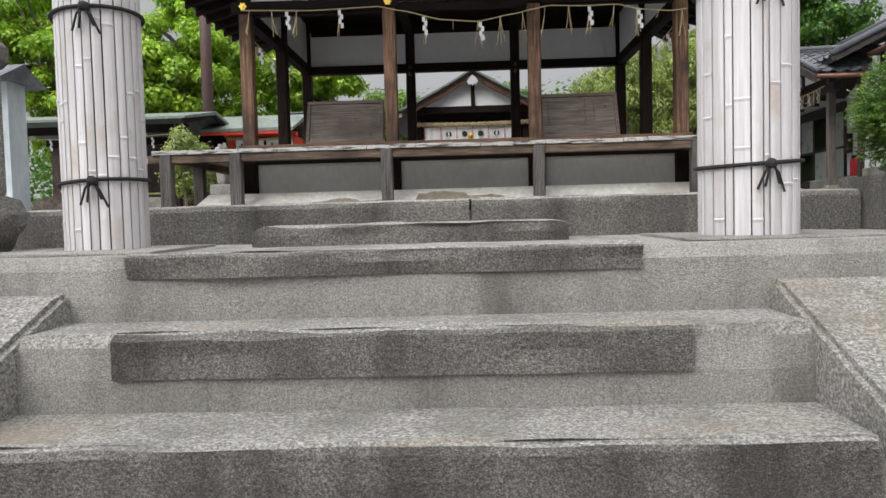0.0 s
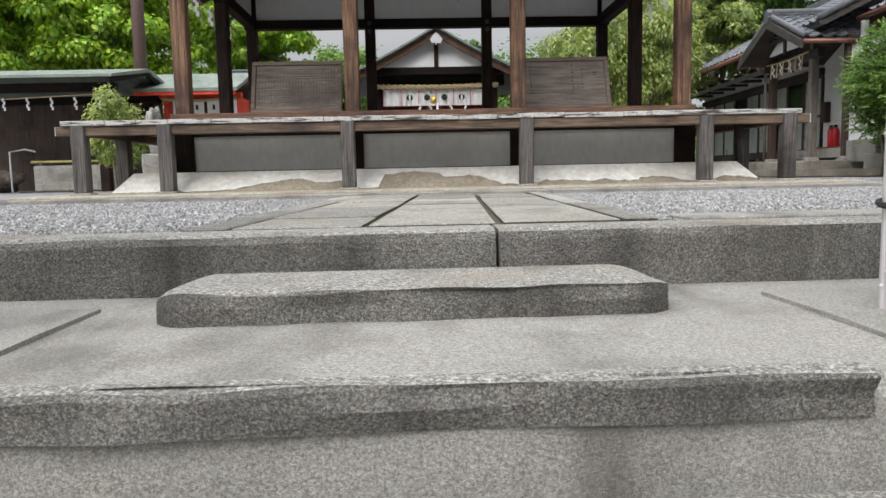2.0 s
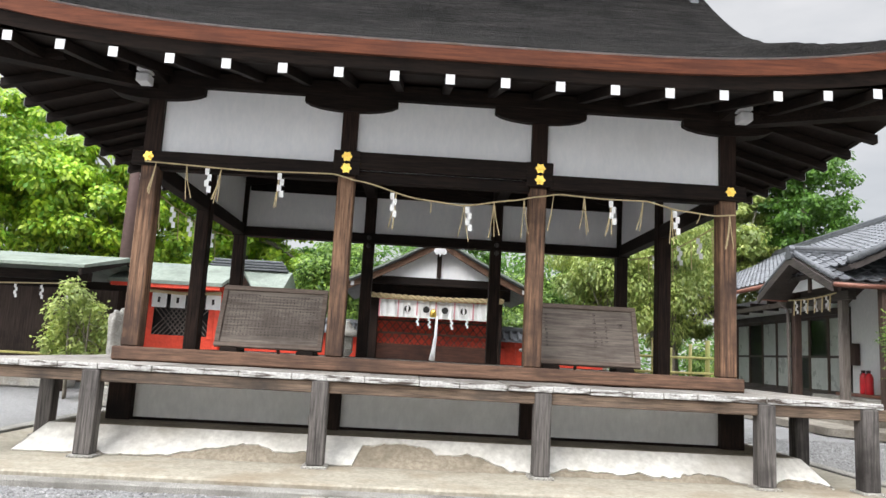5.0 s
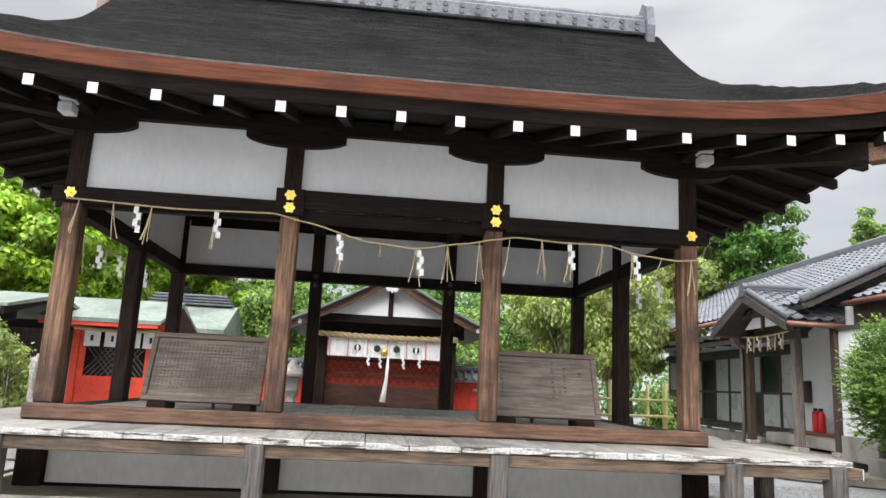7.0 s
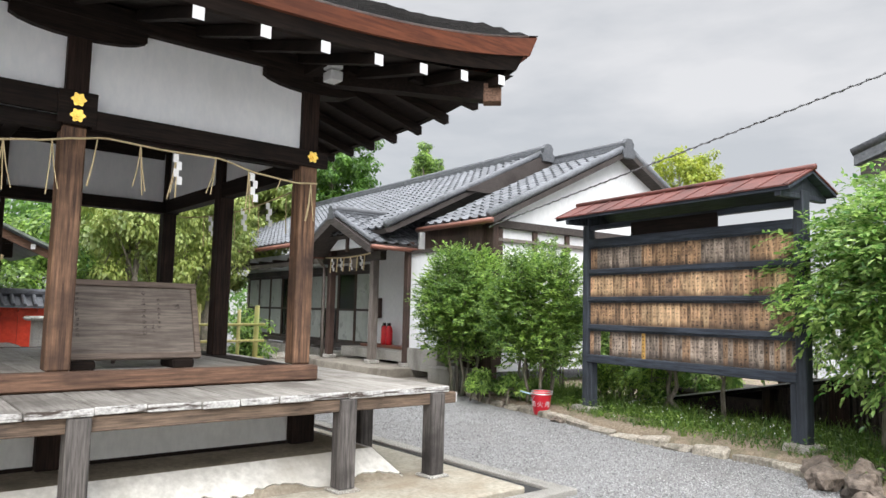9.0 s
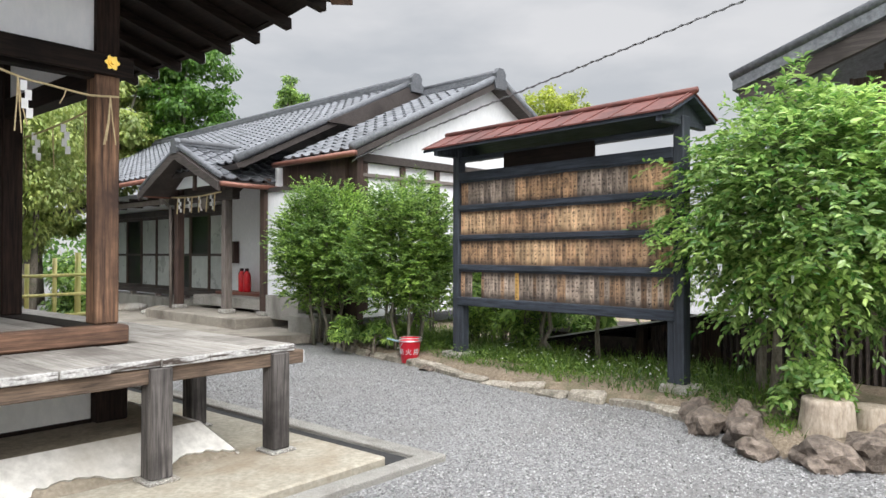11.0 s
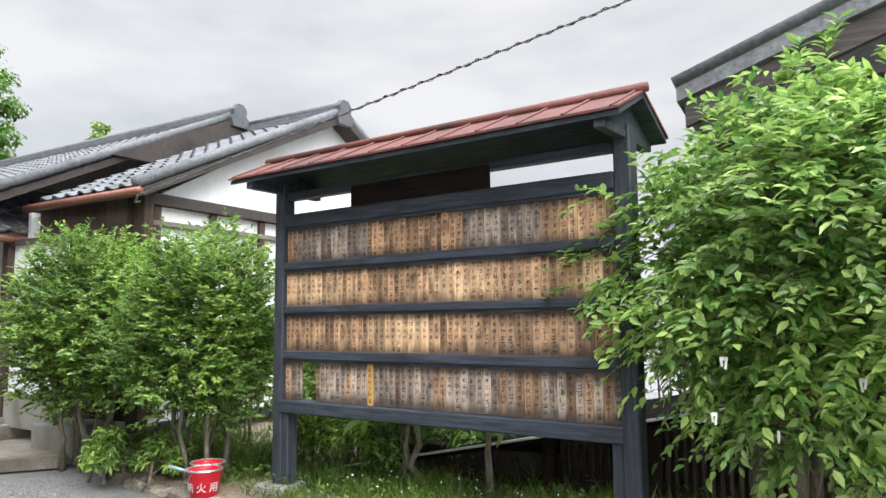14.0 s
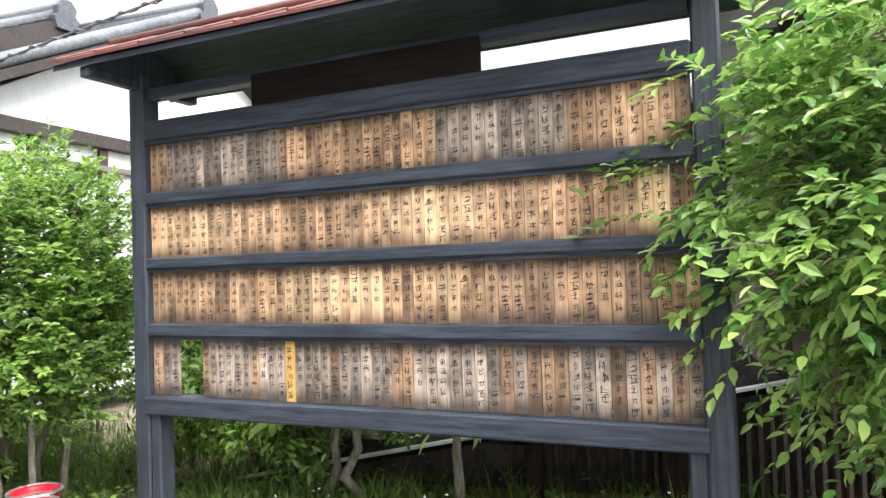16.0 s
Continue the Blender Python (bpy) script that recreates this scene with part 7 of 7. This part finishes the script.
for row, (z0, z1) in enumerate(ROWS_Z):
    plaque_me = {}
    for wi, w in enumerate((0.050, 0.058, 0.064)):
        for mi in range(4):
            bm = bx(-0.008, 0.008, -w / 2 + 0.0004, w / 2 - 0.0004, -(z1 - z0) / 2 - 0.008, (z1 - z0) / 2 + 0.012, bevel=0.003)
            me = bpy.data.meshes.new("plaque")
            bm.normal_update()
            bm.to_mesh(me)
            bm.free()
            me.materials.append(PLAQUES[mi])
            plaque_me[(wi, mi)] = me
    y = yb - 0.004
    kind = 0
    while y > ya + 0.02:
        wi = r3.choice((0, 0, 1, 1, 2)) if y > 8.9 else r3.choice((1, 2, 2))
        w = (0.050, 0.058, 0.064)[wi]
        if row == 3 and 10.20 < y <= 10.36:
            y -= 0.17
            continue
        if r3.random() < 0.22:
            kind = r3.choice((0, 0, 1, 2)) if row in (1, 2) else r3.choice((0, 1, 1, 3))
        if row == 1 and 8.55 < y < 9.02:
            kind = 2
        if row == 3:
            kind = 3 if r3.random() < 0.7 else 1
        squeeze = min(1.0, (y - ya) / w)
        w *= squeeze
        cy = y - w / 2
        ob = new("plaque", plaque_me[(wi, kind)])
        if row == 3 and abs(cy - 9.59) < 0.025:
            gm = plaque_me[(wi, kind)].copy()
            gm.materials[0] = GOLD_PLAQUE
            ob.data = gm
            tagged(ob, "new yellow name plaque")
        ob.parent = board
        ob.matrix_parent_inverse = rest[board].inverted()
        tilt = r3.uniform(-0.5, 0.5)
        ob.matrix_basis = pose(BX - 0.015 + r3.uniform(-0.005, 0.004), cy, (z0 + z1) / 2 + r3.uniform(-0.005, 0.003), tilt, 0, 0) @ Matrix.Diagonal((1, squeeze, 1, 1))
        ink = new("brush_writing", ink_meshes[r3.randrange(24)])
        ink.parent = ob
        tagged(ink, kind="stuff")
        ink.matrix_basis = pose(-0.0006, 0, 0.005)
        y -= w
part("backing_batten", bx(BX + 0.015, BX + 0.03, ya, 10.19, 2.17, 2.21), BOARD_RAIL, board)
part("backing_batten", bx(BX + 0.015, BX + 0.03, ya, 10.19, 1.80, 1.84), BOARD_RAIL, board)
board.location, board.rotation_euler = (BX + 0.093, 9.1, 0.07), (0, 0, radians(-7.7))

# ---- fire buckets ----
LADLE = plain("pale_blue_plastic", (0.35, 0.5, 0.58), 0.4)


def fire_bucket(x, y, label, ladle):
    t = thing("fire_bucket", label, "bucket", (x, y, 0.0), "fire buckets")
    part("pail", lathe(bmesh.new(), [(0.10, 0.0), (0.105, 0.005), (0.14, 0.27), (0.146, 0.285), (0.134, 0.285), (0.128, 0.26), (0.09, 0.10)], (x, y, 0.008), 26), BUCKET_RED, t, "", True)
    part("rim", tube(bmesh.new(), [(x + 0.145 * math.cos(a), y + 0.145 * math.sin(a), 0.292) for a in (2 * math.pi * i / 28 for i in range(29))], 0.010, 6, False), TIN, t, "bare tin rim")
    part("water", lathe(bmesh.new(), [(0.133, 0.255), (0.1325, 0.2552)], (x, y, 0.0), 24), TIN, t, "still water")
    part("handle", tube(bmesh.new(), [(x - 0.14, y, 0.27), (x - 0.13, y + 0.06, 0.20), (x - 0.10, y + 0.13, 0.19), (x, y + 0.16, 0.22), (x + 0.10, y + 0.13, 0.25), (x + 0.14, y, 0.27)], 0.005, 6), TIN, t, "thin wire handle")
    if ladle:
        part("ladle", tube(bmesh.new(), [(x - 0.03, y + 0.11, 0.26), (x - 0.08, y + 0.33, 0.30)], 0.012, 8), LADLE, t, "pale blue ladle handle")
    front = math.atan2(-0.78, -0.62)
    for k, ch in enumerate("防火用"):
        a = front + (k - 1.35) * 0.80
        out = Vector((math.cos(a), math.sin(a), 0))
        along = Vector((-out.y, out.x, 0))
        m = Matrix((along, (out * 0.13 + Vector((0, 0, 1))).normalized(), out)).transposed().to_4x4()
        m.translation = Vector((x, y, 0.155)) + out * 0.128
        writing(ch, 0.085, m, WHITE_PAINT, t, "character", 0.002)


fire_bucket(7.20, 11.14, "red enamelled fire bucket with white lettering, ladle handle sticking out", True)
fire_bucket(7.42, 11.33, "red enamelled fire bucket tucked behind another at the bed", False)

# ---- garden bed in front of the board ----
bed = thing("garden_bed", "raised earth bed with weeds behind a low stone edge", "garden bed", (8.0, 10.0, 0.0), kind="structure")
bm = bmesh.new()
edge = [(8.1, 14.0), (7.48, 12.4), (7.30, 11.6), (7.16, 10.95), (6.87, 10.0), (6.67, 9.15), (6.60, 8.45), (6.66, 7.6), (6.3, 6.9), (5.75, 6.3), (5.8, 5.4), (6.3, 4.4), (6.6, 3.0)]
xs = 12
grid = []
for i, (ex, ey) in enumerate(edge):
    grid.append([bm.verts.new((ex + (15 - ex) * (k / xs) ** 2, ey, (-0.03 if k == 0 else 0.07) + 0.035 * noise.noise(Vector((ex + k, ey * 1.7, 0))) + (0.02 * k if k < 3 else 0.05))) for k in range(xs + 1)])
for a, b in zip(grid, grid[1:]):
    for k in range(xs):
        bm.faces.new((a[k], b[k], b[k + 1], a[k + 1]))
bmesh.ops.recalc_face_normals(bm, faces=bm.faces)
part("soil", bm, SOIL, bed, "brown soil with moss", True)
r4 = random.Random(12)
edge_stones = [(edge[i], edge[i + 1]) for i in range(0, 8)]
for (a, b) in edge_stones:
    ln = math.hypot(b[0] - a[0], b[1] - a[1])
    m = max(1, int(ln / 0.34))
    for k in range(m):
        s = (k + 0.5) / m
        x, y = a[0] + (b[0] - a[0]) * s, a[1] + (b[1] - a[1]) * s
        ang = math.atan2(b[1] - a[1], b[0] - a[0])
        bm = bx(-ln / m / 2 + 0.004, ln / m / 2 - r4.uniform(0.004, 0.05), -0.085, 0.07, -0.05, 0.055 + r4.uniform(-0.025, 0.03), bevel=0.02)
        for v in bm.verts:
            v.co += Vector((noise.noise(v.co * 9 + Vector((x, y, 0))), noise.noise(v.co * 8 + Vector((y, x, 3))), noise.noise(v.co * 7 + Vector((x, 5, y))))) * 0.045
        bm.transform(Matrix.Translation((x, y, 0)) @ Matrix.Rotation(ang, 4, "Z"))
        part("edge_stone", bm, PALE_EDGE, bed)
for i, (x, y, sx, sy, sz) in enumerate(((6.15, 6.95, 0.17, 0.13, 0.19), (5.95, 6.60, 0.15, 0.13, 0.20), (5.72, 6.45, 0.15, 0.12, 0.12), (6.35, 6.72, 0.18, 0.14, 0.22), (6.55, 7.15, 0.17, 0.12, 0.18), (5.75, 6.02, 0.22, 0.17, 0.17),
                                        (6.0, 5.75, 0.24, 0.2, 0.24), (6.75, 6.3, 0.2, 0.18, 0.3), (7.42, 12.05, 0.10, 0.08, 0.13), (7.62, 12.70, 0.14, 0.11, 0.20), (7.92, 13.45, 0.15, 0.12, 0.19), (7.80, 13.05, 0.12, 0.10, 0.14), (7.10, 10.62, 0.22, 0.11, 0.09))):
    g = thing("garden_rock", "rough brown-grey garden rock at the bed's edge", "rock", (x, y, 0), "garden rocks")
    part("rock", rocky(bmesh.new(), (x, y, -0.02), (sx, sy, sz), 20 + i, 0.5), ROCK, g)
for x, y, r, h in ((6.25, 6.12, 0.17, 0.32), (6.62, 5.9, 0.14, 0.24)):
    st = thing("tree_stump", "pale sawn tree stump with rough bark", "tree stump", (x, y, 0.03), "tree stumps")
    bm = lathe(bmesh.new(), [(r * 1.25, 0.0), (r * 1.08, h * 0.25), (r, h * 0.9), (r * 0.94, h), (r * 0.5, h + 0.004)], (x, y, 0.03), 22)
    for v in bm.verts:
        v.co += Vector((noise.noise(v.co * 9), noise.noise(v.co * 9 + Vector((9, 0, 0))), 0)) * 0.03
    part("wood", bm, STUMP, st, "", True)

# weeds and grass
rng = np.random.default_rng(21)
def blades(n, pts, h, wdt, rng):
    lean = rng.normal(0, 0.35, (n, 2))
    hh = h * rng.uniform(0.4, 1.4, n)
    a = rng.uniform(0, 2 * np.pi, n)
    side = np.stack([np.cos(a), np.sin(a), np.zeros(n)], 1) * wdt
    tip = pts + np.stack([lean[:, 0] * hh, lean[:, 1] * hh, hh], 1)
    mid = pts + np.stack([lean[:, 0] * hh * 0.3, lean[:, 1] * hh * 0.3, hh * 0.55], 1)
    v = np.stack([pts - side, pts + side, mid + side * 0.8, mid - side * 0.8, tip], 1).reshape(-1, 3)
    f = []
    for i in range(n):
        b = 5 * i
        f += [(b, b + 1, b + 2), (b, b + 2, b + 3), (b + 3, b + 2, b + 4)]
    return v, f
n = 17000
gy = np.concatenate([rng.uniform(6.2, 12.6, n - 5000), rng.uniform(12.2, 13.9, 2500), rng.uniform(9.2, 12.2, 2500)])
ex = np.interp(gy, [p[1] for p in edge[::-1]], [p[0] for p in edge[::-1]])
gx = ex + 0.12 + 0.25 * rng.random(n) + rng.beta(1.1, 2.6, n) * 2.2
clump = np.array([noise.noise(Vector((float(a) * 1.6, float(b) * 1.6, 0))) for a, b in zip(gx, gy)])
keep = clump > -0.22 + 0.3 * rng.random(n) - 0.2
pts = np.stack([gx, gy, np.full(n, 0.05)], 1)[keep]
hgt = 0.11 * (1 + 0.9 * np.clip(clump[keep], 0, 1) + 0.8 * (gx[keep] - ex[keep] > 0.6))
v, f = blades(len(pts), pts, hgt, 0.006, rng)
me = bpy.data.meshes.new("grass")
me.from_pydata(v, [], f)
tagged(mesh_part("grass", me, GRASS), "green grass and weeds in the garden bed", "grass", "", "stuff")
k = 9000
gy = rng.uniform(6.3, 13.2, k)
ex = np.interp(gy, [p[1] for p in edge[::-1]], [p[0] for p in edge[::-1]])
gx = ex + 0.15 + rng.beta(1.2, 2.2, k) * 2.0
p = np.stack([gx, gy, 0.06 + rng.random(k) ** 2 * 0.22], 1)
nn = np.tile(np.array([[0, 0, 1.0]]), (k, 1))
tagged(mesh_part("weed_leaves", leaf_mesh("weed_leaves", p, nn, 0.05, rng), GRASS), "low broad-leaved weeds in the garden bed", "weeds", "", "stuff")
k = 130
gy = rng.uniform(7.6, 9.9, k)
p = np.stack([7.05 + rng.random(k) * 0.9, gy, 0.14 + rng.random(k) * 0.2], 1)
tagged(mesh_part("white_flowers", leaf_mesh("white_flowers", p, np.tile(np.array([[-0.4, -0.4, 0.8]]), (k, 1)), 0.022, rng), PETAL), "tiny white flowers among the weeds", "flowers", "", "stuff")

# low dark shed behind the board
shed = thing("dark_shed", "low dark shed of rusty corrugated sheet behind the board", "shed", (9.0, 8.0, 0.05))
part("roof", prism(bmesh.new(), [(7.05, 0.88), (10.4, 0.20), (10.4, 0.16), (7.05, 0.84)], "x", 8.15, 10.6), BARK_ROOF, shed, "black weathered felt roof")
part("roof_edge", prism(bmesh.new(), [(7.05, 0.897), (10.4, 0.217), (10.4, 0.20), (7.05, 0.88)], "x", 8.10, 8.149), TIN, shed, "pale metal roof edge")
part("wall", bx(8.5, 10.4, 7.1, 10.2, 0.0, 0.4), RUST_SHEET, shed)
part("front_sheet", bx(8.49, 8.55, 5.8, 8.45, 0.0, 0.72), RUST_SHEET, shed)
for k in range(39):
    part("corrugation", tube(bmesh.new(), [(8.48, 5.9 + 0.065 * k, 0.05), (8.48, 5.9 + 0.065 * k, 0.70)], 0.022, 6), RUST_SHEET, shed)
part("beam", bx(8.2, 8.35, 7.6, 7.75, 0.0, 0.75, bevel=0.01), DARK_Z, shed)
part("beam", bx(8.22, 8.34, 8.42, 8.52, 0.0, 0.58, bevel=0.01), DARK_Z, shed)

# brown boarded building at the right
bb = thing("brown_building", "brown vertical-boarded building with a grey tiled roof", "house", (10.5, 3.5, 0.0))
BB_SHIFT = (10.5, 3.72, -0.05)
y = 6.9
k = 0
while y > -1.0:
    zt = 2.95 + 0.36 * (6.9 - y) if y > 3.4 else 4.2 - 0.36 * (3.4 - y)
    part("wall_board", bx(8.60 + 0.006 * (k % 2), 8.66, y - 0.148, y - 0.002, 0.0, zt), BROWN_BOARD, bb)
    part("batten", bx(8.575, 8.599, y - 0.016, y + 0.016, 0.0, zt), BROWN_BOARD, bb)
    y -= 0.15
    k += 1
part("side_wall", bx(8.67, 14.0, 6.82, 6.9, 0.0, 2.9), BROWN_BOARD, bb)
part("roof", prism(bmesh.new(), [(7.1, 3.245), (3.4, 4.58), (-0.8, 3.10), (-0.8, 2.98), (3.4, 4.44), (7.1, 3.122)], "x", 7.92, 14.5), KAWARA_FAR, bb, "grey tiled roof with a heavy verge")
part("bargeboard", prism(bmesh.new(), [(7.05, 3.115), (3.4, 4.435), (-0.75, 2.975), (-0.75, 2.80), (3.4, 4.25), (7.05, 2.94)], "x", 7.96, 8.03), HOUSE_WOOD_Y, bb, "grey weathered bargeboard")
part("verge_roll", tube(bmesh.new(), [(7.95, 7.12, 3.265), (7.95, 3.4, 4.62)], 0.055, 8), KAWARA, bb, "", True)
for y, z in ((6.6, 3.12), (5.2, 3.62)):
    part("purlin_end", bx(8.03, 8.6, y - 0.07, y + 0.07, z - 0.26, z - 0.10, bevel=0.01), BROWN_BOARD, bb)

bb.location = BB_SHIFT

# ==== plants ====
spray_tree("broadleaf_tree", "multi-stemmed garden tree with glossy broad green leaves", "tree", (7.25, 6.70, 0.08), 2.9, (7.02, 6.36, 1.82), (0.88, 1.12, 0.97), 3500, 12, 0.27, 0.078, LEAF_GLOSSY, 3, 4, 0.042, 0.10, 0.45, 0.08)
for y, tall, wide, seed, twigs in ((13.42, 1.70, 0.80, 4, 3600), (11.70, 1.62, 0.68, 5, 3300)):
    spray_tree("hedge_bush", "dense bright green rounded shrub on many thin stems", "shrub", (7.72, y, 0.08), 2.6, (7.72, y, tall - 0.16), (0.76, wide, 0.94), twigs, 14, 0.24, 0.055, LEAF_HEDGE, seed, 7, 0.022, 0.45, 0.15, 0.10, 0.35, "shrubs before the house", 0.22)
for y, seed in ((9.66, 6), (9.46, 16), (8.82, 26)):
    spray_tree("garden_shrub", "thin-stemmed shrub with broad leaves under the board", "shrub", (7.9, y, 0.08), 1.1, (7.92, y, 1.0), (0.30, 0.34, 0.22), 30, 7, 0.22, 0.15, LEAF_GLOSSY, seed, 1, 0.032, 0.0, 0.6, 0.0, 0.3, "thin-stemmed shrubs under the board", 0.02)
make_tree("garden_shrub", "leafy low shrub behind the board", "shrub", (8.3, 10.4, 0.08), 1.3, (8.3, 10.5, 0.75), (0.6, 0.7, 0.6), 30, 3800, 0.06, LEAF_HEDGE, 7, 0.03, 4, 0.3)
make_tree("garden_shrub", "leafy low shrub beside the bed", "shrub", (6.6, 6.15, 0.08), 0.5, (6.5, 6.25, 0.40), (0.30, 0.36, 0.34), 22, 1500, 0.07, LEAF_GLOSSY, 8, 0.02, 3, 0.35)
for i, (x, y, z, sx, sz, k) in enumerate(((8.7, 11.1, 0.95, 0.55, 0.8, 5200), (8.9, 12.4, 1.0, 0.6, 0.85, 5200), (7.35, 12.55, 0.30, 0.28, 0.24, 1500), (7.45, 11.95, 0.28, 0.30, 0.22, 1500), (8.2, 9.9, 0.55, 0.45, 0.40, 2600), (9.3, 10.2, 0.9, 0.5, 0.7, 4200), (8.55, 10.35, 0.62, 0.5, 0.48, 4200), (8.75, 9.55, 0.60, 0.5, 0.42, 3800), (10.9, 9.2, 1.0, 0.7, 0.9, 4200), (10.8, 7.9, 1.1, 0.7, 0.9, 4200))):
    make_tree("garden_shrub", "leafy dark green shrub growing in the bed", "shrub", (x, y, 0.08), z + sz, (x, y, z), (sx, sx, sz), 30, k, 0.07, LEAF_HEDGE, 60 + i, 0.03, 4, 0.28, shape="slim")
make_tree("yellow_shrub", "small yellow-green shrub beside the water pavilion", "shrub", (-5.55, 14.6, 0.0), 1.9, (-5.6, 14.6, 1.1), (0.72, 0.6, 0.85), 40, 5200, 0.075, LEAF_OLIVE, 9, 0.04, 4, 0.26)
make_tree("garden_shrub", "green shrub by the bamboo trellis", "shrub", (4.7, 15.3, 0.0), 1.5, (4.7, 15.3, 0.95), (0.55, 0.5, 0.65), 24, 2600, 0.075, LEAF_HEDGE, 10, 0.03, 4, 0.3)
def paper_slip(x, y, z, turned):
    """A folded fortune slip knotted round a twig, its two ends hanging apart."""
    t = thing("paper_slip", "white folded paper fortune slip tied to a twig", "paper slip", (x, y, z), "paper fortune slips in the tree")
    for name, u0, u1, drop in (("knot", -0.007, 0.007, 0.015), ("tail", -0.020, -0.008, 0.055), ("tail", 0.008, 0.019, 0.042)):
        m = Matrix.Translation((x, y, z)) @ Matrix.Rotation(turned, 4, "Z") @ Matrix.Rotation(radians(8) * (1 if u0 > 0 else -1), 4, "Y")
        part(name, bx(u0, u1, -0.003, 0.003, -drop, 0.004, bevel=0.001, m=m), PAPER, t)


for k, (x, y, z) in enumerate(((6.38, 6.92, 1.32), (6.42, 6.98, 1.05), (6.36, 6.60, 1.62), (6.42, 6.70, 0.98), (6.30, 6.35, 1.24))):
    paper_slip(x, y, z, 1.9 + 0.5 * k)
# drooping trees between stage and house
make_tree("weeping_tree", "tall olive-green drooping tree behind the stage", "tree", (4.6, 21.5, 0.0), 5.5, (4.6, 21.5, 3.2), (1.6, 1.3, 2.3), 60, 16000, 0.12, LEAF_OLIVE, 11, 0.12, 2, 0.24, droop=2.0)
make_tree("weeping_tree", "tall olive-green drooping tree behind the stage", "tree", (6.6, 22.5, 0.0), 5.5, (6.4, 22.3, 3.6), (1.5, 1.3, 2.5), 60, 16000, 0.12, LEAF_OLIVE, 12, 0.12, 2, 0.24, droop=2.0)
make_tree("garden_tree", "leafy green tree behind the red fence", "tree", (2.6, 22.0, 0.0), 4.0, (2.5, 22.0, 2.2), (1.7, 1.2, 1.5), 50, 12000, 0.12, LEAF_HEDGE, 13, 0.1, 1, 0.26)
make_tree("garden_tree", "leafy green tree behind the red fence", "tree", (-2.6, 23.0, 0.0), 4.4, (-2.6, 23.0, 2.6), (1.6, 1.2, 1.7), 50, 12000, 0.12, LEAF_HEDGE, 14, 0.1, 1, 0.26)
# the big trees at the left and far right
for i, (x, y, h, w, mat, sz) in enumerate(((-9.0, 24.0, 8.6, 3.2, LEAF_BRIGHT, 0.16), (-12.5, 22.5, 8.8, 3.2, LEAF_BRIGHT, 0.16), (-6.2, 27.0, 7.6, 2.8, LEAF_BRIGHT, 0.16), (-15.8, 21.0, 9.0, 3.2, LEAF_BRIGHT, 0.16), (-3.4, 30.0, 5.6, 2.4, LEAF_DEEP, 0.16),
                                           (10.9, 28.6, 9.6, 2.2, LEAF_OLIVE, 0.16), (13.8, 28.6, 11.2, 2.6, LEAF_DEEP, 0.16), (8.2, 26.5, 7.0, 1.8, LEAF_OLIVE, 0.15), (0.6, 27.0, 5.2, 2.6, LEAF_DEEP, 0.15), (7.0, 32.0, 6.0, 2.6, LEAF_HEDGE, 0.17))):
    make_tree("large_tree", ("tall bright green maple at the edge of the grounds" if mat is LEAF_BRIGHT else "tall dark green tree behind the buildings"), "tree", (x, y, 0.0), h, (x, y, h * 0.58), (w, w * 0.85, h * 0.42), 150, 52000 if mat is LEAF_BRIGHT else 34000, sz, mat, 30 + i, 0.28, 1,
              0.17, "large trees around the grounds", "plain", 0.9, flat=0.5)
make_tree("far_tree", "yellow-green tree top beyond the house", "tree", (29.4, 22.5, 0.0), 9.6, (29.4, 22.5, 8.3), (1.9, 1.9, 1.4), 46, 6500, 0.15, LEAF_FAR, 50, 0.2, 1, 0.25, shape="plain")
make_tree("far_tree", "green tree top beyond the house roof", "tree", (24.8, 36.3, 0.0), 12.0, (24.8, 36.3, 10.1), (1.0, 1.0, 1.5), 26, 3500, 0.16, LEAF_HEDGE, 51, 0.2, 1, 0.28, shape="plain")
# woods that close the view
rng = np.random.default_rng(99)
cen, rad = [], []
for k in range(330):
    a = rng.uniform(-1.25, 1.15)
    d = rng.uniform(33, 42)
    x, y = math.sin(a) * d, 8 + math.cos(a) * d
    low = 6.5 if x < 9 else 3.2
    cen.append((x, y, rng.uniform(0.3, low)))
    rad.append(rng.uniform(1.0, 2.0))
p, nn = crown_points(cen, rad, 60000, rng)
keep = p[:, 2] > 0.05
tagged(mesh_part("far_woods", leaf_mesh("far_woods", p[keep], nn[keep], 0.30, rng, "plain"), LEAF_DEEP), "dark green woods around the shrine grounds", "woods", "", "stuff")
